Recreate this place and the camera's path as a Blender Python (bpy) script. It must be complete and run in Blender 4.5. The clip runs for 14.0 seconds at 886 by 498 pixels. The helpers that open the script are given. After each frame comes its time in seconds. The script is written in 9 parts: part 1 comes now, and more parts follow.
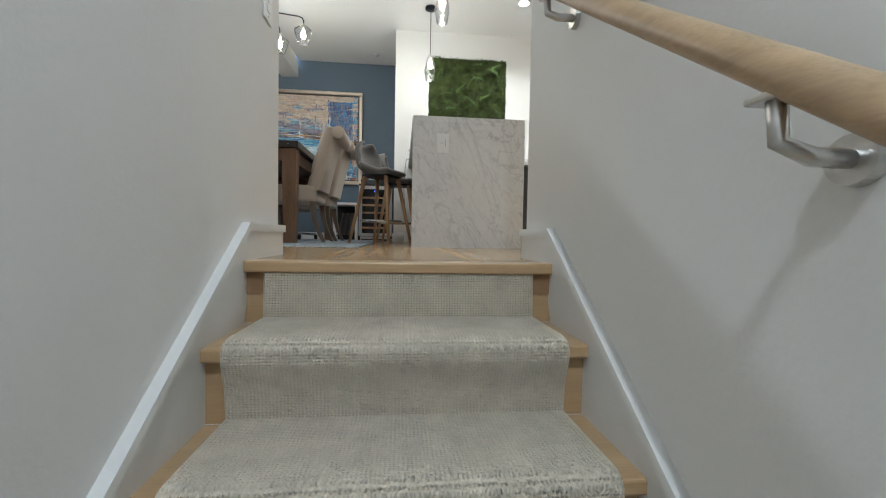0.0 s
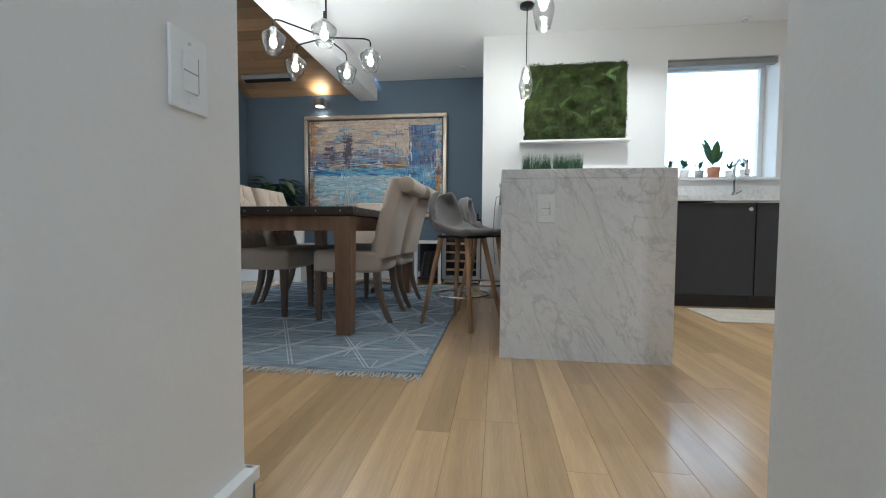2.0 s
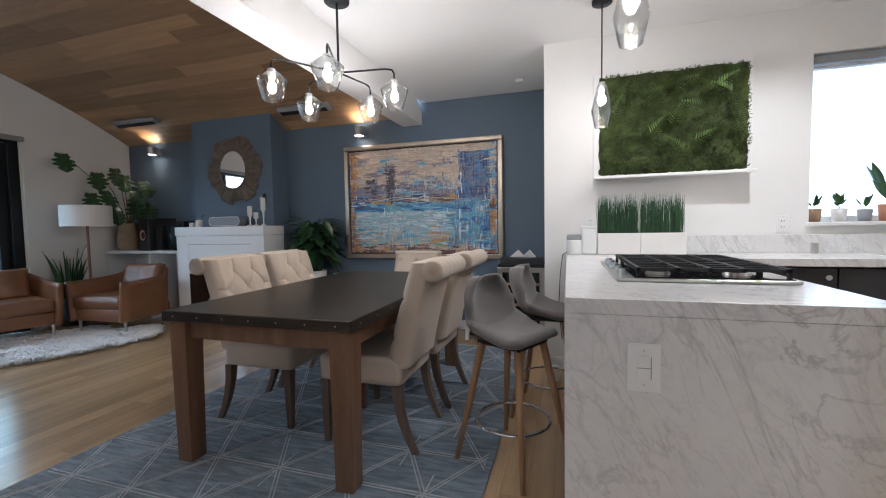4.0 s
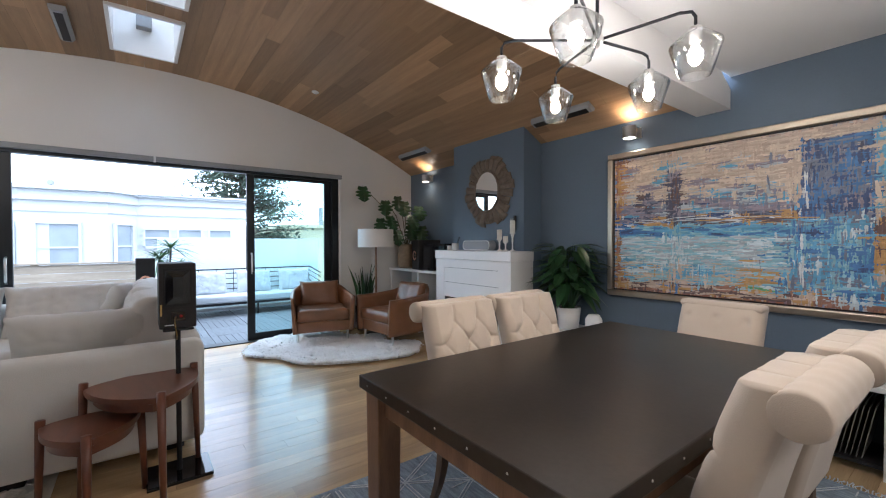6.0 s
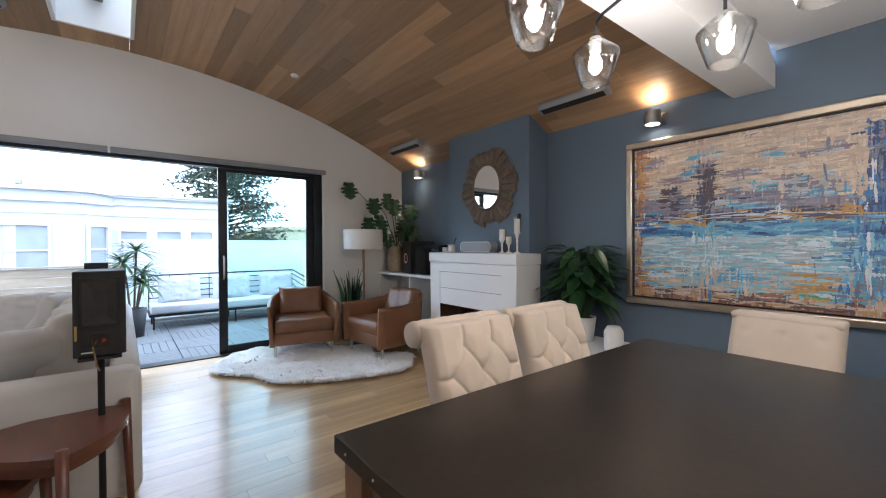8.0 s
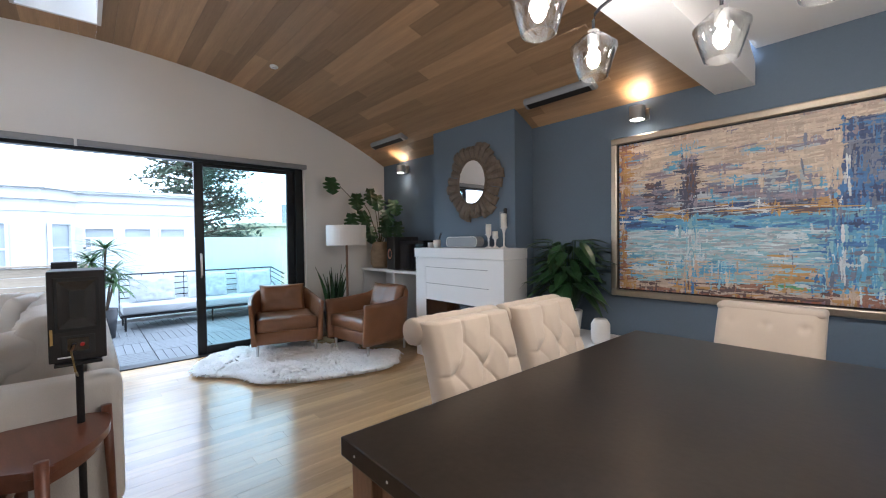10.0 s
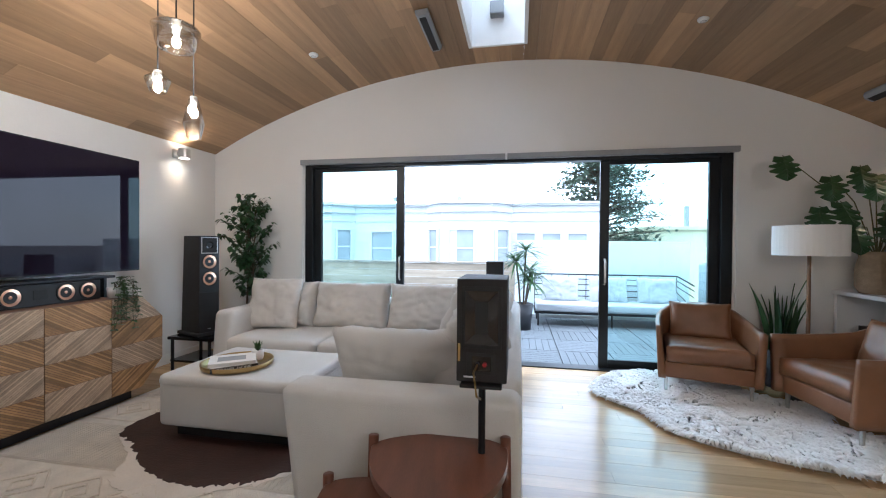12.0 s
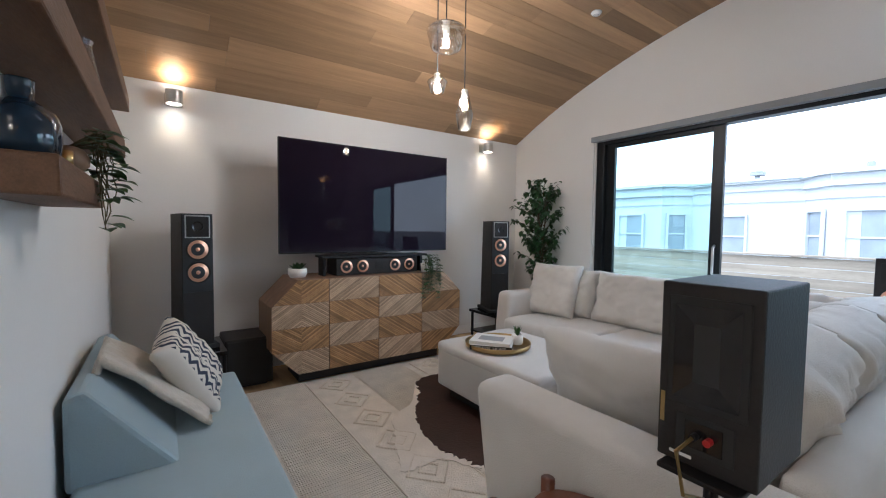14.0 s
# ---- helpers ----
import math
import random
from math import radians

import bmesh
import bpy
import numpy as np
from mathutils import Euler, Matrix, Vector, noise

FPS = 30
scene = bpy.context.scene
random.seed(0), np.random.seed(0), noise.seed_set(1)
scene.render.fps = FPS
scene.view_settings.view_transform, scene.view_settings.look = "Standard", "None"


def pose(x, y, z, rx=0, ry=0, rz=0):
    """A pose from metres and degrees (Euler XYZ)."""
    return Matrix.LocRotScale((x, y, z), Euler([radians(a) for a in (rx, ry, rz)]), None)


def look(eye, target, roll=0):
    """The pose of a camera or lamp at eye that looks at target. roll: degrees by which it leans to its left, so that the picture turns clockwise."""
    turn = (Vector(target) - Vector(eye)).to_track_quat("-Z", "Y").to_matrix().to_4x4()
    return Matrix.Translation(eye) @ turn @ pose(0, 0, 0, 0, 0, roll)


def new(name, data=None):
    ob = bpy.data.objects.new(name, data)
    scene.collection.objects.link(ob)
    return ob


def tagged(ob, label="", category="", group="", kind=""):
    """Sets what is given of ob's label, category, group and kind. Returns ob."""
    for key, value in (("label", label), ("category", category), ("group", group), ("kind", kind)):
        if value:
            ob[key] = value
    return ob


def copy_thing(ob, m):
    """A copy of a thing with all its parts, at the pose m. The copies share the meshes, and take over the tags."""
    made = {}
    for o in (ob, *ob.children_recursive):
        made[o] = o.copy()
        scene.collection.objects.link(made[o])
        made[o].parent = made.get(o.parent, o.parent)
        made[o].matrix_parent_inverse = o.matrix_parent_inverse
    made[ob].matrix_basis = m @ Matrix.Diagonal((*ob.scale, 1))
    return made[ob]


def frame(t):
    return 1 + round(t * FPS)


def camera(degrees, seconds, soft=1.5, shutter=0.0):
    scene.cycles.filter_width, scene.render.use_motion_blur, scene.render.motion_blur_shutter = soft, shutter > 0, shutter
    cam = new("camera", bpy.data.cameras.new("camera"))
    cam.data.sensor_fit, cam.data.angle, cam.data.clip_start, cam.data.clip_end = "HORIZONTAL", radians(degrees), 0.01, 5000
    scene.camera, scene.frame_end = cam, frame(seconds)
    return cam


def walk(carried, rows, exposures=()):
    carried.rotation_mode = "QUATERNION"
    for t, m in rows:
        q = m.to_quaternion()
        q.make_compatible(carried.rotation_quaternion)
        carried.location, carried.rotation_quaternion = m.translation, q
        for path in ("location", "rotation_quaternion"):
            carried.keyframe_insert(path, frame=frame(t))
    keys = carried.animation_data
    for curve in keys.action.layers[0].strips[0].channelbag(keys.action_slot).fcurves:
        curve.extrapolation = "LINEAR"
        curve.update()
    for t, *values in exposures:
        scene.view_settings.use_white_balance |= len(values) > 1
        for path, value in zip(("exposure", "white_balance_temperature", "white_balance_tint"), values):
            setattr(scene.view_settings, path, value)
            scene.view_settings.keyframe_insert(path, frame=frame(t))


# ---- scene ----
LENS = 95.0
cam = camera(LENS, 14.0, soft=1.1)
PATH = [
    (0, -0.279, 0.682, 0.086, -5.85, -1.91, -1.02),
    (0.5, -0.274, 0.921, 0.203, -1.25, -2.35, -0.76),
    (1, -0.216, 1.132, 0.373, 2.21, -2.19, -0.30),
    (1.5, -0.254, 1.343, 0.526, 3.32, -2.31, -0.32),
    (2, -0.233, 1.547, 0.625, 7.46, -2.64, -0.36),
    (2.1, -0.223, 1.578, 0.672, 8.21, -2.60, -0.35),
    (2.8, -0.191, 1.856, 0.844, 10.76, -2.84, -0.00),
    (3.55, -0.182, 2.150, 1.027, 14.24, -3.01, 0.71),
    (4.3, -0.231, 2.423, 1.195, 20.71, -2.74, 1.03),
    (4.5, -0.255, 2.491, 1.237, 24.59, -1.94, 0.85),
    (5, -0.269, 2.691, 1.266, 37.45, -1.33, -0.29),
    (5.5, -0.374, 2.873, 1.254, 45.63, -0.85, -0.23),
    (6, -0.591, 3.070, 1.271, 53.19, -0.92, 0.16),
    (6.5, -0.755, 3.241, 1.281, 62.19, -0.94, 0.26),
    (7, -0.991, 3.313, 1.284, 64.76, -0.52, 0.22),
    (7.5, -1.067, 3.328, 1.276, 59.33, -0.32, 0.17),
    (8, -1.016, 3.310, 1.266, 51.67, -0.66, 0.28),
    (8.2, -0.942, 3.295, 1.270, 48.73, -0.94, 0.55),
    (8.75, -0.935, 3.271, 1.268, 43.03, -1.05, 0.74),
    (9.25, -0.983, 3.260, 1.266, 42.04, -1.17, 0.75),
    (9.75, -1.054, 3.262, 1.265, 45.26, -1.25, 0.73),
    (10.3, -1.150, 3.287, 1.266, 54.00, -1.24, 0.72),
    (10.5, -1.228, 3.336, 1.252, 58.90, -0.98, 0.60),
    (11, -1.441, 3.461, 1.264, 71.91, -0.80, -0.04),
    (11.5, -1.658, 3.397, 1.278, 84.08, -0.62, -0.04),
    (12, -1.844, 3.355, 1.277, 100.55, -0.61, -0.43),
    (12.5, -1.980, 3.430, 1.281, 115.60, -1.21, -0.79),
    (13, -2.174, 3.450, 1.271, 123.43, -1.82, -0.86),
    (13.5, -2.290, 3.458, 1.245, 133.93, -2.03, -0.70),
    (14, -2.392, 3.560, 1.259, 145.27, -2.86, -0.65),
]
EXPOSURES = [(0.0, 0.92, 5300, 0), (0.5, 0.9, 5250, 0), (1.5, 0.8, 5050, 0), (2.2, 0.78, 5000, 1), (4.5, 0.68, 5350, 11), (6.5, 1.02, 5450, 11), (8.2, 1.06, 5500, 11), (11.0, 1.18, 5450, 11), (12.0, 1.16, 5450, 10), (14.0, 0.98, 5450, 10)]
walk(cam, [(t, pose(x, y, z, 90 + pitch, roll, yaw)) for t, x, y, z, yaw, pitch, roll in PATH], EXPOSURES)

# ---- world and sun: a bright, thinly clouded sky ----
world = bpy.data.worlds.new("sky")
scene.world = world
world.use_nodes = True
wn, wl = world.node_tree.nodes, world.node_tree.links
wn.clear()
w_out, w_bg, w_sky, w_mix = wn.new("ShaderNodeOutputWorld"), wn.new("ShaderNodeBackground"), wn.new("ShaderNodeTexSky"), wn.new("ShaderNodeMix")
w_noise, w_ramp, w_tc = wn.new("ShaderNodeTexNoise"), wn.new("ShaderNodeValToRGB"), wn.new("ShaderNodeTexCoord")
w_sky.sky_type, w_sky.sun_disc, w_sky.sun_elevation, w_sky.sun_rotation = "NISHITA", False, radians(42), radians(215)
w_mix.data_type = "RGBA"
w_noise.inputs["Scale"].default_value, w_noise.inputs["Detail"].default_value = 3.2, 7
w_ramp.color_ramp.elements[0].position, w_ramp.color_ramp.elements[1].position = 0.3, 0.6
w_ramp.color_ramp.elements[0].color = (0.45, 0.45, 0.45, 1)
w_mix.inputs[7].default_value = (6.6, 7.1, 7.7, 1)
wl.new(w_tc.outputs["Generated"], w_noise.inputs["Vector"])
wl.new(w_noise.outputs["Fac"], w_ramp.inputs["Fac"])
wl.new(w_ramp.outputs["Color"], w_mix.inputs[0])
wl.new(w_sky.outputs["Color"], w_mix.inputs[6])
wl.new(w_mix.outputs[2], w_bg.inputs["Color"])
wl.new(w_bg.outputs["Background"], w_out.inputs["Surface"])
w_bg.inputs["Strength"].default_value = 0.37
sun = new("sun", bpy.data.lights.new("sun", "SUN"))
sun.data.energy, sun.data.angle, sun.data.color = 0.6, radians(14), (1.0, 0.96, 0.9)
sun.matrix_world = look((0, 0, 20), (0 - 9, 0 + 8, 2))

BULB, SCONCE, SPOT = 7.0, 6.0, 50.0
WARM = (1.0, 0.72, 0.42)
SOFT = (1.0, 0.9, 0.8)


def point_lamp(name, at, watts, colour=WARM, size=0.03):
    ob = new(name, bpy.data.lights.new(name, "POINT"))
    ob.data.energy, ob.data.color, ob.data.shadow_soft_size = watts, colour, size
    ob.location = at
    return ob


def spot_lamp(name, at, target, watts, degrees, colour=WARM, blend=0.6):
    ob = new(name, bpy.data.lights.new(name, "SPOT"))
    ob.data.energy, ob.data.color, ob.data.spot_size, ob.data.spot_blend, ob.data.shadow_soft_size = watts, colour, radians(degrees), blend, 0.03
    ob.matrix_world = look(at, target)
    return ob


# ---- materials ----
def mat(name, col, rough=0.5, metal=0.0, var=0.08, scale=6.0, fine=60.0, bump=0.0, stretch=(1, 1, 1), rnd=0.0, island=0.0, coat=0.0, trans=0.0, spec=0.5, sheen=0.0, ior=1.45, emit=0.0, tint=None):
    m = bpy.data.materials.new(name)
    m.use_nodes = True
    n, l = m.node_tree.nodes, m.node_tree.links
    b = n["Principled BSDF"]
    b.inputs["Roughness"].default_value, b.inputs["Metallic"].default_value = rough, metal
    b.inputs["Coat Weight"].default_value, b.inputs["Transmission Weight"].default_value = coat, trans
    b.inputs["Coat Roughness"].default_value = 0.12
    b.inputs["Specular IOR Level"].default_value, b.inputs["Sheen Weight"].default_value, b.inputs["IOR"].default_value = spec, sheen, ior
    tc, mp, n1, n2 = n.new("ShaderNodeTexCoord"), n.new("ShaderNodeMapping"), n.new("ShaderNodeTexNoise"), n.new("ShaderNodeTexNoise")
    mp.inputs["Scale"].default_value = stretch
    l.new(tc.outputs["Object"], mp.inputs["Vector"])
    n1.inputs["Scale"].default_value, n1.inputs["Detail"].default_value = scale, 5
    n2.inputs["Scale"].default_value, n2.inputs["Detail"].default_value = fine, 4
    for k in (n1, n2):
        l.new(mp.outputs["Vector"], k.inputs["Vector"])
    add = n.new("ShaderNodeMath")
    add.operation = "MULTIPLY_ADD"
    l.new(n1.outputs["Fac"], add.inputs[0])
    add.inputs[1].default_value = 0.65
    half = n.new("ShaderNodeMath")
    half.operation = "MULTIPLY"
    l.new(n2.outputs["Fac"], half.inputs[0])
    half.inputs[1].default_value = 0.35
    l.new(half.outputs[0], add.inputs[2])
    rng = n.new("ShaderNodeMapRange")
    rng.inputs["From Min"].default_value, rng.inputs["From Max"].default_value = 0.3, 0.7
    rng.inputs["To Min"].default_value, rng.inputs["To Max"].default_value = 1 - var, 1 + var
    l.new(add.outputs[0], rng.inputs["Value"])
    value = rng.outputs[0]
    for amount, kind, socket in ((rnd, "ShaderNodeObjectInfo", "Random"), (island, "ShaderNodeNewGeometry", "Random Per Island")):
        if amount:
            src, r2, mul = n.new(kind), n.new("ShaderNodeMapRange"), n.new("ShaderNodeMath")
            r2.inputs["To Min"].default_value, r2.inputs["To Max"].default_value = 1 - amount, 1 + amount
            mul.operation = "MULTIPLY"
            l.new(src.outputs[socket], r2.inputs["Value"])
            l.new(value, mul.inputs[0])
            l.new(r2.outputs[0], mul.inputs[1])
            value = mul.outputs[0]
    mx = n.new("ShaderNodeMix")
    mx.data_type, mx.blend_type = "RGBA", "MULTIPLY"
    mx.inputs[0].default_value, mx.inputs[6].default_value = 1.0, (*col, 1)
    l.new(value, mx.inputs[7])
    out = mx.outputs[2]
    if tint:
        m2, r3 = n.new("ShaderNodeMix"), n.new("ShaderNodeMapRange")
        m2.data_type = "RGBA"
        r3.inputs["From Min"].default_value, r3.inputs["From Max"].default_value = 0.42, 0.6
        l.new(n1.outputs["Fac"], r3.inputs["Value"])
        l.new(r3.outputs[0], m2.inputs[0])
        l.new(out, m2.inputs[6])
        m2.inputs[7].default_value = (*tint, 1)
        out = m2.outputs[2]
    l.new(out, b.inputs["Base Color"])
    if bump:
        bp = n.new("ShaderNodeBump")
        bp.inputs["Strength"].default_value, bp.inputs["Distance"].default_value = bump, 0.01
        l.new(n2.outputs["Fac"], bp.inputs["Height"])
        l.new(bp.outputs["Normal"], b.inputs["Normal"])
    if emit:
        b.inputs["Emission Color"].default_value, b.inputs["Emission Strength"].default_value = (*col, 1), emit
    return m


M_WALL = mat("white_plaster", (0.78, 0.765, 0.745), 0.7, var=0.025, scale=1.5, fine=90, bump=0.06)
M_BLUE = mat("blue_grey_paint", (0.115, 0.152, 0.2), 0.6, var=0.06, scale=1.2, fine=80, bump=0.06)
M_TRIM = mat("white_trim_paint", (0.8, 0.8, 0.79), 0.35, var=0.03, scale=4, fine=60, bump=0.02)
M_CEIL = mat("white_ceiling_paint", (0.8, 0.785, 0.77), 0.75, var=0.02, scale=1.0, fine=90, bump=0.04)
M_VAULT = mat("cedar_boards", (0.36, 0.222, 0.118), 0.5, var=0.2, scale=3, fine=26, bump=0.05, stretch=(0.35, 7, 7), island=0.34)
M_ROOF = mat("roof_shell", (0.3, 0.3, 0.3), 0.9)
M_FLOOR = mat("maple_planks", (0.54, 0.37, 0.195), 0.24, var=0.2, scale=2.2, fine=24, bump=0.015, stretch=(9, 0.45, 9), rnd=0.17, coat=0.25)
M_FLOOR_REST = mat("maple_planks_rest", (0.54, 0.37, 0.195), 0.24, var=0.2, scale=2.2, fine=24, bump=0.015, stretch=(9, 0.45, 9), island=0.17, coat=0.25)
M_SUB = mat("floor_joint", (0.3, 0.18, 0.09), 0.8)
M_NOSE = mat("maple_nosing", (0.5, 0.345, 0.185), 0.3, var=0.15, scale=2, fine=22, stretch=(0.5, 8, 8), coat=0.2)
M_RAILW = mat("pale_oak", (0.44, 0.315, 0.185), 0.38, var=0.22, scale=3, fine=30, stretch=(9, 0.6, 9), bump=0.03)
M_RUNNER = mat("cream_wool_loop", (0.86, 0.77, 0.62), 0.95, var=0.16, scale=14, fine=190, bump=0.9, sheen=0.3)
M_STEEL = mat("brushed_nickel", (0.6, 0.59, 0.57), 0.28, 1.0, var=0.08, scale=12, fine=120)
M_CHROME = mat("chrome", (0.75, 0.75, 0.76), 0.1, 1.0, var=0.03)
M_BLACKM = mat("black_metal", (0.018, 0.018, 0.02), 0.42, 0.4, var=0.2, scale=10, fine=90)
M_BLACK = mat("black_vinyl", (0.014, 0.012, 0.012), 0.55, var=0.3, scale=8, fine=140, bump=0.12)
M_SCREEN = mat("television_screen", (0.01, 0.007, 0.014), 0.02, var=0.1, spec=0.35, ior=1.4)
M_GLOSSB = mat("gloss_black", (0.008, 0.008, 0.01), 0.08, var=0.1)
M_FRAME = mat("black_aluminium", (0.012, 0.014, 0.016), 0.38, 0.3, var=0.2, scale=5)
M_RUBBER = mat("dark_rubber", (0.02, 0.02, 0.02), 0.8)
M_COPPER = mat("copper_cone", (0.8, 0.46, 0.31), 0.33, 1.0, var=0.06, scale=12)
M_WHITEP = mat("white_plastic", (0.78, 0.78, 0.77), 0.35, var=0.02)
M_SLOT = mat("slot_dark", (0.05, 0.05, 0.05), 0.7)
M_GREY = mat("grey_plastic", (0.28, 0.29, 0.3), 0.5, var=0.06)
M_SOFA = mat("oatmeal_linen", (0.61, 0.585, 0.55), 0.95, var=0.07, scale=4, fine=260, bump=0.35, sheen=0.35)
M_CREAM = mat("cream_linen", (0.55, 0.455, 0.36), 0.92, var=0.07, scale=5, fine=420, bump=0.12, sheen=0.3)
M_CHAIRLEG = mat("weathered_oak_leg", (0.15, 0.105, 0.075), 0.55, var=0.25, scale=4, fine=40, stretch=(8, 8, 0.8))
M_TABLETOP = mat("dark_zinc_top", (0.034, 0.026, 0.02), 0.33, 0.25, var=0.35, scale=3, fine=50, bump=0.02)
M_TABLEWOOD = mat("walnut_frame", (0.19, 0.105, 0.06), 0.42, var=0.3, scale=3, fine=34, stretch=(7, 7, 0.8))
M_WALNUT = mat("red_walnut", (0.13, 0.045, 0.024), 0.3, var=0.25, scale=4, fine=40, stretch=(1, 6, 6), coat=0.2)
M_LEATHER = mat("cognac_leather", (0.215, 0.1, 0.048), 0.3, var=0.18, scale=5, fine=170, bump=0.2)
M_STOOL = mat("grey_felt", (0.17, 0.155, 0.145), 0.85, var=0.12, scale=9, fine=220, bump=0.3, sheen=0.3)
M_BEECH = mat("beech_leg", (0.4, 0.23, 0.115), 0.45, var=0.18, scale=3, fine=40, stretch=(8, 8, 0.8))
M_WHITECAB = mat("white_lacquer", (0.8, 0.79, 0.78), 0.4, var=0.02, scale=3, fine=60)
M_DARKCAB = mat("charcoal_cabinet", (0.032, 0.033, 0.038), 0.5, var=0.1, scale=4)
M_CERAMIC = mat("white_ceramic", (0.76, 0.74, 0.71), 0.4, var=0.04, scale=6)
M_WAX = mat("candle_wax", (0.8, 0.77, 0.7), 0.6, var=0.03)
M_LEAF = mat("green_leaf", (0.045, 0.105, 0.028), 0.38, var=0.3, scale=8, fine=60, island=0.35)
M_LEAFD = mat("dark_leaf", (0.028, 0.075, 0.026), 0.33, var=0.3, scale=8, fine=60, island=0.35)
M_STEM = mat("plant_stem", (0.11, 0.1, 0.05), 0.7, var=0.2)
M_SOIL = mat("soil", (0.03, 0.022, 0.016), 0.95, var=0.4, fine=90, bump=0.5)
M_BASKET = mat("woven_basket", (0.36, 0.26, 0.165), 0.85, var=0.25, scale=20, fine=120, bump=0.6)
M_MOSS = mat("preserved_moss", (0.047, 0.064, 0.014), 0.95, var=0.75, scale=13, fine=70, bump=0.8, island=0.45)
M_GRASS = mat("faux_grass", (0.03, 0.075, 0.03), 0.7, var=0.4, scale=30, fine=90, island=0.5)
M_GILT = mat("champagne_gilt_frame", (0.52, 0.45, 0.36), 0.3, 1.0, var=0.12, scale=10, fine=70)
M_BRASS = mat("aged_brass", (0.42, 0.3, 0.13), 0.3, 1.0, var=0.15, scale=9)
M_DRIFT = mat("carved_driftwood", (0.15, 0.115, 0.085), 0.75, var=0.35, scale=12, fine=60, bump=0.4)
M_FUR = mat("white_sheepskin", (0.88, 0.865, 0.84), 1.0, var=0.06, scale=12, fine=80, sheen=0.5)
M_SHADE = mat("white_linen_shade", (0.8, 0.78, 0.75), 0.9, var=0.03, fine=200, bump=0.1)
M_TEAL = mat("grey_blue_upholstery", (0.33, 0.425, 0.47), 0.9, var=0.06, scale=3, fine=220, bump=0.2, sheen=0.2)
M_THROW = mat("cream_boucle", (0.62, 0.56, 0.47), 1.0, var=0.12, scale=30, fine=160, bump=0.8, sheen=0.4)
M_RUGB = mat("ivory_woven_rug", (0.8, 0.73, 0.63), 0.95, var=0.12, scale=9, fine=120, bump=0.7)
M_HIDE = mat("brown_cowhide", (0.034, 0.013, 0.008), 0.55, var=0.4, scale=6, fine=80, bump=0.3)
M_HIDEW = mat("white_cowhide", (0.66, 0.6, 0.53), 0.7, var=0.08, scale=6, fine=90, bump=0.2)
M_RUSTIC = mat("rustic_shelf_beam", (0.13, 0.066, 0.033), 0.6, var=0.35, scale=3, fine=30, bump=0.3, stretch=(6, 0.7, 6))
M_VASE = mat("navy_glaze", (0.012, 0.03, 0.055), 0.07, var=0.2, scale=5, coat=0.6)
M_TERRA = mat("terracotta_clay", (0.4, 0.19, 0.11), 0.8, var=0.15)
M_TAN = mat("tan_glaze_pot", (0.33, 0.21, 0.13), 0.5, var=0.15)
M_DECK = mat("grey_deck_tile", (0.15, 0.165, 0.175), 0.7, var=0.15, scale=5, fine=60, stretch=(1, 6, 6), rnd=0.1)
M_CEDARF = mat("weathered_fence_board", (0.34, 0.28, 0.21), 0.8, var=0.3, scale=2.5, fine=30, stretch=(6, 0.5, 6), bump=0.2, rnd=0.16)
M_STUCCO = mat("white_stucco", (0.54, 0.55, 0.55), 0.85, var=0.04, scale=0.6, fine=20, bump=0.1)
M_STUCCOY = mat("cream_yellow_siding", (0.62, 0.56, 0.38), 0.85, var=0.08, scale=0.7, fine=18)
M_ROOFG = mat("flat_roof_felt", (0.22, 0.22, 0.22), 0.9, var=0.15, scale=1)
M_GROUND = mat("city_ground", (0.14, 0.14, 0.135), 0.9, var=0.2, scale=0.2, fine=3)
M_BARK = mat("bark", (0.09, 0.065, 0.045), 0.9, var=0.3, scale=5, bump=0.4)
M_CONIFER = mat("cypress_foliage", (0.1, 0.135, 0.095), 0.8, var=0.35, scale=1.5, fine=9, island=0.4)
M_OUTCUSH = mat("pale_outdoor_cushion", (0.43, 0.455, 0.475), 0.9, var=0.05, scale=5, fine=140, bump=0.15)
M_FROST = mat("frosted_glass", (0.78, 0.86, 0.88), 0.5, var=0.03, trans=0.35)
M_PAGE = mat("book_pages", (0.75, 0.72, 0.65), 0.9)
M_INK = mat("black_ink", (0.02, 0.02, 0.02), 0.7)
M_SPINE = mat("record_sleeve", (0.22, 0.2, 0.18), 0.7, var=0.3, rnd=0.7)
M_GRILL = mat("cast_iron_grate", (0.02, 0.02, 0.021), 0.6, var=0.2, fine=120, bump=0.2)
M_STONEW = mat("white_fire_stone", (0.62, 0.58, 0.52), 0.8, var=0.12, scale=9)
M_BULB = mat("lit_filament_bulb", (1.0, 0.78, 0.5), 0.4, emit=26.0)
M_LED = mat("lit_lamp_disc", (1.0, 0.86, 0.66), 0.4, emit=14.0)
M_BLUELED = mat("blue_led", (0.05, 0.1, 1.0), 0.4, emit=6.0)


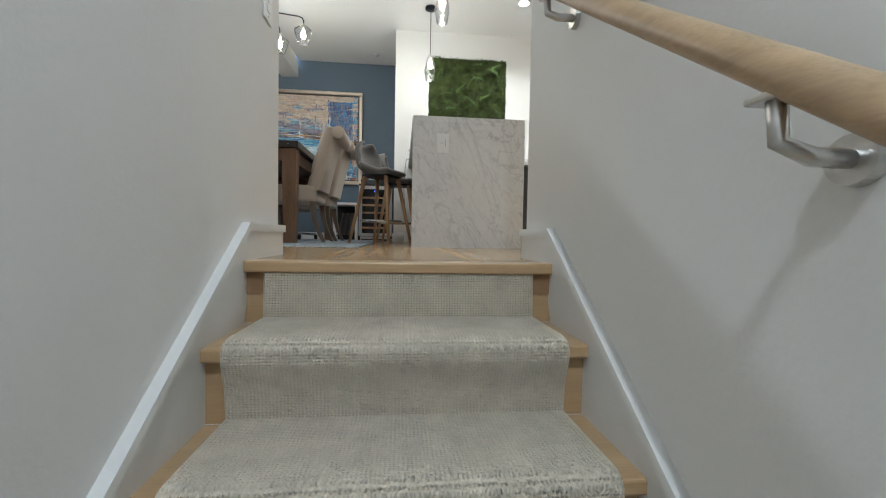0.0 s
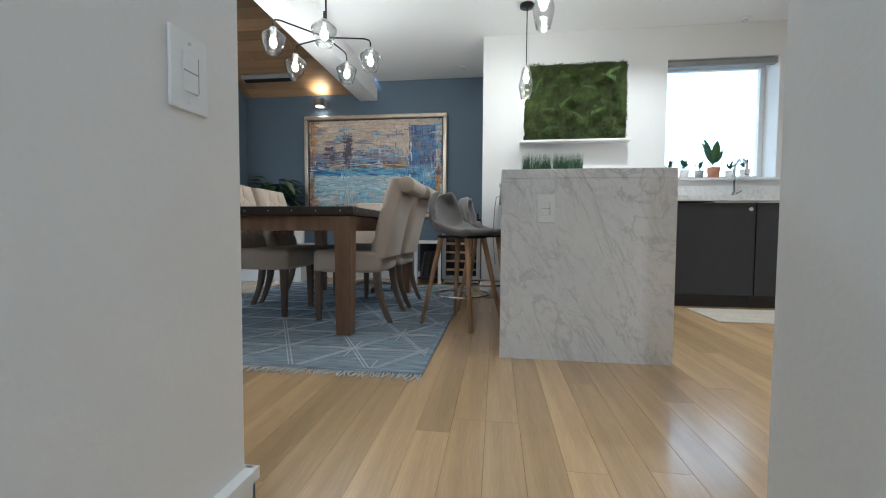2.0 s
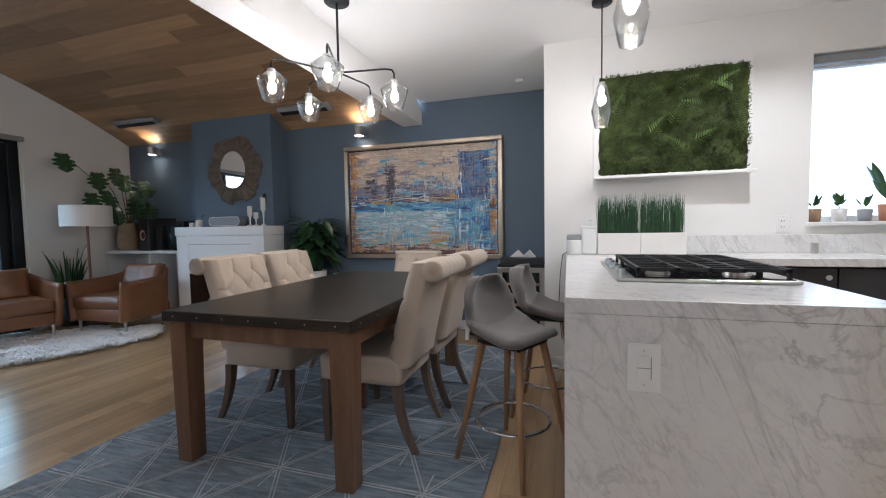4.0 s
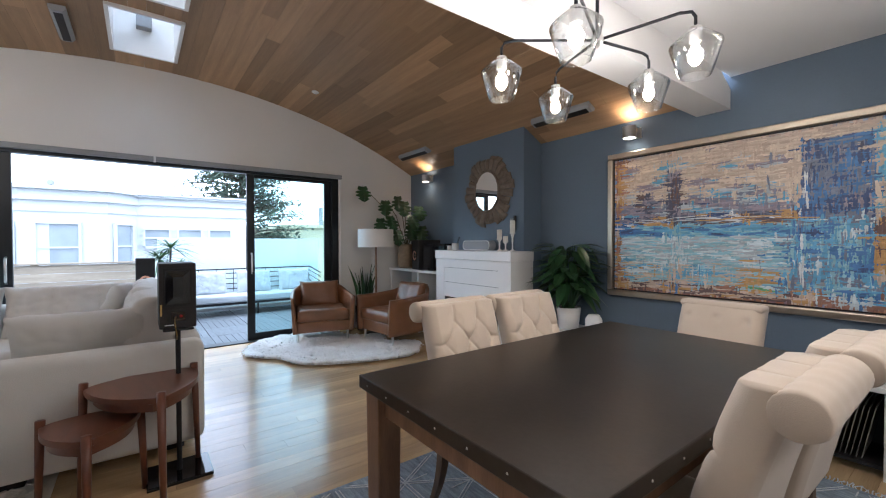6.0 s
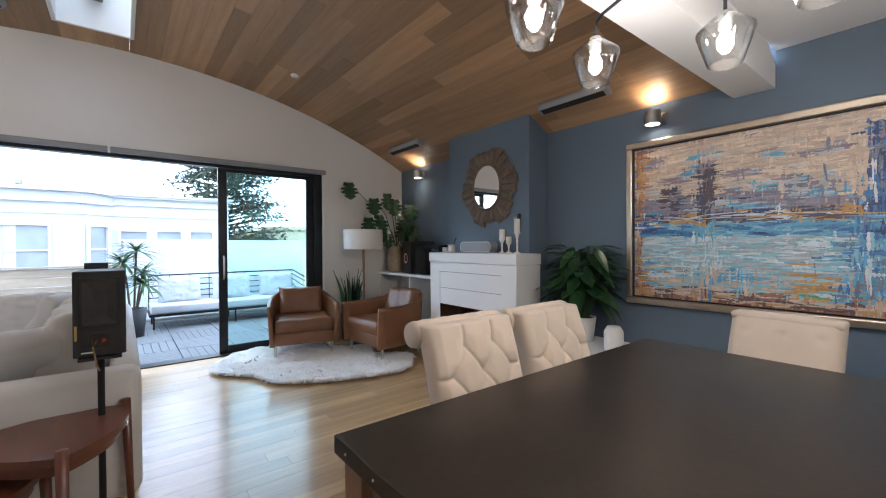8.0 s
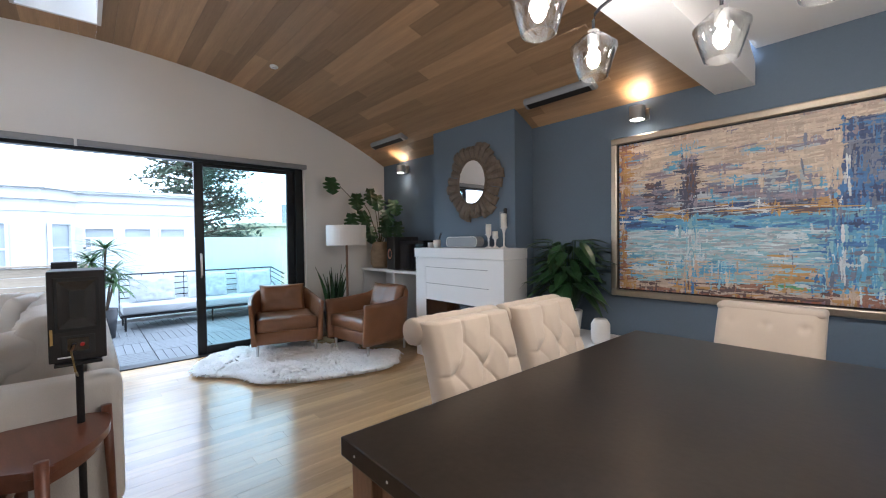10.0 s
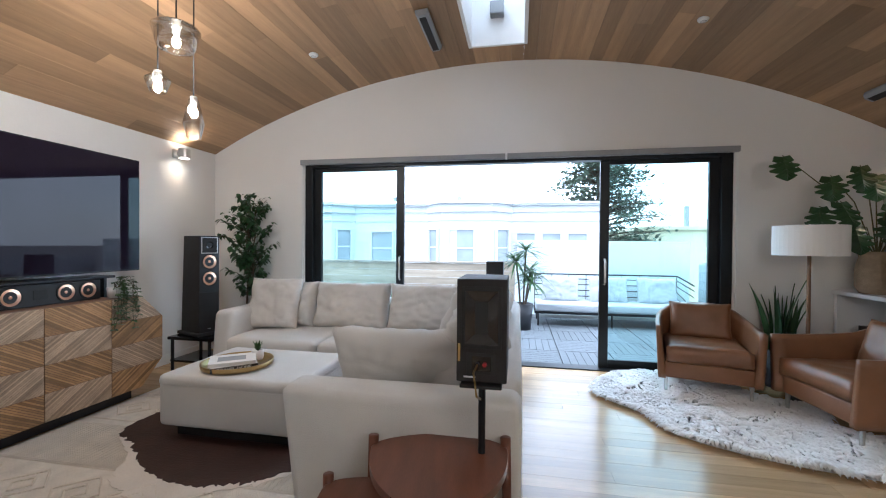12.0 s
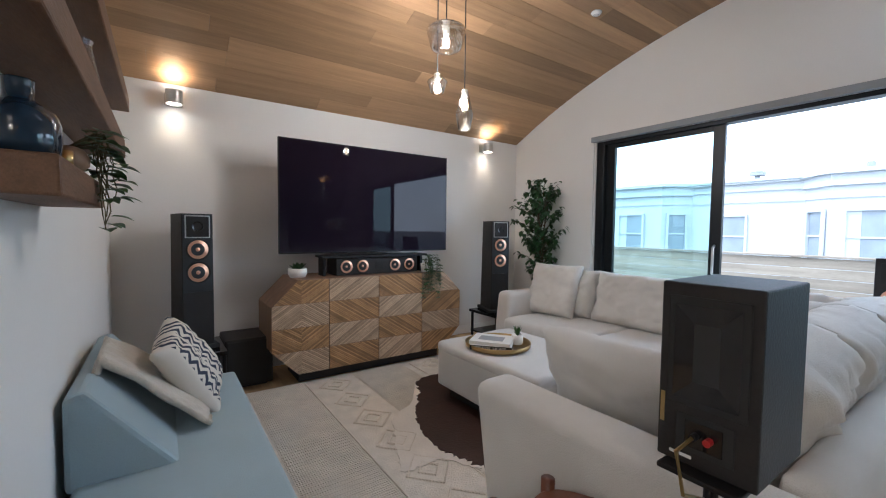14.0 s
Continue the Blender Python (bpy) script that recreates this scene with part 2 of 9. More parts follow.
def glass(name, colour=(1, 1, 1), rough=0.0, sheen=0.05):
    """Thin clear glazing: mostly see-through, with a glossy sheen that grows at grazing angles."""
    m = bpy.data.materials.new(name)
    m.use_nodes = True
    n, l = m.node_tree.nodes, m.node_tree.links
    n.clear()
    o, mix, t, g, f = n.new("ShaderNodeOutputMaterial"), n.new("ShaderNodeMixShader"), n.new("ShaderNodeBsdfTransparent"), n.new("ShaderNodeBsdfGlossy"), n.new("ShaderNodeLayerWeight")
    t.inputs["Color"].default_value = (*colour, 1)
    g.inputs["Roughness"].default_value = rough
    f.inputs["Blend"].default_value = 0.5
    power, scale = n.new("ShaderNodeMath"), n.new("ShaderNodeMath")
    power.operation, scale.operation = "POWER", "MULTIPLY_ADD"
    power.inputs[1].default_value, scale.inputs[1].default_value, scale.inputs[2].default_value = 2.6, 0.85, sheen
    l.new(f.outputs["Facing"], power.inputs[0])
    l.new(power.outputs[0], scale.inputs[0])
    l.new(scale.outputs[0], mix.inputs[0])
    l.new(t.outputs[0], mix.inputs[1])
    l.new(g.outputs[0], mix.inputs[2])
    l.new(mix.outputs[0], o.inputs["Surface"])
    return m


M_GLASS = glass("clear_lamp_glass", (0.95, 0.955, 0.955), 0.03, 0.1)
M_PANE = glass("tinted_door_glass", (0.8, 0.93, 0.93), 0.0)
M_CLEAR = glass("clear_window_glass", (0.96, 0.98, 0.98), 0.0)
M_MIRROR = mat("mirror_silver", (0.9, 0.91, 0.92), 0.02, 1.0, var=0.0)


def loop_rows(m, pitch):
    """Adds rows of wool loops to a carpet's relief, and a little shade between them to its colour."""
    n, l = m.node_tree.nodes, m.node_tree.links
    b = n["Principled BSDF"]
    tc = n.new("ShaderNodeTexCoord")
    across, along, both = n.new("ShaderNodeTexWave"), n.new("ShaderNodeTexWave"), n.new("ShaderNodeMath")
    sep, add, com = n.new("ShaderNodeSeparateXYZ"), n.new("ShaderNodeMath"), n.new("ShaderNodeCombineXYZ")
    l.new(tc.outputs["Object"], sep.inputs[0])
    add.operation = "SUBTRACT"
    l.new(sep.outputs["Y"], add.inputs[0])
    l.new(sep.outputs["Z"], add.inputs[1])
    l.new(sep.outputs["X"], com.inputs["X"])
    l.new(add.outputs[0], com.inputs["Y"])
    for w, axis, k in ((across, "X", 1.0), (along, "Y", 1.15)):
        w.wave_type, w.bands_direction = "BANDS", axis
        w.inputs["Scale"].default_value, w.inputs["Distortion"].default_value = 0.314 / pitch * k, 0.8
        w.inputs["Detail"].default_value, w.inputs["Detail Scale"].default_value = 1.0, 2.0
        l.new(com.outputs[0], w.inputs["Vector"])
    both.operation = "MULTIPLY_ADD"
    l.new(across.outputs["Fac"], both.inputs[0])
    l.new(along.outputs["Fac"], both.inputs[1])
    both.inputs[2].default_value = 0.0
    bp, old = n.new("ShaderNodeBump"), b.inputs["Normal"].links[0].from_socket
    bp.inputs["Strength"].default_value, bp.inputs["Distance"].default_value = 0.9, 0.006
    l.new(both.outputs[0], bp.inputs["Height"])
    l.new(old, bp.inputs["Normal"])
    l.new(bp.outputs["Normal"], b.inputs["Normal"])
    # shade in the grooves, painted into the base colour where the loops are low
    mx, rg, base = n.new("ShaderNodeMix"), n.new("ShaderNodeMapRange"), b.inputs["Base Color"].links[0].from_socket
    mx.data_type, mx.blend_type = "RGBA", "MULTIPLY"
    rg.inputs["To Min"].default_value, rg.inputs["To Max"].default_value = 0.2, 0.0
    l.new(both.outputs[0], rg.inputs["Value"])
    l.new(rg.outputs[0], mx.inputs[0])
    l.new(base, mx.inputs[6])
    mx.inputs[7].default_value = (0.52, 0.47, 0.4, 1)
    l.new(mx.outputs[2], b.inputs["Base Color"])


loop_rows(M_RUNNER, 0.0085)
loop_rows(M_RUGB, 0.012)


def marble_material():
    m = mat("grey_veined_marble", (0.72, 0.71, 0.7), 0.18, var=0.05, scale=3, fine=30)
    n, l = m.node_tree.nodes, m.node_tree.links
    b = n["Principled BSDF"]
    base = b.inputs["Base Color"].links[0].from_socket
    tc, mp = n.new("ShaderNodeTexCoord"), n.new("ShaderNodeMapping")
    mp.inputs["Rotation"].default_value = (0.3, 0.55, 0.4)
    l.new(tc.outputs["Object"], mp.inputs["Vector"])
    prev = base
    for scale, width, depth, dist in ((1.5, 0.018, 0.6, 1.6), (3.7, 0.02, 0.38, 1.1), (9.0, 0.03, 0.2, 0.7)):
        nz, sub, ab, rg, mx, patch = (n.new(k) for k in ("ShaderNodeTexNoise", "ShaderNodeMath", "ShaderNodeMath", "ShaderNodeMapRange", "ShaderNodeMix", "ShaderNodeTexNoise"))
        nz.inputs["Scale"].default_value, nz.inputs["Detail"].default_value, nz.inputs["Distortion"].default_value = scale, 7, dist
        nz.inputs["Roughness"].default_value = 0.58
        sc = n.new("ShaderNodeMapping")
        sc.inputs["Scale"].default_value = (1.9, 1.9, 0.55)
        l.new(mp.outputs["Vector"], sc.inputs["Vector"])
        l.new(sc.outputs["Vector"], nz.inputs["Vector"])
        sub.operation, ab.operation = "SUBTRACT", "ABSOLUTE"
        l.new(nz.outputs["Fac"], sub.inputs[0])
        sub.inputs[1].default_value = 0.5
        l.new(sub.outputs[0], ab.inputs[0])
        l.new(ab.outputs[0], rg.inputs["Value"])
        rg.inputs["From Min"].default_value, rg.inputs["From Max"].default_value = 0.0, width
        rg.inputs["To Min"].default_value, rg.inputs["To Max"].default_value = depth, 0.0
        patch.inputs["Scale"].default_value = scale * 1.3
        l.new(mp.outputs["Vector"], patch.inputs["Vector"])
        mul = n.new("ShaderNodeMath")
        mul.operation = "MULTIPLY"
        l.new(rg.outputs[0], mul.inputs[0])
        l.new(patch.outputs["Fac"], mul.inputs[1])
        mx.data_type = "RGBA"
        l.new(mul.outputs[0], mx.inputs[0])
        l.new(prev, mx.inputs[6])
        mx.inputs[7].default_value = (0.2, 0.2, 0.22, 1)
        prev = mx.outputs[2]
    l.new(prev, b.inputs["Base Color"])
    return m


M_MARBLE = marble_material()


# ---- building helpers ----
def thing(name, at=(0, 0, 0), rz=0.0, label="", category="", group=""):
    ob = new(name)
    ob.empty_display_size = 0.05
    ob.matrix_world = pose(*at, 0, 0, rz)
    return tagged(ob, label, category, group)


def finish(bm, name, material, smooth):
    me = bpy.data.meshes.new(name)
    bmesh.ops.recalc_face_normals(bm, faces=bm.faces)
    bm.to_mesh(me)
    bm.free()
    me.materials.append(material)
    if smooth:
        me.polygons.foreach_set("use_smooth", [True] * len(me.polygons))
        me.update()
    return me


def part(name, bm, material, parent, label="", smooth=False):
    ob = new(name, finish(bm, name, material, smooth))
    ob.parent = parent
    if label:
        ob["label"] = label
    return ob


def solo(name, bm, material, label="", category="", kind="", smooth=False, group=""):
    ob = new(name, finish(bm, name, material, smooth))
    return tagged(ob, label, category, group, kind)


def share(name, mesh, parent, m):
    ob = new(name, mesh)
    ob.parent = parent
    ob.matrix_basis = m
    return ob


def bx(x0, y0, z0, x1, y1, z1, bevel=0.0, seg=2, bm=None):
    own = bmesh.new()
    bmesh.ops.create_cube(own, size=1)
    for v in own.verts:
        v.co = Vector(((x0 + x1) / 2 + v.co.x * (x1 - x0), (y0 + y1) / 2 + v.co.y * (y1 - y0), (z0 + z1) / 2 + v.co.z * (z1 - z0)))
    if bevel:
        bmesh.ops.bevel(own, geom=own.edges[:], offset=bevel, segments=seg, profile=0.5, affect="EDGES")
    return merge(own, bm)


def merge(own, bm):
    if bm is None:
        return own
    me = bpy.data.meshes.new("tmp")
    own.to_mesh(me)
    own.free()
    bm.from_mesh(me)
    bpy.data.meshes.remove(me)
    return bm


def moved(bm, m):
    bmesh.ops.transform(bm, matrix=m, verts=bm.verts)
    return bm


def rod(p0, p1, r0, r1=None, n=12, bm=None, caps=True):
    own = bmesh.new()
    p0, p1 = Vector(p0), Vector(p1)
    d = p1 - p0
    bmesh.ops.create_cone(own, cap_ends=caps, segments=n, radius1=r0, radius2=r0 if r1 is None else r1, depth=d.length)
    moved(own, Matrix.Translation((p0 + p1) / 2) @ d.to_track_quat("Z", "Y").to_matrix().to_4x4())
    return merge(own, bm)


def turned(profile, n=24, at=(0, 0, 0), bm=None, squash=(1, 1)):
    """A body turned about z from (radius, height) pairs."""
    own = bmesh.new()
    rings = []
    for r, z in profile:
        rings.append([own.verts.new((at[0] + max(r, 1e-4) * squash[0] * math.cos(2 * math.pi * i / n), at[1] + max(r, 1e-4) * squash[1] * math.sin(2 * math.pi * i / n), at[2] + z)) for i in range(n)])
    for a, b in zip(rings, rings[1:]):
        for i in range(n):
            own.faces.new((a[i], a[(i + 1) % n], b[(i + 1) % n], b[i]))
    for ring, r in ((rings[0], profile[0][0]), (rings[-1], profile[-1][0])):
        if r <= 1e-4:
            bmesh.ops.remove_doubles(own, verts=ring, dist=0.001)
    return merge(own, bm)


def tube(points, r, n=8, bm=None, taper=1.0):
    """A round bar along a polyline."""
    own = bmesh.new()
    pts = [Vector(p) for p in points]
    rings = []
    for i, p in enumerate(pts):
        d = (pts[min(i + 1, len(pts) - 1)] - pts[max(i - 1, 0)]).normalized()
        side = d.cross(Vector((0, 0, 1)) if abs(d.z) < 0.9 else Vector((1, 0, 0))).normalized()
        up = side.cross(d)
        k = r * (1 + (taper - 1) * i / max(len(pts) - 1, 1))
        rings.append([own.verts.new(p + k * (side * math.cos(2 * math.pi * j / n) + up * math.sin(2 * math.pi * j / n))) for j in range(n)])
    for a, b in zip(rings, rings[1:]):
        for j in range(n):
            own.faces.new((a[j], a[(j + 1) % n], b[(j + 1) % n], b[j]))
    own.faces.new(rings[0][::-1])
    own.faces.new(rings[-1])
    return merge(own, bm)


def prism(outline, axis, lo, hi, bevel=0.0, bm=None):
    """An outline in the two axes other than axis (in x, y, z order), drawn out from lo to hi."""
    own = bmesh.new()
    rings = []
    for c in (lo, hi):
        ring = []
        for a, b in outline:
            co = {"x": (c, a, b), "y": (a, c, b), "z": (a, b, c)}[axis]
            ring.append(own.verts.new(co))
        rings.append(ring)
    k = len(outline)
    for i in range(k):
        own.faces.new((rings[0][i], rings[0][(i + 1) % k], rings[1][(i + 1) % k], rings[1][i]))
    own.faces.new(rings[0])
    own.faces.new(rings[1])
    if bevel:
        bmesh.ops.bevel(own, geom=own.edges[:], offset=bevel, segments=2, profile=0.5, affect="EDGES")
    return merge(own, bm)


def cushion(w, d, h, puff=0.5, wrinkle=0.006, seed=0, n=14, edge=0.35, bm=None):
    """A stuffed cushion lying flat, w by d by h, thick in the middle and thin at the seams, with soft creases."""
    own = bmesh.new()
    top, bot = {}, {}
    for i in range(n + 1):
        for j in range(n + 1):
            u, v = 2 * i / n - 1, 2 * j / n - 1
            f = (1 - abs(u) ** (2 / max(1 - puff, 0.08)) ) * (1 - abs(v) ** (2 / max(1 - puff, 0.08)))
            t = h / 2 * (edge + (1 - edge) * max(f, 0) ** 0.5)
            pinch = 1 - 0.05 * (1 - abs(u) ** 2) * abs(v) ** 3
            pinch2 = 1 - 0.05 * (1 - abs(v) ** 2) * abs(u) ** 3
            x, y = w / 2 * u * pinch2, d / 2 * v * pinch
            k = wrinkle * (noise.noise(Vector((x * 9 + seed, y * 9, seed * 3.1))) + 0.6 * noise.noise(Vector((x * 22, y * 22 + seed, seed))))
            top[i, j] = own.verts.new((x, y, t + k))
            rim = i in (0, n) or j in (0, n)
            bot[i, j] = own.verts.new((x, y, -t + (k if not rim else 0)))
    for i in range(n):
        for j in range(n):
            own.faces.new((top[i, j], top[i + 1, j], top[i + 1, j + 1], top[i, j + 1]))
            own.faces.new((bot[i, j], bot[i, j + 1], bot[i + 1, j + 1], bot[i + 1, j]))
    for a, b in [((i, 0), (i + 1, 0)) for i in range(n)] + [((i + 1, n), (i, n)) for i in range(n)] + [((0, j + 1), (0, j)) for j in range(n)] + [((n, j), (n, j + 1)) for j in range(n)]:
        own.faces.new((bot[a], bot[b], top[b], top[a]))
    return merge(own, bm)


# ---- the shell of the place ----
XW, YS, YN, YK, XK = -6.2, -0.28, 6.62, 5.58, -0.375
ZC, SPRING, APEX = 2.5, 2.35, 3.22
YC = (YS + YN) / 2
SAG, HALF = APEX - SPRING, (YN - YS) / 2
RAD = (HALF * HALF + SAG * SAG) / (2 * SAG)
BEAM0, BEAM1 = -1.975, -1.745


def vault_z(y):
    return APEX - RAD + math.sqrt(max(RAD * RAD - (y - YC) ** 2, 0))


def build_shell():
    arch = [(YN - (YN - YS) * i / 40, vault_z(YN - (YN - YS) * i / 40) + 0.03) for i in range(41)]
    D0, D1, DZ = 0.9, 5.39, 2.19
    solo("wall_west", prism([(YS - 0.15, -0.3), (D0, -0.3), (D0, DZ), (D1, DZ), (D1, -0.3), (YN + 0.15, -0.3), (YN + 0.15, SPRING)] + arch + [(YS - 0.15, SPRING)], "x", XW - 0.22, XW), M_WALL, "white plaster gable wall under the timber vault, with wide glass doors", "wall", "structure")
    solo("wall_south", bx(XW, YS - 0.15, -0.3, -1.95, YS, 2.5), M_WALL, "plain white plaster wall behind the television", "wall", "structure")
    solo("wall_north", bx(XW, YN, -0.3, XK, YN + 0.15, 2.75), M_BLUE, "blue-grey painted wall behind the large painting", "wall", "structure")
    solo("chimney_breast", bx(-4.72, 6.34, 0.0, -3.53, YN - 0.002, 2.53), M_BLUE, "blue-grey painted chimney breast above the fireplace", "wall", "structure")
    # kitchen wall with its window opening
    WX0, WX1, WZ0, WZ1 = 1.31, 2.25, 1.12, 2.2
    YO = YK + 0.3
    k = bx(XK, YK, -0.3, WX0, YO, ZC)
    bx(WX1, YK, -0.3, 3.3, YO, ZC, bm=k)
    bx(WX0, YK, -0.3, WX1, YO, WZ0, bm=k)
    bx(WX0, YK, WZ1, WX1, YO, ZC, bm=k)
    bx(XK, YO, -0.3, XK + 0.15, YN + 0.15, ZC, bm=k)
    solo("wall_kitchen", k, M_WALL, "white kitchen wall with a window above the sink", "wall", "structure")
    solo("wall_east", bx(3.2, 2.0, -0.3, 3.35, YK, ZC), M_WALL, "plain white wall closing the kitchen", "wall", "structure")
    solo("wall_kitchen_south", bx(0.345, 2.14, -0.3, 3.2, 2.27, ZC), M_WALL, "plain white wall beside the stair head", "wall", "structure")
    solo("wall_shelves", bx(-2.08, YS, -0.3, -1.95, 2.62, 3.3), M_WALL, "white plaster wall that carries the floating shelves", "wall", "structure")
    solo("wall_stair_head", bx(-1.948, 2.2, -0.3, -0.885, 2.33, ZC), M_WALL, "plain white wall beside the stair head", "wall", "structure")
    solo("wall_stair_left", bx(-0.88, -3.0, -2.2, -0.76, 2.33, ZC), M_WALL, "white plaster stair wall with a light switch", "wall", "structure")
    solo("wall_stair_right", bx(0.22, -3.0, -2.2, 0.342, 2.27, ZC), M_WALL, "white plaster stair wall carrying the handrail", "wall", "structure")
    solo("wall_stair_foot", bx(-0.88, -3.12, -2.2, 0.342, -3.0, ZC), M_WALL, "plain white wall at the foot of the stairs", "wall", "structure")
    solo("ceiling_flat", bx(BEAM1, 2.0, ZC, 3.35, YN + 0.15, ZC + 0.12), M_CEIL, "smooth white flat ceiling over dining and kitchen", "ceiling", "structure")
    solo("ceiling_stair", bx(-0.88, -3.12, ZC, 0.342, 1.998, ZC + 0.12), M_CEIL, "smooth white ceiling over the stairs", "ceiling", "structure")
    g = prism([(YS, 2.26), (YN, 2.26)] + [(y, z + 0.03) for y, z in arch], "x", BEAM0, BEAM1)
    solo("beam", g, M_CEIL, "boxed white beam between flat ceiling and vault", "beam", "structure")
    # timber vault: boards along the room, left out at the two skylights
    SKY = ((-5.77, -4.87), (-4.55, -3.65))
    S0, S1 = 2.89, 3.39
    rows = [YS + (S0 - YS) * i / 24 for i in range(24)] + [S0 + (S1 - S0) * i / 4 for i in range(4)] + [S1 + (YN - S1) * i / 25 for i in range(26)]
    rng = random.Random(4)
    v = bmesh.new()
    shell = bmesh.new()
    gap = 0.001
    for y0, y1 in zip(rows, rows[1:]):
        mid = (y0 + y1) / 2
        runs = [(XW, BEAM0)] if not S0 < mid < S1 else [(XW, SKY[0][0]), (SKY[0][1], SKY[1][0]), (SKY[1][1], BEAM0)]
        for a, b in runs:
            sa, sb = (a - 0.1 if a == XW else a + 0.035), (b if b == BEAM0 else b - 0.035)
            ya, yb = (S1 + 0.031 if y0 == S1 else y0), (S0 - 0.031 if abs(y1 - S0) < 1e-6 else y1 + 0.001)
            bx(sa, ya, vault_z(mid) + 0.06, sb, yb, vault_z(mid) + 0.13, bm=shell)
            x = a
            while x < b - 0.01:
                e = min(b, x + rng.uniform(0.7, 2.6))
                if b - e < 0.35:
                    e = b
                lift = rng.uniform(0, 0.002)
                vs = []
                for zoff in (lift, 0.03):
                    for px, py in ((x + gap, y0 + gap), (e - gap, y0 + gap), (e - gap, y1 - gap), (x + gap, y1 - gap)):
                        vs.append(v.verts.new((px, py, vault_z(py) + zoff)))
                for f in ((0, 1, 2, 3), (0, 1, 5, 4), (1, 2, 6, 5), (2, 3, 7, 6), (3, 0, 4, 7), (4, 5, 6, 7)):
                    v.faces.new([vs[i] for i in f])
                x = e
    solo("ceiling_vault", v, M_VAULT, "barrel-vaulted ceiling of warm cedar boards", "ceiling", "structure")
    solo("roof", shell, M_ROOF, "roof deck above the vault", "roof", "structure")
    for a, b in SKY:
        top = 3.98
        w = bx(a - 0.03, S0 - 0.03, APEX - 0.03, a, S1 + 0.03, top)
        bx(b, S0 - 0.03, APEX - 0.03, b + 0.03, S1 + 0.03, top, bm=w)
        bx(a, S0 - 0.03, APEX - 0.03, b, S0, top, bm=w)
        bx(a, S1, APEX - 0.03, b, S1 + 0.03, top, bm=w)
        sk = tagged(new("skylight"), "white-lined skylight well in the cedar vault", "skylight", kind="structure")
        part("skylight_well", w, M_WALL, sk)
        pane = part("pane", bx(a, S0, top - 0.03, b, S1, top - 0.022), M_CLEAR, sk)
        pane.visible_shadow = False
        part("shade_motor", bx(a, 3.07, 3.44, a + 0.1, 3.2, 3.56, 0.008), M_GREY, sk, "grey skylight opener box")
    # baseboards
    bb = []
    for x0, y0, x1, y1 in ((XW, YS + 0.0, -2.09, YS + 0.016), (-2.096, YS + 0.017, -2.08, 2.62), (-2.08, 2.62, -1.95, 2.636), (XW, 5.47, XW + 0.016, YN), (XW, YS + 0.017, XW + 0.016, 0.82), (XW + 0.017, YN - 0.016, -4.73, YN), (-3.52, YN - 0.016, XK, YN), (XK - 0.016, YK, XK, YN - 0.017), (XK, YK - 0.016, -0.2, YK), (0.346, 2.27, 3.2, 2.286)):
        bb.append(bx(x0, y0, 0, x1, y1, 0.1, 0.004, 1))
    whole = bb[0]
    for o in bb[1:]:
        merge(o, whole)
    solo("baseboard", whole, M_TRIM, "white painted baseboard along the walls", "baseboard", "structure")


build_shell()


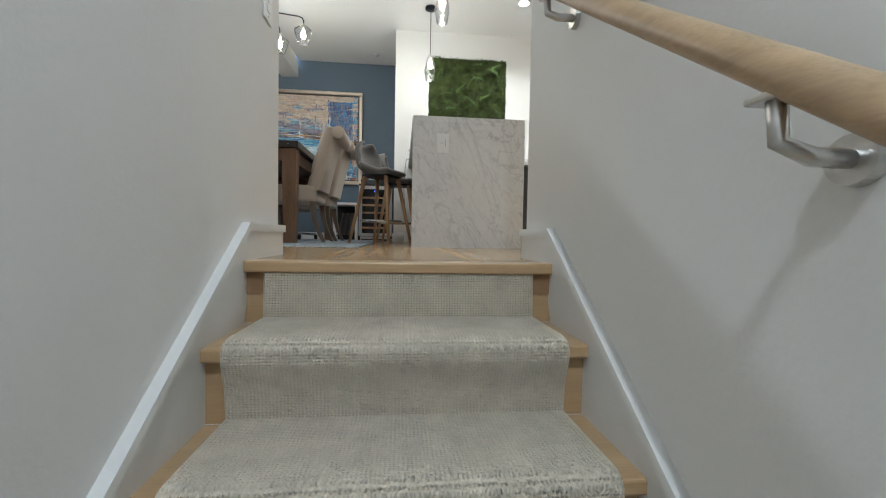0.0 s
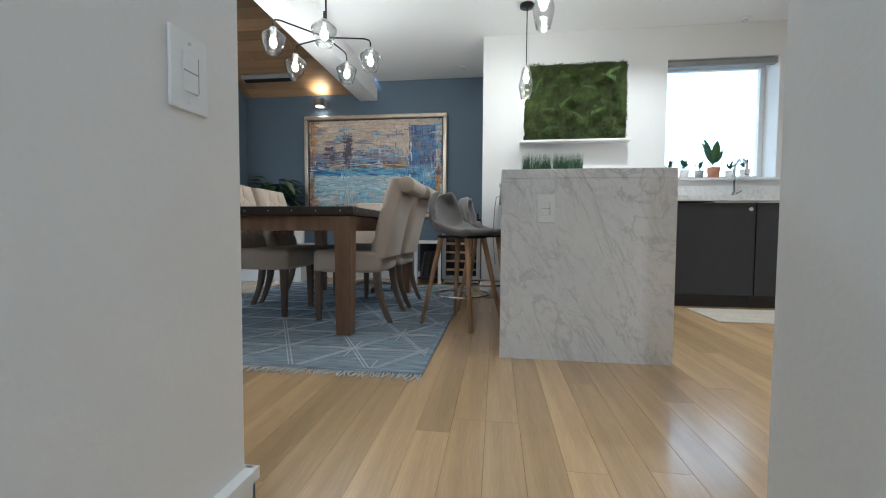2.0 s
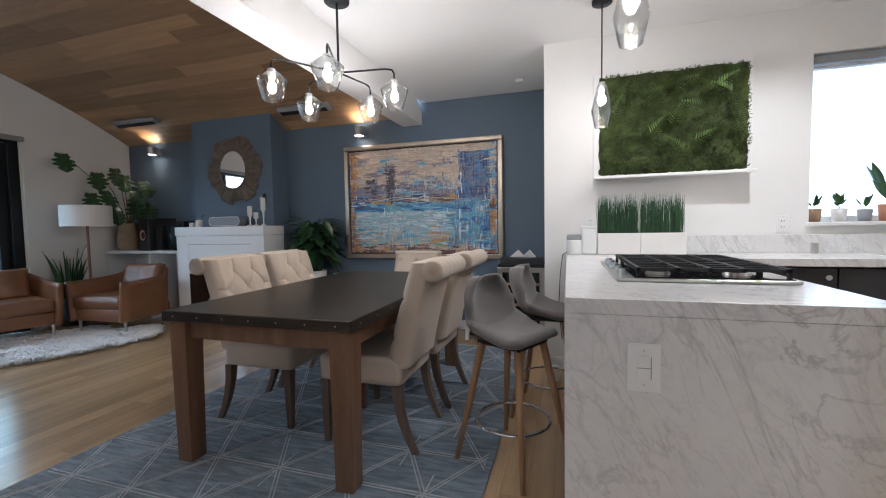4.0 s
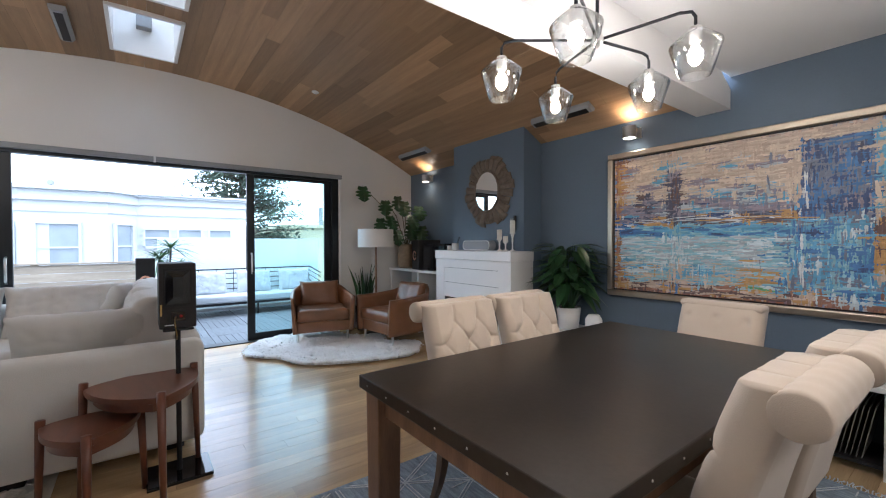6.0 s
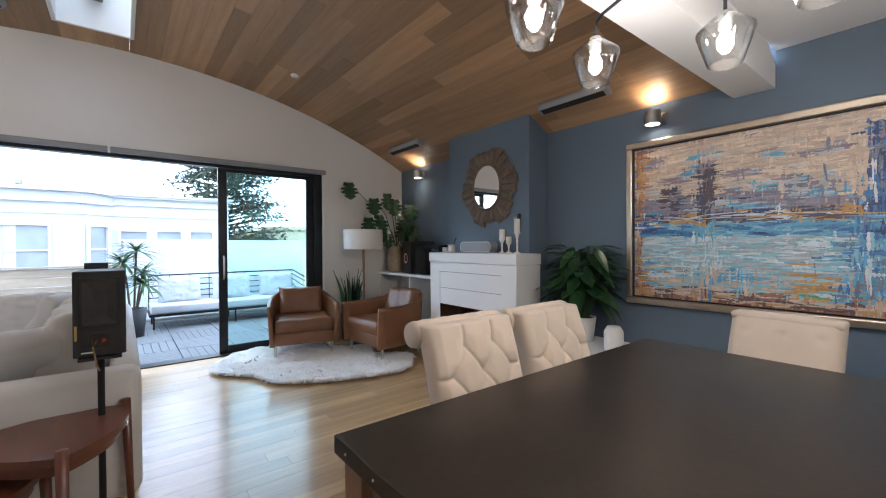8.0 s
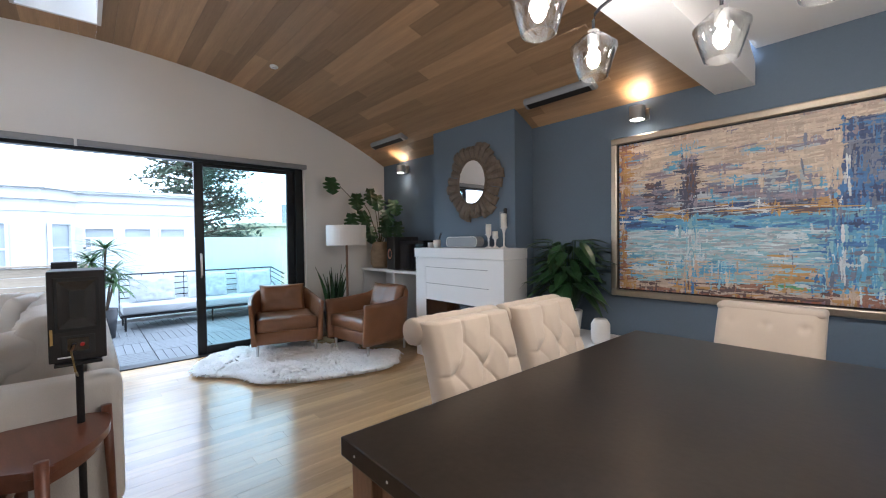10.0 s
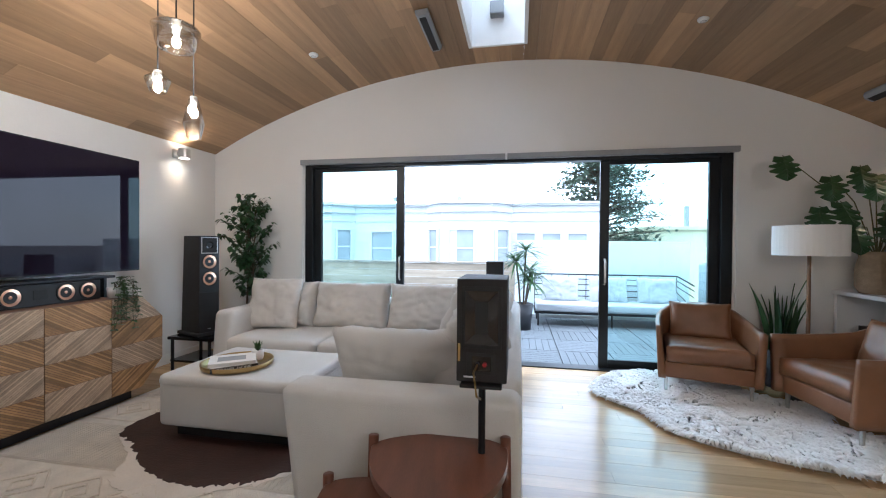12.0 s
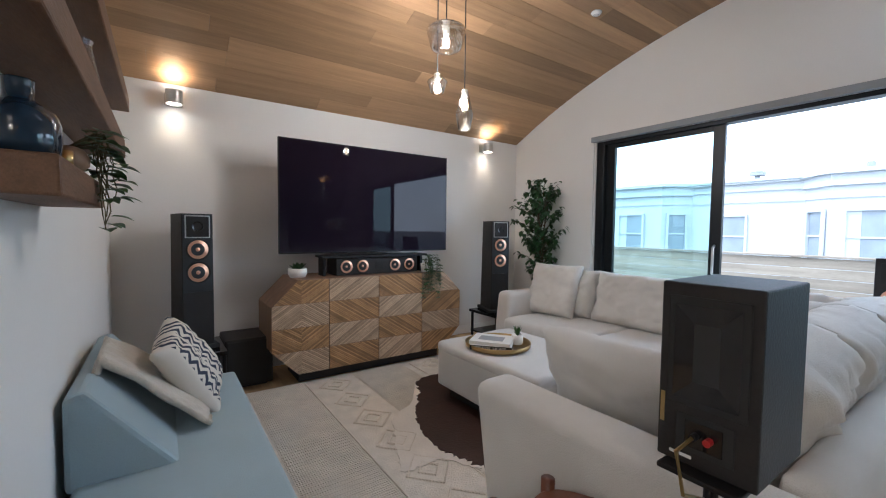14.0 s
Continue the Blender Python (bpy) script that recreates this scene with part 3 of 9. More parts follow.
def build_stairs():
    tread, rise, y_top, n = 0.264, 0.19, 1.937, 10
    st = tagged(new("stairs"), "maple stair with a cream wool runner between white walls", "stairs", kind="structure")
    for i in range(n):
        y1, z = y_top - i * tread, -i * rise
        if i:
            part("tread", bx(-0.76, y1, z - 0.034, 0.22, y1 + tread + 0.03, z, 0.006), M_NOSE, st)
        else:
            part("tread", bx(-0.76, y1, z - 0.034, 0.22, y1 + 0.09, z + 0.001, 0.006), M_NOSE, st)
        part("riser", bx(-0.758, y1 + 0.028, z - rise, 0.218, y1 + 0.045, z - 0.033), M_NOSE, st)
    line = []
    x0, x1, th = -0.683, 0.138, 0.014
    for i in range(n):
        y1, z = y_top - i * tread, -i * rise
        if i:
            line += [(y1 + tread + 0.015, z + th), (y1 + 0.02, z + th), (y1 + 0.004, z + th * 0.92), (y1 - 0.007, z + th * 0.55), (y1 - th, z - 0.006), (y1 - th, z - 0.03), (y1 - 0.004, z - 0.06)]
        line += [(y1 + (0.008 if i else 0.02), z - 0.1 if i else z - 0.036), (y1 + 0.015, z - rise + th + 0.002)]
    r = bmesh.new()
    for p, q in zip(line, line[1:]):
        steps = 1
        for s in range(steps):
            vs = [r.verts.new((x, a, b)) for x, (a, b) in ((x0, p), (x1, p), (x1, q), (x0, q))]
            r.faces.new(vs)
    bmesh.ops.remove_doubles(r, verts=r.verts, dist=0.0005)
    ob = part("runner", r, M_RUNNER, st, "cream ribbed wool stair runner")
    so = ob.modifiers.new("thick", "SOLIDIFY")
    so.thickness, so.offset = 0.012, -1
    edges = bmesh.new()
    for x in (x0, x1):
        tube([(x, a, b) for a, b in line], 0.009, 6, edges)
    part("runner_binding", edges, M_RUNNER, st)
    lo = bx(-0.76, -3.0, -n * rise - 0.05, 0.22, y_top - (n - 1) * tread + 0.03, -n * rise)
    part("lower_landing", lo, M_NOSE, st)
    for x_in, s in ((-0.76, 1), (0.22, -1)):
        end = 2.34 if s > 0 else 2.28
        slope = rise / tread
        yk = 1.97
        low = -0.9
        out = [(end, 0.0), (end, 0.115), (yk, 0.115), (low, 0.115 - (yk - low) * slope), (low, -0.5 - (yk - low) * slope), (yk - 0.15, -0.5), (y_top + 0.08, 0.0)]
        b = prism(out, "x", x_in, x_in + s * 0.017)
        solo("skirting", b, M_TRIM, "white painted stair skirting board", "skirting", "structure")
        m = prism([(end + 0.004, 0.115), (end + 0.004, 0.088), (yk, 0.088), (low, 0.088 - (yk - low) * slope), (low, 0.115 - (yk - low) * slope), (yk, 0.115)], "x", x_in + s * 0.017, x_in + s * 0.026)
        solo("skirting_cap", m, M_TRIM, "moulded white cap along the skirting", "trim", "structure")
        solo("wall_end_trim", bx(min(x_in - s * 0.12, x_in + s * 0.017), end - 0.01, 0, max(x_in - s * 0.12, x_in + s * 0.017), end + 0.006, 0.115, 0.003), M_TRIM, "white baseboard round the wall end", "baseboard", "structure")


build_stairs()


def build_doors():
    D0, D1, DZ = 0.9, 5.39, 2.19
    x0, x1 = XW - 0.13, XW - 0.02
    fr = tagged(new("door_1"), "wide black aluminium sliding glass doors, standing open in the middle", "sliding door", kind="structure")
    part("jamb", bx(x0, D0, 0, x1, D0 + 0.09, DZ, 0.004), M_FRAME, fr)
    part("jamb", bx(x0, D1 - 0.1, 0, x1, D1, DZ, 0.004), M_FRAME, fr)
    part("head", bx(x0, D0 + 0.09, DZ - 0.035, x1, D1 - 0.1, DZ, 0.003), M_FRAME, fr)
    part("sill", bx(x0 - 0.02, D0 + 0.09, -0.03, XW + 0.01, D1 - 0.1, 0.012, 0.003), M_FRAME, fr)
    for a, b, xx in ((D0 + 0.09, 2.08, XW - 0.09), (4.18, D1 - 0.1, XW - 0.09)):
        leaf = part("leaf", bx(xx - 0.02, a, 0.012, xx + 0.02, a + 0.09, DZ - 0.035, 0.003), M_FRAME, fr)
        part("leaf_stile", bx(xx - 0.02, b - 0.09, 0.012, xx + 0.02, b, DZ - 0.035, 0.003), M_FRAME, leaf)
        part("leaf_rail", bx(xx - 0.02, a + 0.09, 0.012, xx + 0.02, b - 0.09, 0.1, 0.003), M_FRAME, leaf)
        part("leaf_rail", bx(xx - 0.02, a + 0.09, DZ - 0.075, xx + 0.02, b - 0.09, DZ - 0.035, 0.003), M_FRAME, leaf)
        p = part("pane", bx(xx - 0.004, a + 0.088, 0.1, xx + 0.004, b - 0.088, DZ - 0.075), M_PANE, leaf, "pale blue-green tinted glass pane")
        p.visible_shadow = False
        hy = b - 0.045 if a < 2 else a + 0.05
        part("handle", tube([(xx + 0.021, hy, 0.88), (xx + 0.05, hy, 0.9), (xx + 0.05, hy, 1.12), (xx + 0.021, hy, 1.14)], 0.011, 8), M_STEEL, leaf, "slim steel pull handle", True)
    bl = thing("roller_blind", label="pair of raised grey roller blinds along the door head", category="blind")
    part("track", bx(XW + 0.003, D0 - 0.03, DZ - 0.005, XW + 0.05, 3.21, DZ + 0.05, 0.006), M_GREY, bl)
    part("track", bx(XW + 0.003, 3.23, DZ - 0.005, XW + 0.05, D1 + 0.03, DZ + 0.05, 0.006), M_GREY, bl)
    part("bracket", bx(XW + 0.003, 3.21, DZ - 0.01, XW + 0.055, 3.23, DZ + 0.056, 0.002), M_WHITEP, bl)
    for y in (D0 - 0.028, D1 + 0.012):
        part("side_channel", bx(XW + 0.003, y, 0.1, XW + 0.02, y + 0.016, DZ - 0.006), M_WHITEP, bl)


build_doors()

# ---- stairs: handrail, switch ----
def build_handrail():
    r = thing("handrail", label="round pale oak handrail on nickel wall brackets", category="handrail")
    slope = 0.19 / 0.264
    pts = [(0.135, 2.03, 0.945)] + [(0.135, 1.98 - i * 0.3, 0.91 - i * 0.3 * slope) for i in range(10)]
    part("rail", tube(pts, 0.025, 14), M_RAILW, r, smooth=True)
    for y in (1.86, 1.1, 0.3):
        z = 0.91 - (1.98 - y) * slope
        b = part("bracket", rod((0.219, y - 0.02, z - 0.1), (0.205, y - 0.02, z - 0.1), 0.03, 0.028, 20), M_STEEL, r, "brushed nickel bracket")
        part("arm", tube([(0.21, y - 0.02, z - 0.1), (0.165, y - 0.015, z - 0.098), (0.14, y, z - 0.08), (0.135, y, z - 0.03)], 0.011, 10), M_STEEL, b, smooth=True)
        part("saddle", bx(0.12, y - 0.03, z - 0.034, 0.15, y + 0.03, z - 0.024, 0.003), M_STEEL, b)


build_handrail()


def plate(name, at, rz, gangs, label, w=0.075, h=0.12, sockets=False):
    t = thing(name, at, rz, label, name.replace("_", " "))
    wide = w + (gangs - 1) * 0.046
    part("cover_plate", bx(-wide / 2, -0.006, -h / 2, wide / 2, 0, h / 2, 0.002), M_WHITEP, t)
    for i in range(gangs):
        c = (i - (gangs - 1) / 2) * 0.046
        k = part("rocker", bx(c - 0.017, -0.009, -0.034, c + 0.017, -0.005, 0.034, 0.002), M_WHITEP, t)
        if sockets:
            for z in (-0.019, 0.019):
                s = bx(c - 0.009, -0.0098, z - 0.006, c - 0.006, -0.008, z + 0.006)
                bx(c + 0.006, -0.0098, z - 0.006, c + 0.009, -0.008, z + 0.006, bm=s)
                part("slot", s, M_SLOT, k)
        else:
            part("gap", bx(c - 0.017, -0.0095, -0.001, c + 0.017, -0.0085, 0.001), M_GREY, k)
            part("slider", bx(c + 0.0175, -0.0075, -0.03, c + 0.0195, -0.0055, 0.03), M_GREY, k)
    for z in (-0.048, 0.048):
        part("screw", rod((0, -0.0075, z), (0, -0.0055, z), 0.003, n=8), M_STEEL, t)
    return t


plate("light_switch", (-0.7598, 2.19, 0.89), 90, 1, "white rocker light switch on the stair wall", 0.085, 0.13)
plate("light_switch", (-2.0802, 2.36, 0.94), -90, 4, "white four-gang light switch below the floating shelves", 0.08, 0.12)
plate("wall_outlet", (-0.038, 5.5795, 1.139), 0, 1, "white wall outlet above the counter", 0.07, 0.115, True)
plate("wall_outlet", (1.165, 5.5795, 1.112), 0, 1, "white wall outlet above the backsplash", 0.07, 0.115, True)
plate("wall_outlet", (0.0, 3.5395, 0.732), 0, 1, "white double outlet plate set in the marble end", 0.085, 0.135)


# ---- kitchen ----
def build_kitchen():
    ct = thing("countertop", label="veined white marble waterfall peninsula and counter", category="countertop")
    part("waterfall_end", bx(-0.21, 3.54, 0.0, 0.59, 3.58, 0.8745), M_MARBLE, ct)
    part("slab", bx(-0.21, 3.54, 0.875, 0.59, 5.06, 0.92, 0.003), M_MARBLE, ct)
    part("slab", bx(-0.21, 5.061, 0.875, 1.55, YK, 0.92, 0.003), M_MARBLE, ct)
    part("slab", bx(2.15, 5.061, 0.875, 3.2, YK, 0.92, 0.003), M_MARBLE, ct)
    part("slab", bx(1.55, 5.061, 0.875, 2.15, 5.18, 0.92, 0.003), M_MARBLE, ct)
    part("slab", bx(1.55, 5.48, 0.875, 2.15, YK, 0.92, 0.003), M_MARBLE, ct)
    part("backsplash", bx(0.6, 5.562, 0.92, 3.2, YK, 1.04, 0.002), M_MARBLE, ct)
    pen = thing("base_cabinet", label="white panelled back of the peninsula under the marble", category="cabinet")
    part("body", bx(0.1, 3.585, 0.0, 0.57, 5.1, 0.874), M_DARKCAB, pen)
    x = 0.6
    for w in (0.64, 0.6, 0.45, 0.45, 0.45):
        c = thing("base_cabinet", (x, 0, 0), 0, "charcoal base cabinet under the marble counter", "cabinet", "base cabinets")
        part("body", bx(0.002, 5.14, 0.1, w - 0.002, 5.56, 0.83), M_DARKCAB, c)
        part("plinth", bx(0.002, 5.19, 0.0, w - 0.002, 5.56, 0.1), M_DARKCAB, c)
        d = part("door", bx(0.004, 5.118, 0.11, w - 0.004, 5.138, 0.86, 0.002), M_DARKCAB, c)
        part("knob", rod((w - 0.05, 5.098, 0.81), (w - 0.05, 5.1175, 0.81), 0.015, 0.009, 16), M_STEEL, d, "round steel knob")
        x += w
    sk = thing("sink", label="stainless undermount sink in the marble counter", category="sink")
    for a in ((1.55, 5.18, 0.7, 1.555, 5.48, 0.873), (2.145, 5.18, 0.7, 2.15, 5.48, 0.873), (1.555, 5.18, 0.7, 2.145, 5.185, 0.873), (1.555, 5.475, 0.7, 2.145, 5.48, 0.873), (1.55, 5.18, 0.69, 2.15, 5.48, 0.7)):
        part("wall_sheet", bx(*a), M_STEEL, sk)
    f = thing("faucet", (1.87, 5.51, 0.92), 0, "chrome gooseneck kitchen faucet", "faucet")
    part("base", rod((0, 0, 0), (0, 0, 0.05), 0.024, 0.02, 16), M_CHROME, f)
    part("spout", tube([(0, 0, 0.05), (0, 0, 0.25)] + [(0, -0.09 + 0.09 * math.cos(a), 0.25 + 0.09 * math.sin(a)) for a in [math.pi * i / 8 for i in range(1, 8)]] + [(0, -0.18, 0.24), (0, -0.18, 0.19)], 0.012, 10), M_CHROME, f, smooth=True)
    part("lever", tube([(0.02, 0, 0.05), (0.06, -0.01, 0.075)], 0.007, 8), M_CHROME, f)
    sp = thing("soap_dispenser", (1.3, 5.48, 0.92), 0, "small steel soap pump", "soap pump")
    part("bottle", rod((0, 0, 0), (0, 0, 0.07), 0.02, n=16), M_STEEL, sp)
    # cooktop
    ck = thing("cooktop", (-0.03, 3.91, 0.921), 0, "stainless gas cooktop with black cast-iron grates", "cooktop")
    part("tray", bx(0, 0, 0, 0.56, 0.76, 0.012, 0.004), M_STEEL, ck)
    part("well", bx(0.06, 0.02, 0.012, 0.55, 0.74, 0.016, 0.002), M_GLOSSB, ck)
    for j in range(3):
        y0 = 0.03 + j * 0.235
        g = bmesh.new()
        for xx in (0.07, 0.2, 0.3, 0.4, 0.53):
            bx(xx, y0, 0.035, xx + 0.012, y0 + 0.225, 0.05, bm=g)
        for yy in (y0, y0 + 0.07, y0 + 0.145, y0 + 0.213):
            bx(0.07, yy, 0.037, 0.542, yy + 0.012, 0.049, bm=g)
        for xx in (0.07, 0.53):
            for yy in (y0, y0 + 0.213):
                bx(xx, yy, 0.012, xx + 0.012, yy + 0.012, 0.036, bm=g)
        part("grate", g, M_GRILL, ck, "black cast-iron grate")
        for xx in (0.16, 0.42):
            b = part("burner", rod((xx, y0 + 0.11, 0.016), (xx, y0 + 0.11, 0.026), 0.045, 0.04, 20), M_STEEL, ck)
            part("cap", rod((xx, y0 + 0.11, 0.026), (xx, y0 + 0.11, 0.034), 0.03, 0.028, 20), M_GRILL, b)
    for k in range(5):
        kb = part("knob", rod((0.03, 0.12 + k * 0.13, 0.012), (0.03, 0.12 + k * 0.13, 0.035), 0.018, 0.015, 16), M_STEEL, ck)
    # grass planters, speaker and canister
    rng = random.Random(3)
    for x0 in (-0.005, 0.269):
        p = thing("grass_planter", (x0, 5.32, 0.921), 0, "white trough planter of upright green artificial grass", "planter", "grass planters")
        part("trough", bx(0, 0, 0, 0.272, 0.13, 0.145, 0.003), M_CERAMIC, p)
        b = bmesh.new()
        for i in range(420):
            bxx, byy = rng.uniform(0.008, 0.264), rng.uniform(0.01, 0.12)
            h, lx, w = rng.uniform(0.21, 0.29), rng.gauss(0, 0.012), 0.0016
            vs = [b.verts.new(c) for c in ((bxx - w, byy, 0.12), (bxx + w, byy, 0.12), (bxx + w * 0.8 + lx * 0.4, byy, 0.12 + h * 0.6), (bxx + lx, byy + rng.gauss(0, 0.006), 0.14 + h), (bxx - w * 0.8 + lx * 0.4, byy, 0.12 + h * 0.6))]
            b.faces.new(vs)
        part("grass", b, M_GRASS, p, "stiff green grass blades")
    s = thing("smart_speaker", (-0.16, 5.33, 0.921), 0, "small white speaker with a dark fabric top", "speaker")
    part("body", turned([(0.0, 0), (0.05, 0), (0.052, 0.01), (0.052, 0.095), (0.05, 0.1), (0.0, 0.1)], 24), M_WHITEP, s, smooth=True)
    part("top", bx(-0.05, 0.0, 0.09, 0.05, 0.05, 0.14, 0.012), M_GREY, s, "dark grey fabric top")
    part("cord", tube([(-0.04, 0.0, 0.02), (-0.075, -0.1, 0.004), (-0.09, -0.2, -0.12), (-0.1, -0.2, -0.35), (-0.08, -0.05, -0.6)], 0.003, 6), M_BLACK, s)
    c = thing("canister", (-0.06, 5.37, 0.921), 0, "white rectangular kitchen canister beside the planter", "canister")
    part("body", bx(-0.05, -0.05, 0, 0.05, 0.05, 0.18, 0.01), M_WHITEP, c)
    part("lid", bx(-0.051, -0.051, 0.181, 0.051, 0.051, 0.196, 0.006), M_WHITEP, c)
    # floor mat
    solo("kitchen_mat", bx(1.3, 4.55, 0.001, 2.2, 5.05, 0.009, 0.003), M_RUGB, "thin pale kitchen mat before the sink", "mat")
    # window over the sink
    w = tagged(new("window_1"), "kitchen window over the sink with a white reveal", "window", kind="structure")
    part("window_sill", bx(1.29, 5.54, 1.095, 2.27, 5.78, 1.118, 0.004), M_TRIM, w)
    for a in ((1.31, 5.78, 1.12, 1.35, 5.83, 2.2), (2.21, 5.78, 1.12, 2.25, 5.83, 2.2), (1.35, 5.78, 2.16, 2.21, 5.83, 2.2), (1.35, 5.78, 1.12, 2.21, 5.83, 1.16)):
        part("window_frame", bx(*a, 0.003), M_TRIM, w)
    p = part("pane", bx(1.35, 5.802, 1.16, 2.21, 5.808, 2.16), M_CLEAR, w)
    p.visible_shadow = False
    part("blind_roll", bx(1.315, 5.6, 2.14, 2.245, 5.66, 2.195, 0.01), M_GREY, w, "rolled grey blind")
    potted = ((1.45, 5.68, 0.045, M_TAN, 0.13, "small spiky plant in a gold-banded glass pot"), (1.6, 5.7, 0.045, M_CERAMIC, 0.14, "small leafy plant in a white pot"), (1.72, 5.67, 0.04, M_GREY, 0.13, "small succulent in a grey pot"), (1.85, 5.68, 0.055, M_TERRA, 0.34, "tall broad-leaved plant in a terracotta pot"), (2.0, 5.7, 0.04, M_CERAMIC, 0.14, "small herb in a white pot"), (2.12, 5.68, 0.045, M_CERAMIC, 0.15, "small fern in a white pot"))
    for i, (px, py, r, m, h, lab) in enumerate(potted):
        t = thing("potted_plant", (px - 0.07, py, 1.119), 0, lab + " on the window sill", "plant", "window sill plants")
        part("pot", turned([(0.0, 0), (r * 0.8, 0), (r, r * 2), (r * 0.88, r * 2), (r * 0.85, r * 1.8), (0, r * 1.8)], 18), m, t, smooth=True)
        lv = bmesh.new()
        for k in range(14 if i != 3 else 18):
            a, e = rng.uniform(0, 6.28), rng.uniform(0.3, 1.0)
            tip = Vector((math.cos(a) * h * 0.45 * e, math.sin(a) * h * 0.45 * e, r * 1.8 + h * rng.uniform(0.45, 1.0)))
            leaf(lv, Vector((0, 0, r * 1.8)), tip, 0.012 if i != 3 else 0.035, 0.35 if i != 3 else 0.3)
        part("leaves", lv, M_LEAF, t)


def leaf(bm, base, tip, width, stalk=0.3, droop=0.1, lobes=0):
    """One leaf on its stalk: a folded blade with a midrib, drooping to the tip."""
    d = tip - base
    side = d.cross(Vector((0, 0, 1)))
    side = side.normalized() if side.length > 1e-4 else Vector((1, 0, 0))
    a = base + d * stalk
    n = 5
    prev = None
    w0 = width * 0.06
    q = [bm.verts.new(base - side * w0), bm.verts.new(base + side * w0), bm.verts.new(a + side * w0), bm.verts.new(a - side * w0)]
    bm.faces.new(q)
    for i in range(n + 1):
        s = i / n
        c = a + (tip - a) * s + Vector((0, 0, -droop * d.length * s * s))
        w = width * math.sin(math.pi * (0.04 + 0.94 * s) ** 0.75) if i < n else 0.001
        fold = Vector((0, 0, w * 0.22))
        row = [bm.verts.new(c - side * w + fold), bm.verts.new(c), bm.verts.new(c + side * w + fold)]
        if prev:
            bm.faces.new((prev[0], prev[1], row[1], row[0]))
            bm.faces.new((prev[1], prev[2], row[2], row[1]))
        prev = row


build_kitchen()


def build_moss():
    t = thing("moss_panel", label="preserved green moss wall panel on a white board", category="wall art")
    part("board", bx(-0.02, 5.545, 1.46, 0.975, YK - 0.001, 2.22, 0.004), M_WHITECAB, t)
    part("ledge", bx(-0.02, 5.46, 1.455, 0.975, 5.544, 1.475, 0.003), M_WHITECAB, t)
    rng = random.Random(8)
    b = bmesh.new()
    nx, nz = 46, 34
    g = {}
    for i in range(nx + 1):
        for j in range(nz + 1):
            x, z = 0.02 + 0.925 * i / nx, 1.485 + 0.7 * j / nz
            rim = i in (0, nx) or j in (0, nz)
            k = 0.045 + 0.042 * noise.noise(Vector((x * 11, 0, z * 11))) + 0.018 * noise.noise(Vector((x * 30, 3, z * 30)))
            jit = Vector((rng.uniform(-0.008, 0.008), 0, rng.uniform(-0.008, 0.008)))
            g[i, j] = b.verts.new(Vector((x, 5.544 - (0.0 if rim else k), z)) + jit)
    for i in range(nx):
        for j in range(nz):
            b.faces.new((g[i, j], g[i + 1, j], g[i + 1, j + 1], g[i, j + 1]))
    part("moss_bed", b, M_MOSS, t, smooth=True)
    tuft = bmesh.new()
    for i in range(5200):
        x, z = rng.uniform(0.025, 0.94), rng.uniform(1.49, 2.18)
        k = 0.045 + 0.042 * noise.noise(Vector((x * 11, 0, z * 11)))
        c = Vector((x, 5.548 - k, z))
        a = rng.uniform(0, 6.28)
        L, w = rng.uniform(0.008, 0.018), rng.uniform(0.002, 0.005)
        d = Vector((math.cos(a) * L, -rng.uniform(0.004, 0.02), math.sin(a) * L))
        s = Vector((-math.sin(a) * w, 0, math.cos(a) * w))
        tuft.faces.new([tuft.verts.new(p) for p in (c - s, c + s, c + d + s * 0.3, c + d - s * 0.3)])
    tagged(part("moss_tuft", tuft, M_MOSS, t), kind="stuff")
    fern = bmesh.new()
    for cx, cz, ang in ((0.12, 1.9, 1.2), (0.5, 2.06, 0.3), (0.66, 1.9, 2.8), (0.88, 1.85, 2.0), (0.15, 1.72, 0.2), (0.48, 1.8, 1.2), (0.3, 2.0, 0.4), (0.42, 1.98, 2.2), (0.75, 2.03, 0.6), (0.82, 1.98, 2.6), (0.35, 1.75, 0.9), (0.62, 1.68, 0.5), (0.72, 1.7, 1.7), (0.86, 1.72, 1.4), (0.2, 1.55, 0.2), (0.55, 1.62, 2.4)):
        for s in range(9):
            f = s / 8
            p = Vector((cx + math.cos(ang) * 0.13 * f, 5.462 - 0.012 * math.sin(f * 3.1), cz + math.sin(ang) * 0.13 * f))
            for sg in (-1, 1):
                a2 = ang + sg * 1.0
                L = 0.06 * (1 - 0.7 * f)
                leaf(fern, p, p + Vector((math.cos(a2) * L, -0.01, math.sin(a2) * L)), 0.006, 0.05)
    tagged(part("fern_spray", fern, mat("pale_fern", (0.11, 0.17, 0.045), 0.5, var=0.25, scale=9, island=0.3), t, "pale green fern fronds"), kind="stuff")


build_moss()


# ---- hanging lamps ----
def shade_profile(kind):
    if kind == "diamond":
        return [(0.022, 0.075), (0.04, 0.068), (0.085, 0.028), (0.086, 0.02), (0.052, -0.085), (0.05, -0.087)]
    if kind == "tall":
        return [(0.022, 0.135), (0.03, 0.12), (0.062, -0.02), (0.062, -0.03), (0.042, -0.125), (0.04, -0.127)]
    if kind == "bowl":
        return [(0.025, 0.07), (0.12, 0.068), (0.13, 0.055), (0.1, -0.055), (0.085, -0.07), (0.05, -0.075)]
    return [(0.022, 0.06), (0.07, 0.02), (0.072, 0.012), (0.045, -0.06), (0.043, -0.062)]


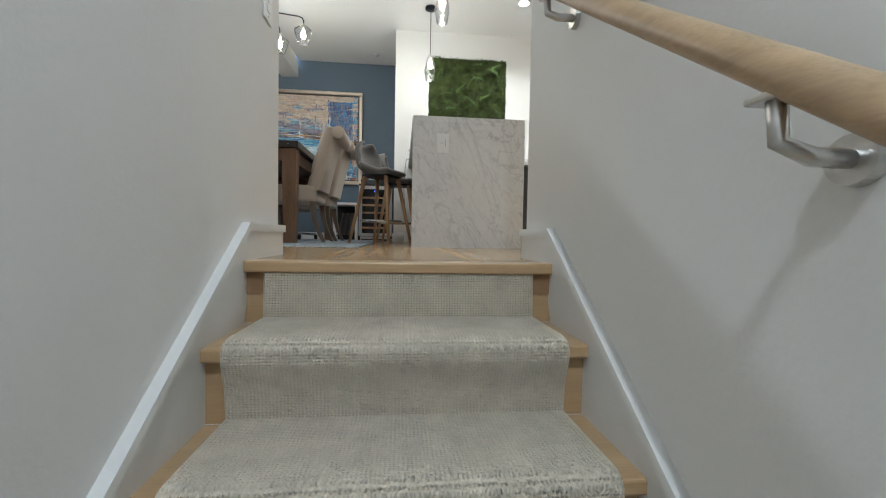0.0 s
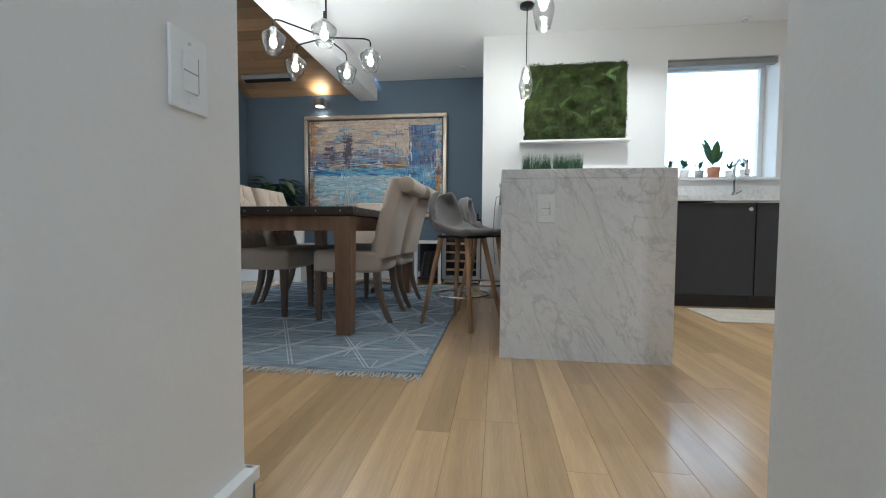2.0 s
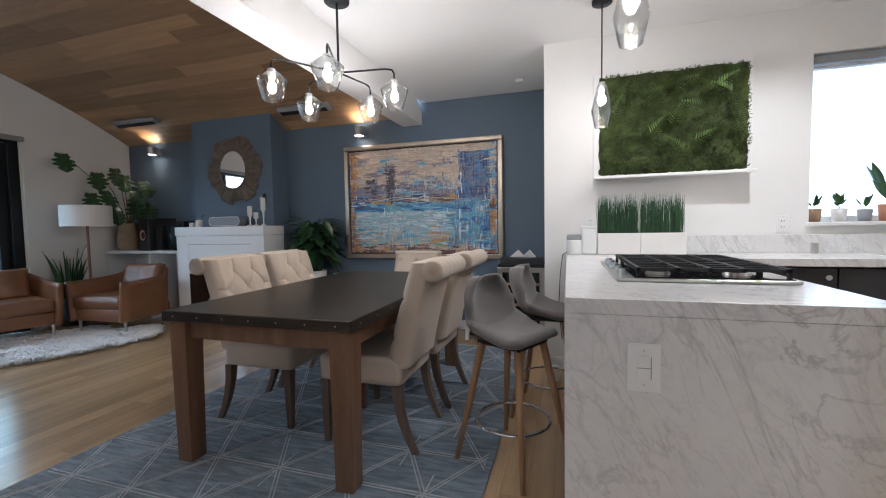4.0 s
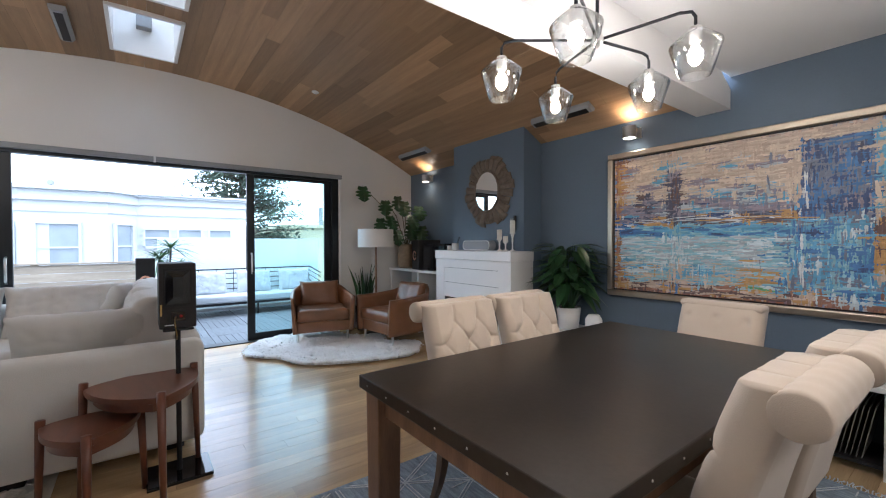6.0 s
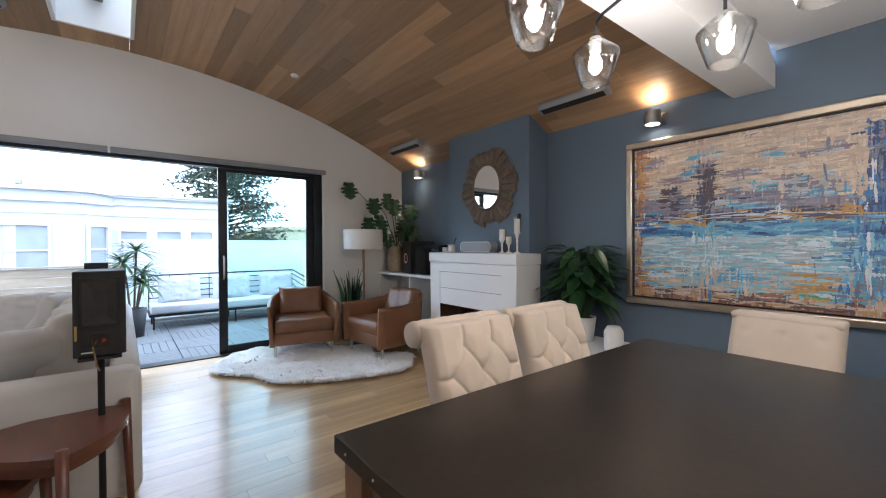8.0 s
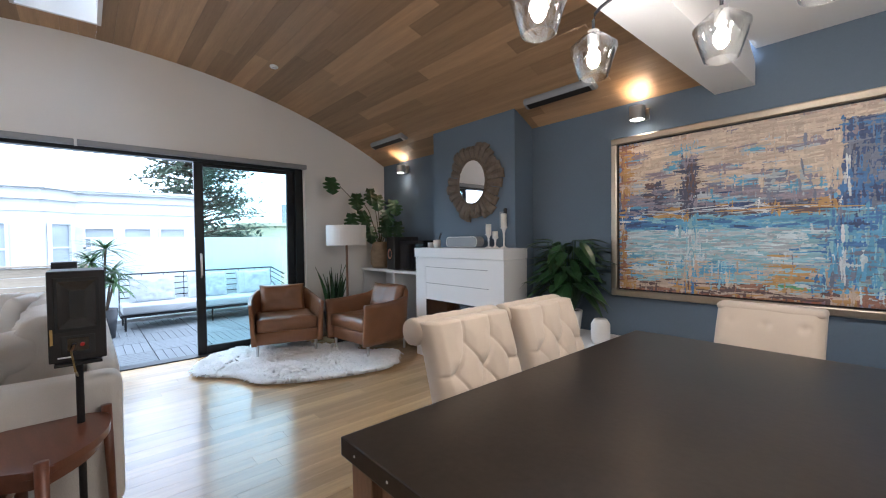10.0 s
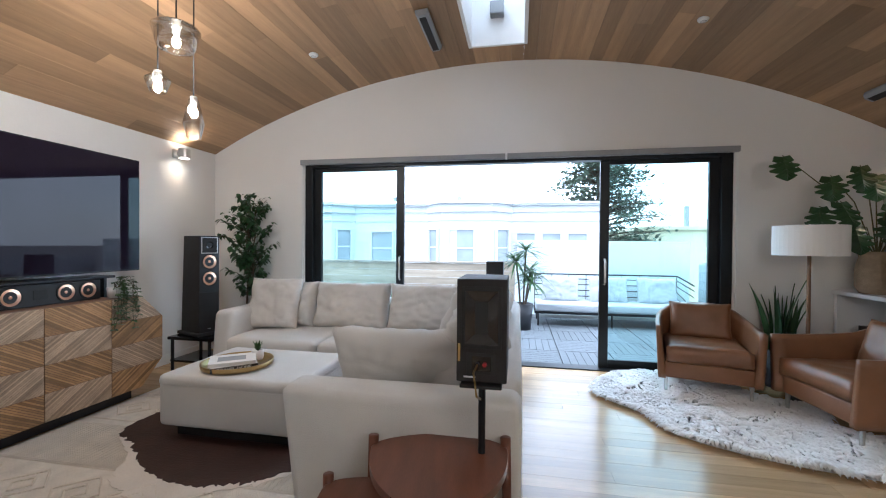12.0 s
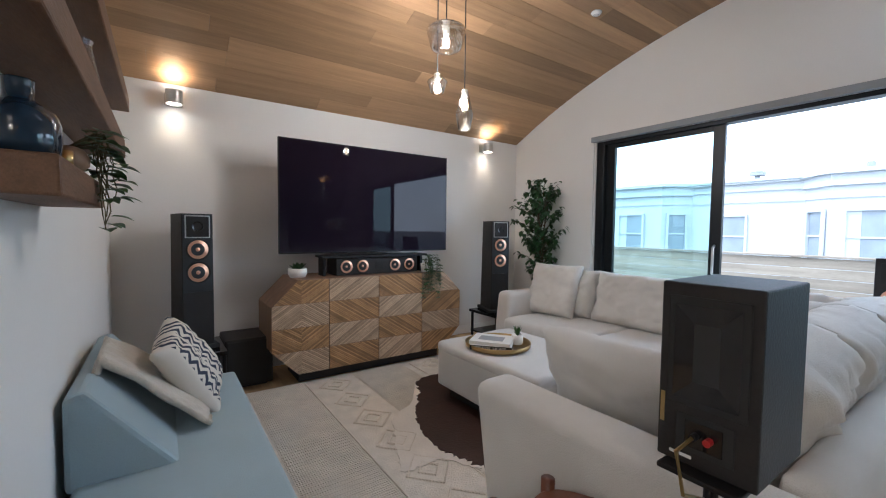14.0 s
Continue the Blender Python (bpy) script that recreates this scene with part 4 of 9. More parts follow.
def shade(parent, at, kind, lamp, watts):
    """A clear glass shade with its socket and lit filament bulb."""
    x, y, z = at
    prof = shade_profile(kind)
    top = prof[0][1]
    g = part("glass_shade", turned(prof + [(r - 0.003, q) for r, q in prof[::-1]], 28, at), M_GLASS, parent, "clear hand-blown glass shade", True)
    g.visible_shadow = False
    part("socket", turned([(0.0, top + 0.012), (0.02, top + 0.012), (0.021, top), (0.021, top - 0.04), (0.017, top - 0.045), (0.0, top - 0.045)], 18, at), M_STEEL, parent, "nickel socket", True)
    b = part("bulb", turned([(0.008, top - 0.045), (0.012, top - 0.055), (0.024, top - 0.09), (0.022, top - 0.105), (0.01, top - 0.122), (0.0, top - 0.124)], 16, at), M_BULB, parent, "lit filament bulb", True)
    b.visible_shadow = False
    point_lamp(lamp, (x, y, z + top - 0.085), watts, SOFT, 0.03)


def build_chandelier():
    cx, cy, cz = -1.52, 4.53, 2.0
    t = thing("chandelier", label="five-arm bronze chandelier with clear glass shades, lit", category="chandelier")
    part("canopy", turned([(0.0, ZC), (0.075, ZC), (0.075, ZC - 0.02), (0.07, ZC - 0.026), (0.0, ZC - 0.028)], 28, (cx, cy, 0)), M_BLACKM, t, smooth=True)
    part("stem", rod((cx, cy, ZC - 0.02), (cx, cy, 2.07), 0.007), M_BLACKM, t)
    part("hub", turned([(0.0, 2.1), (0.02, 2.095), (0.025, 2.07), (0.02, 2.045), (0.0, 2.035)], 18, (cx, cy, 0)), M_STEEL, t, smooth=True)
    for sx, sy in ((-1.8, 4.28), (-1.4, 4.22), (-1.86, 4.71), (-1.5, 4.9), (-1.22, 4.67)):
        v = Vector((sx - cx, sy - cy, 0))
        u = v.normalized()
        end = Vector((sx, sy, 0))
        part("arm", tube([(cx + u.x * 0.015, cy + u.y * 0.015, 2.07), (sx - u.x * 0.05, sy - u.y * 0.05, 2.1), (sx - u.x * 0.012, sy - u.y * 0.012, 2.095), (sx, sy, 2.075), (sx, sy, 2.03)], 0.006, 8), M_BLACKM, t, smooth=True)
        shade(t, (sx, sy, 1.95), "diamond", "chandelier_lamp", BULB * 0.36)


build_chandelier()


def build_pendants():
    for x, y, z, k in ((0.0, 5.07, 1.86, "tall"), (0.02, 3.98, 1.91, "tall")):
        t = thing("pendant_lamp", label="clear glass pendant over the marble peninsula, lit", category="pendant lamp", group="peninsula pendants")
        part("canopy", turned([(0.0, ZC), (0.06, ZC), (0.06, ZC - 0.018), (0.0, ZC - 0.022)], 24, (x, y, 0)), M_BLACKM, t, smooth=True)
        part("cord", rod((x, y, ZC - 0.02), (x, y, z + 0.14), 0.004, n=8), M_BLACKM, t)
        shade(t, (x, y, z), k, "pendant_lamp_light", BULB * 0.45)
    t = thing("cluster_pendant", label="three-light glass cluster pendant hung from the timber vault, lit", category="pendant lamp")
    cx, cy = -4.05, 1.25
    zt = vault_z(cy)
    part("canopy", turned([(0.0, zt), (0.13, zt - 0.01), (0.13, zt - 0.035), (0.0, zt - 0.04)], 32, (cx, cy, 0)), M_BLACKM, t, smooth=True)
    for x, y, z, k in ((-3.94, 1.34, 2.49, "bowl"), (-4.0, 1.15, 2.27, "small"), (-4.15, 1.27, 2.08, "tall")):
        part("cord", rod((x, y, zt - 0.03), (x, y, z + shade_profile(k)[0][1]), 0.004, n=8), M_BLACKM, t)
        shade(t, (x, y, z), k, "cluster_lamp_light", BULB * 0.82)


build_pendants()


def build_sconces():
    spots = ((-5.63, YN, 2.23, -1), (-2.47, YN, 2.23, -1), (-5.63, YS, 2.23, 1), (-2.49, YS, 2.23, 1))
    for x, y, z, s in spots:
        t = thing("wall_sconce", (x, y, z), 0, "brushed nickel up-and-down cylinder wall light, lit", "wall light", "cylinder sconces")
        part("back_plate", bx(-0.06, min(0, s * 0.02), -0.045, 0.06, max(0, s * 0.02), 0.045, 0.004), M_STEEL, t)
        part("mount", bx(-0.02, min(s * 0.02, s * 0.05), -0.02, 0.02, max(s * 0.02, s * 0.05), 0.02), M_STEEL, t)
        c = Vector((0, s * 0.1, 0))
        part("cylinder", turned([(0.05, -0.05), (0.056, -0.05), (0.056, 0.05), (0.05, 0.05), (0.05, -0.05)], 28, c), M_STEEL, t, smooth=False)
        for zz in (-0.034, 0.034):
            part("lens_disc", rod(c + Vector((0, 0, zz)), c + Vector((0, 0, zz + 0.004)), 0.0495, n=24), M_LED, t, "lit lamp lens")
        w = Vector((x, y, z)) + c
        spot_lamp("sconce_down_light", w + Vector((0, 0, -0.055)), w + Vector((0, -s * 0.02, -1)), SCONCE * 0.27, 95, blend=0.8)
        spot_lamp("sconce_up_light", w + Vector((0, 0, 0.055)), w + Vector((0, -s * 0.02, 1)), SCONCE * 0.5, 110, (1.0, 0.64, 0.3), 0.7)


build_sconces()


def build_ceiling_bits():
    for x, y in ((0.95, 4.86), (2.3, 3.4)):
        t = thing("recessed_light", (x, y, ZC), 0, "round recessed ceiling light, lit", "ceiling light", "recessed lights")
        part("trim_ring", turned([(0.05, -0.001), (0.068, -0.001), (0.066, -0.006), (0.052, -0.004), (0.05, -0.001)], 28), M_WHITEP, t, smooth=True)
        part("diffuser", rod((0, 0, -0.003), (0, 0, -0.0005), 0.05, n=28), M_LED, t)
        spot_lamp("recessed_spot", (x, y, ZC - 0.03), (x, y, 0), SPOT, 140, (1.0, 0.88, 0.74), 1.0)
    # an added lamp, always out of view, that brightens the stairwell
    t = thing("recessed_light", (-0.27, -0.3, ZC), 0, "unseen round ceiling light added to brighten the stairs, lit", "ceiling light", "recessed lights")
    part("trim_ring", turned([(0.05, -0.001), (0.068, -0.001), (0.066, -0.006), (0.052, -0.004), (0.05, -0.001)], 28), M_WHITEP, t, smooth=True)
    part("diffuser", rod((0, 0, -0.003), (0, 0, -0.0005), 0.05, n=28), M_LED, t)
    spot_lamp("recessed_spot", (-0.27, -0.3, ZC - 0.03), (-0.27, 0.1, 0), 72.0, 150, (1.0, 0.96, 0.92), 1.0)
    for x, y in ((-0.64, 6.28), (1.9, 5.5), (-5.33, 4.75), (-5.32, 1.48)):
        z = ZC if x > -2 else vault_z(y)
        t = thing("smoke_detector", (x, y, z), 0, "small round white ceiling detector", "detector", "ceiling detectors")
        part("body", turned([(0.0, -0.022), (0.03, -0.02), (0.042, -0.006), (0.042, 0.004), (0.0, 0.004)], 22), M_WHITEP, t, smooth=True)
        part("ring", turned([(0.018, -0.0225), (0.022, -0.0225), (0.022, -0.019), (0.018, -0.019)], 18), M_GREY, t)
    for x0, x1, y in ((-5.67, -5.05, 2.565), (-5.8, -5.1, 6.2), (-3.36, -2.7, 6.3)):
        z = vault_z(y)
        tilt = math.degrees(math.atan2(vault_z(y + 0.05) - vault_z(y - 0.05), 0.1))
        t = thing("ceiling_speaker", (0, 0, 0), 0, "slim black bar speaker fixed to the timber vault", "speaker", "vault speakers")
        t.matrix_world = pose((x0 + x1) / 2, y, z - 0.035, tilt, 0, 0)
        L = (x1 - x0) / 2
        part("body", prism([(-0.055, 0.02), (0.055, 0.02), (0.055, -0.01), (0.03, -0.035), (-0.03, -0.035), (-0.055, -0.01)], "x", -L, L, 0.006), M_GREY, t)
        part("grille", bx(-L + 0.03, -0.028, -0.038, L - 0.03, 0.028, -0.0355), M_BLACK, t, "black fabric grille")
        for sx in (-L + 0.1, L - 0.1):
            part("bracket", bx(sx - 0.02, -0.02, 0.02, sx + 0.02, 0.02, 0.036), M_BLACKM, t)


build_ceiling_bits()


# ---- dining ----
def build_table():
    x0, x1, y0, y1, top = -2.05, -1.035, 3.75, 5.51, 0.757
    t = thing("dining_table", label="dark metal-topped dining table on square walnut legs", category="table")
    part("tabletop", bx(x0, y0, top - 0.05, x1, y1, top, 0.004), M_TABLETOP, t, "studded dark metal top")
    for a in ((x0 + 0.06, y0 + 0.05, x1 - 0.06, y0 + 0.08), (x0 + 0.06, y1 - 0.08, x1 - 0.06, y1 - 0.05), (x0 + 0.05, y0 + 0.06, x0 + 0.08, y1 - 0.06), (x1 - 0.08, y0 + 0.06, x1 - 0.05, y1 - 0.06)):
        part("apron", bx(a[0], a[1], top - 0.14, a[2], a[3], top - 0.051, 0.003), M_TABLEWOOD, t)
    for lx in (x0 + 0.02, x1 - 0.12):
        for ly in (y0 + 0.02, y1 - 0.12):
            b = bx(lx, ly, 0.012, lx + 0.1, ly + 0.1, top - 0.051, 0.004)
            for v in b.verts:
                if v.co.z < 0.1:
                    v.co.x += (lx + 0.05 - v.co.x) * 0.15
                    v.co.y += (ly + 0.05 - v.co.y) * 0.15
            part("leg", b, M_TABLEWOOD, t)
    stud = finish(rod((0, 0, 0), (0, 0, 0.002), 0.0038, 0.0025, 8), "stud", M_STEEL, False)
    for i in range(7):
        f = (i + 0.5) / 7
        for yy, rx in ((y0, 90), (y1, -90)):
            share("stud", stud, t, pose(x0 + (x1 - x0) * f, yy, top - 0.025, rx))
    for i in range(11):
        f = (i + 0.5) / 11
        for xx, ry in ((x0, -90), (x1, 90)):
            share("stud", stud, t, pose(xx, y0 + (y1 - y0) * f, top - 0.025, 0, ry))


build_table()


def dining_chair(scroll=True):
    """Faces -y; its seat centre stands over the origin."""
    t = thing("dining_chair", label="cream linen dining chair with a button-tufted scroll back", category="chair", group="chairs round the table")
    w, h = 0.22, 0.96 if scroll else 0.9
    part("seat", bx(-0.225, -0.27, 0.34, 0.225, 0.2, 0.485, 0.035, 4), M_CREAM, t, smooth=True)
    # backrest: a curved panel with thickness, tufted in front
    n, m = (84, 92) if scroll else (40, 48)
    rows_b = (0.58, 0.68, 0.78, 0.88) if scroll else (0.82,)
    buttons = []
    for k, z in enumerate(rows_b):
        for c in ((-0.15, 0.0, 0.15) if k % 2 == 0 else (-0.075, 0.075)):
            buttons.append((c, z))
    pleats = []
    if scroll:
        for a in buttons:
            near = [q for q in buttons if abs(q[1] - a[1] + 0.1) < 0.01 and abs(q[0] - a[0]) < 0.1]
            pleats += [(a, q) for q in near]
            if a[1] > 0.87:
                pleats.append((a, (a[0], h)))
            if abs(a[0]) > 0.14:
                pleats.append((a, (math.copysign(w, a[0]), a[1])))

    def fold(x, z):
        """Distance to the nearest pleat between two buttons."""
        best = 1.0
        for (ax, az), (qx, qz) in pleats:
            dx, dz = qx - ax, qz - az
            k = min(1, max(0, ((x - ax) * dx + (z - az) * dz) / (dx * dx + dz * dz)))
            best = min(best, math.hypot(x - ax - k * dx, z - az - k * dz))
        return best

    def front(x, s):
        z = 0.44 + (h - 0.44) * s
        y = 0.18 + 0.09 * s + 0.05 * s * s
        return y, z
    b = bmesh.new()
    fr, bk = {}, {}
    for i in range(n + 1):
        for j in range(m + 1):
            x, s = -w + 2 * w * i / n, j / m
            y, z = front(x, s)
            edge = min(1, max(0.0, 1 - abs(x) / w) * 6) ** 0.5
            dist = min((math.hypot(x - c, (z - q)) for c, q in buttons), default=1)
            if not scroll:
                tuft = 0.03 + 0.014 * min(1, dist / 0.03) ** 0.8
            else:
                d = fold(x, z)
                tuft = 0.044 * (0.52 + 0.48 * min(1, dist / 0.05) ** 0.55) * (0.93 + 0.07 * min(1, d / 0.025) ** 0.6) - 0.009 * math.exp(-(d / 0.0048) ** 2)
            tuft += 0.0025 * noise.noise(Vector((x * 13, z * 13, 2.0)))
            fr[i, j] = b.verts.new((x, y - 0.02 - tuft * edge, z))
            bk[i, j] = b.verts.new((x * 0.985, y + 0.055 - 0.02 * (1 - edge), z))
    for i in range(n):
        for j in range(m):
            b.faces.new((fr[i, j], fr[i + 1, j], fr[i + 1, j + 1], fr[i, j + 1]))
            b.faces.new((bk[i, j], bk[i, j + 1], bk[i + 1, j + 1], bk[i + 1, j]))
    for j in range(m):
        b.faces.new((fr[0, j], fr[0, j + 1], bk[0, j + 1], bk[0, j]))
        b.faces.new((fr[n, j + 1], fr[n, j], bk[n, j], bk[n, j + 1]))
    for i in range(n):
        b.faces.new((fr[i, m], fr[i + 1, m], bk[i + 1, m], bk[i, m]))
        b.faces.new((fr[i + 1, 0], fr[i, 0], bk[i, 0], bk[i + 1, 0]))
    back = part("backrest", b, M_CREAM, t, smooth=True)
    bt = finish(turned([(0.0, -0.006), (0.009, -0.003), (0.01, 0.002), (0.0, 0.005)], 10), "button", M_CREAM, True)
    for c, z in buttons:
        s = (z - 0.44) / (h - 0.44)
        y, _ = front(c, s)
        share("button", bt, back, pose(c, y - 0.027, z, 90))
    # rolled top
    if scroll:
        r = bmesh.new()
        y, z = front(0, 1)
        cy, cz, rad = y + 0.05, z - 0.04, 0.056
        N, S = 20, 24
        rg = []
        for i in range(S + 1):
            x = -w - 0.012 + (2 * w + 0.024) * i / S
            gather = 1 - 0.05 * abs(math.sin(i * math.pi / 4)) ** 8
            cap = 1.0 if 0 < i < S else 0.9
            rg.append([r.verts.new((x, cy + rad * gather * cap * math.cos(a), cz + rad * 0.95 * gather * cap * math.sin(a))) for a in [2 * math.pi * k / N for k in range(N)]])
        for a, c in zip(rg, rg[1:]):
            for k in range(N):
                r.faces.new((a[k], a[(k + 1) % N], c[(k + 1) % N], c[k]))
        for ring, sx in ((rg[0], -1), (rg[-1], 1)):
            x = ring[0].co.x
            mid = r.verts.new((x - sx * 0.012, cy, cz))
            for k in range(N):
                r.faces.new((ring[k], ring[(k + 1) % N], mid))
        part("scroll_roll", r, M_CREAM, t, "gathered linen roll along the top", True)
    else:
        part("top_rail", bx(-w, 0.25, h - 0.03, w, 0.36, h + 0.012, 0.02, 3), M_CREAM, t, smooth=True)
    if not scroll:
        for k in range(5):
            a = 2 * math.pi * k / 5 + 0.3
            arm = part("base_arm", tube([(0, 0, 0.09), (0.27 * math.cos(a), 0.27 * math.sin(a), 0.07)], 0.014, 8), M_CHROME, t, "chrome star base")
            part("castor", rod((0.27 * math.cos(a) - 0.012, 0.27 * math.sin(a), 0.041), (0.27 * math.cos(a) + 0.012, 0.27 * math.sin(a), 0.041), 0.029, n=14), M_RUBBER, arm)
        part("column", rod((0, 0, 0.09), (0, 0, 0.36), 0.022, n=14), M_CHROME, t)
        return t
    for x, y, lean in ((-0.2, -0.235, 0.0), (0.2, -0.235, 0.0), (-0.2, 0.17, 0.09), (0.2, 0.17, 0.09)):
        lg = bmesh.new()
        prev = None
        for k in range(7):
            s = k / 6
            half = 0.014 + 0.009 * s
            yy = y + lean * (1 - s) ** 2
            z = 0.012 + 0.335 * s
            row = [lg.verts.new((x + a * half, yy + c * half, z)) for a, c in ((-1, -1), (1, -1), (1, 1), (-1, 1))]
            if prev:
                for q in range(4):
                    lg.faces.new((prev[q], prev[(q + 1) % 4], row[(q + 1) % 4], row[q]))
            else:
                lg.faces.new(row[::-1])
            prev = row
        lg.faces.new(prev)
        part("leg", lg, M_CHAIRLEG, t, "grey-brown oak leg")
    return t


ch = dining_chair()
ch.matrix_world = pose(-1.93, 4.4, 0, 0, 0, 90)
copy_thing(ch, pose(-1.92, 4.9, 0, 0, 0, 92))
copy_thing(ch, pose(-1.18, 4.34, 0, 0, 0, -90))
copy_thing(ch, pose(-1.16, 4.88, 0, 0, 0, -91))
endc = dining_chair(False)
endc["label"] = "cream tufted swivel chair on a chrome star base"
endc.matrix_world = pose(-1.55, 5.56, 0, 0, 0, -3)


def bar_stool():
    """Open front toward +x; stands over the origin."""
    t = thing("bar_stool", label="grey felt bucket bar stool on splayed beech legs", category="stool", group="bar stools")
    b = bmesh.new()
    ns, nt = 40, 20

    def skin(s, q):
        """s runs from the front edge over the seat and up the back, q from side to side."""
        if s < 0.55:
            k = s / 0.55
            x, z = 0.165 - 0.27 * k, 0.648 - 0.014 * math.sin(math.pi * k) - 0.02 * max(0, 1 - k * 5) ** 2
        else:
            k = (s - 0.55) / 0.45
            x, z = -0.105 - 0.1 * math.sin(k * 1.25) / math.sin(1.25), 0.648 + 0.215 * k ** 1.35
        half = 0.18 if s < 0.5 else 0.18 - 0.045 * ((s - 0.5) / 0.5) ** 1.6
        front, top = max(0, 1 - s / 0.16), max(0, (s - 0.8) / 0.2)
        half *= math.sqrt(max(0.02, 1 - front ** 2 * 0.3 - top ** 2.2 * 0.82))
        wing = max(0, 1 - abs(s - 0.52) / 0.34)
        rise = wing * abs(q) ** 2.6
        wrap = max(0, min(1, (s - 0.5) / 0.3)) * 0.075 * abs(q) ** 2
        return Vector((x + wrap, half * q, z + 0.055 * rise))

    up, low = {}, {}
    for i in range(ns + 1):
        for j in range(nt + 1):
            s, q = i / ns, 2 * j / nt - 1
            p = skin(s, q)
            e = 0.02
            nrm = (skin(min(1, s + e), q) - skin(max(0, s - e), q)).cross(skin(s, min(1, q + e)) - skin(s, max(-1, q - e)))
            nrm = nrm.normalized() if nrm.length > 1e-9 else Vector((0, 0, -1))
            if nrm.z > 0 and s < 0.5:
                nrm = -nrm
            edge = max(abs(q), abs(2 * s - 1)) ** 10
            th = 0.05 * math.sqrt(max(0.06, 1 - edge))
            up[i, j] = b.verts.new(p + nrm * (0.05 - th) * 0.4)
            low[i, j] = b.verts.new(p + nrm * (0.025 + th * 0.5))
    for i in range(ns):
        for j in range(nt):
            b.faces.new((up[i, j], up[i + 1, j], up[i + 1, j + 1], up[i, j + 1]))
            b.faces.new((low[i, j], low[i, j + 1], low[i + 1, j + 1], low[i + 1, j]))
    for i in range(ns):
        b.faces.new((up[i, 0], low[i, 0], low[i + 1, 0], up[i + 1, 0]))
        b.faces.new((up[i + 1, nt], low[i + 1, nt], low[i, nt], up[i, nt]))
    for j in range(nt):
        b.faces.new((up[0, j + 1], low[0, j + 1], low[0, j], up[0, j]))
        b.faces.new((up[ns, j], low[ns, j], low[ns, j + 1], up[ns, j + 1]))
    bmesh.ops.recalc_face_normals(b, faces=b.faces)
    part("bucket_seat", b, M_STOOL, t, "grey felt bucket seat", True)
    part("mount", bx(-0.12, -0.12, 0.572, 0.12, 0.12, 0.592, 0.004), M_BLACKM, t)
    for sx in (-1, 1):
        for sy in (-1, 1):
            part("leg", rod((sx * 0.19, sy * 0.2, 0.002), (sx * 0.1, sy * 0.1, 0.588), 0.012, 0.019, 12), M_BEECH, t, "tapered beech leg", True)
    part("foot_ring", tube([(0.172 * math.cos(a), 0.18 * math.sin(a), 0.2) for a in [2 * math.pi * k / 40 for k in range(41)]], 0.008, 8), M_CHROME, t, "chrome foot ring", True)
    return t


st = bar_stool()
st.matrix_world = pose(-0.455, 4.25, 0, 0, 0, -28)
copy_thing(st, pose(-0.31, 4.84, 0, 0, 0, -6))


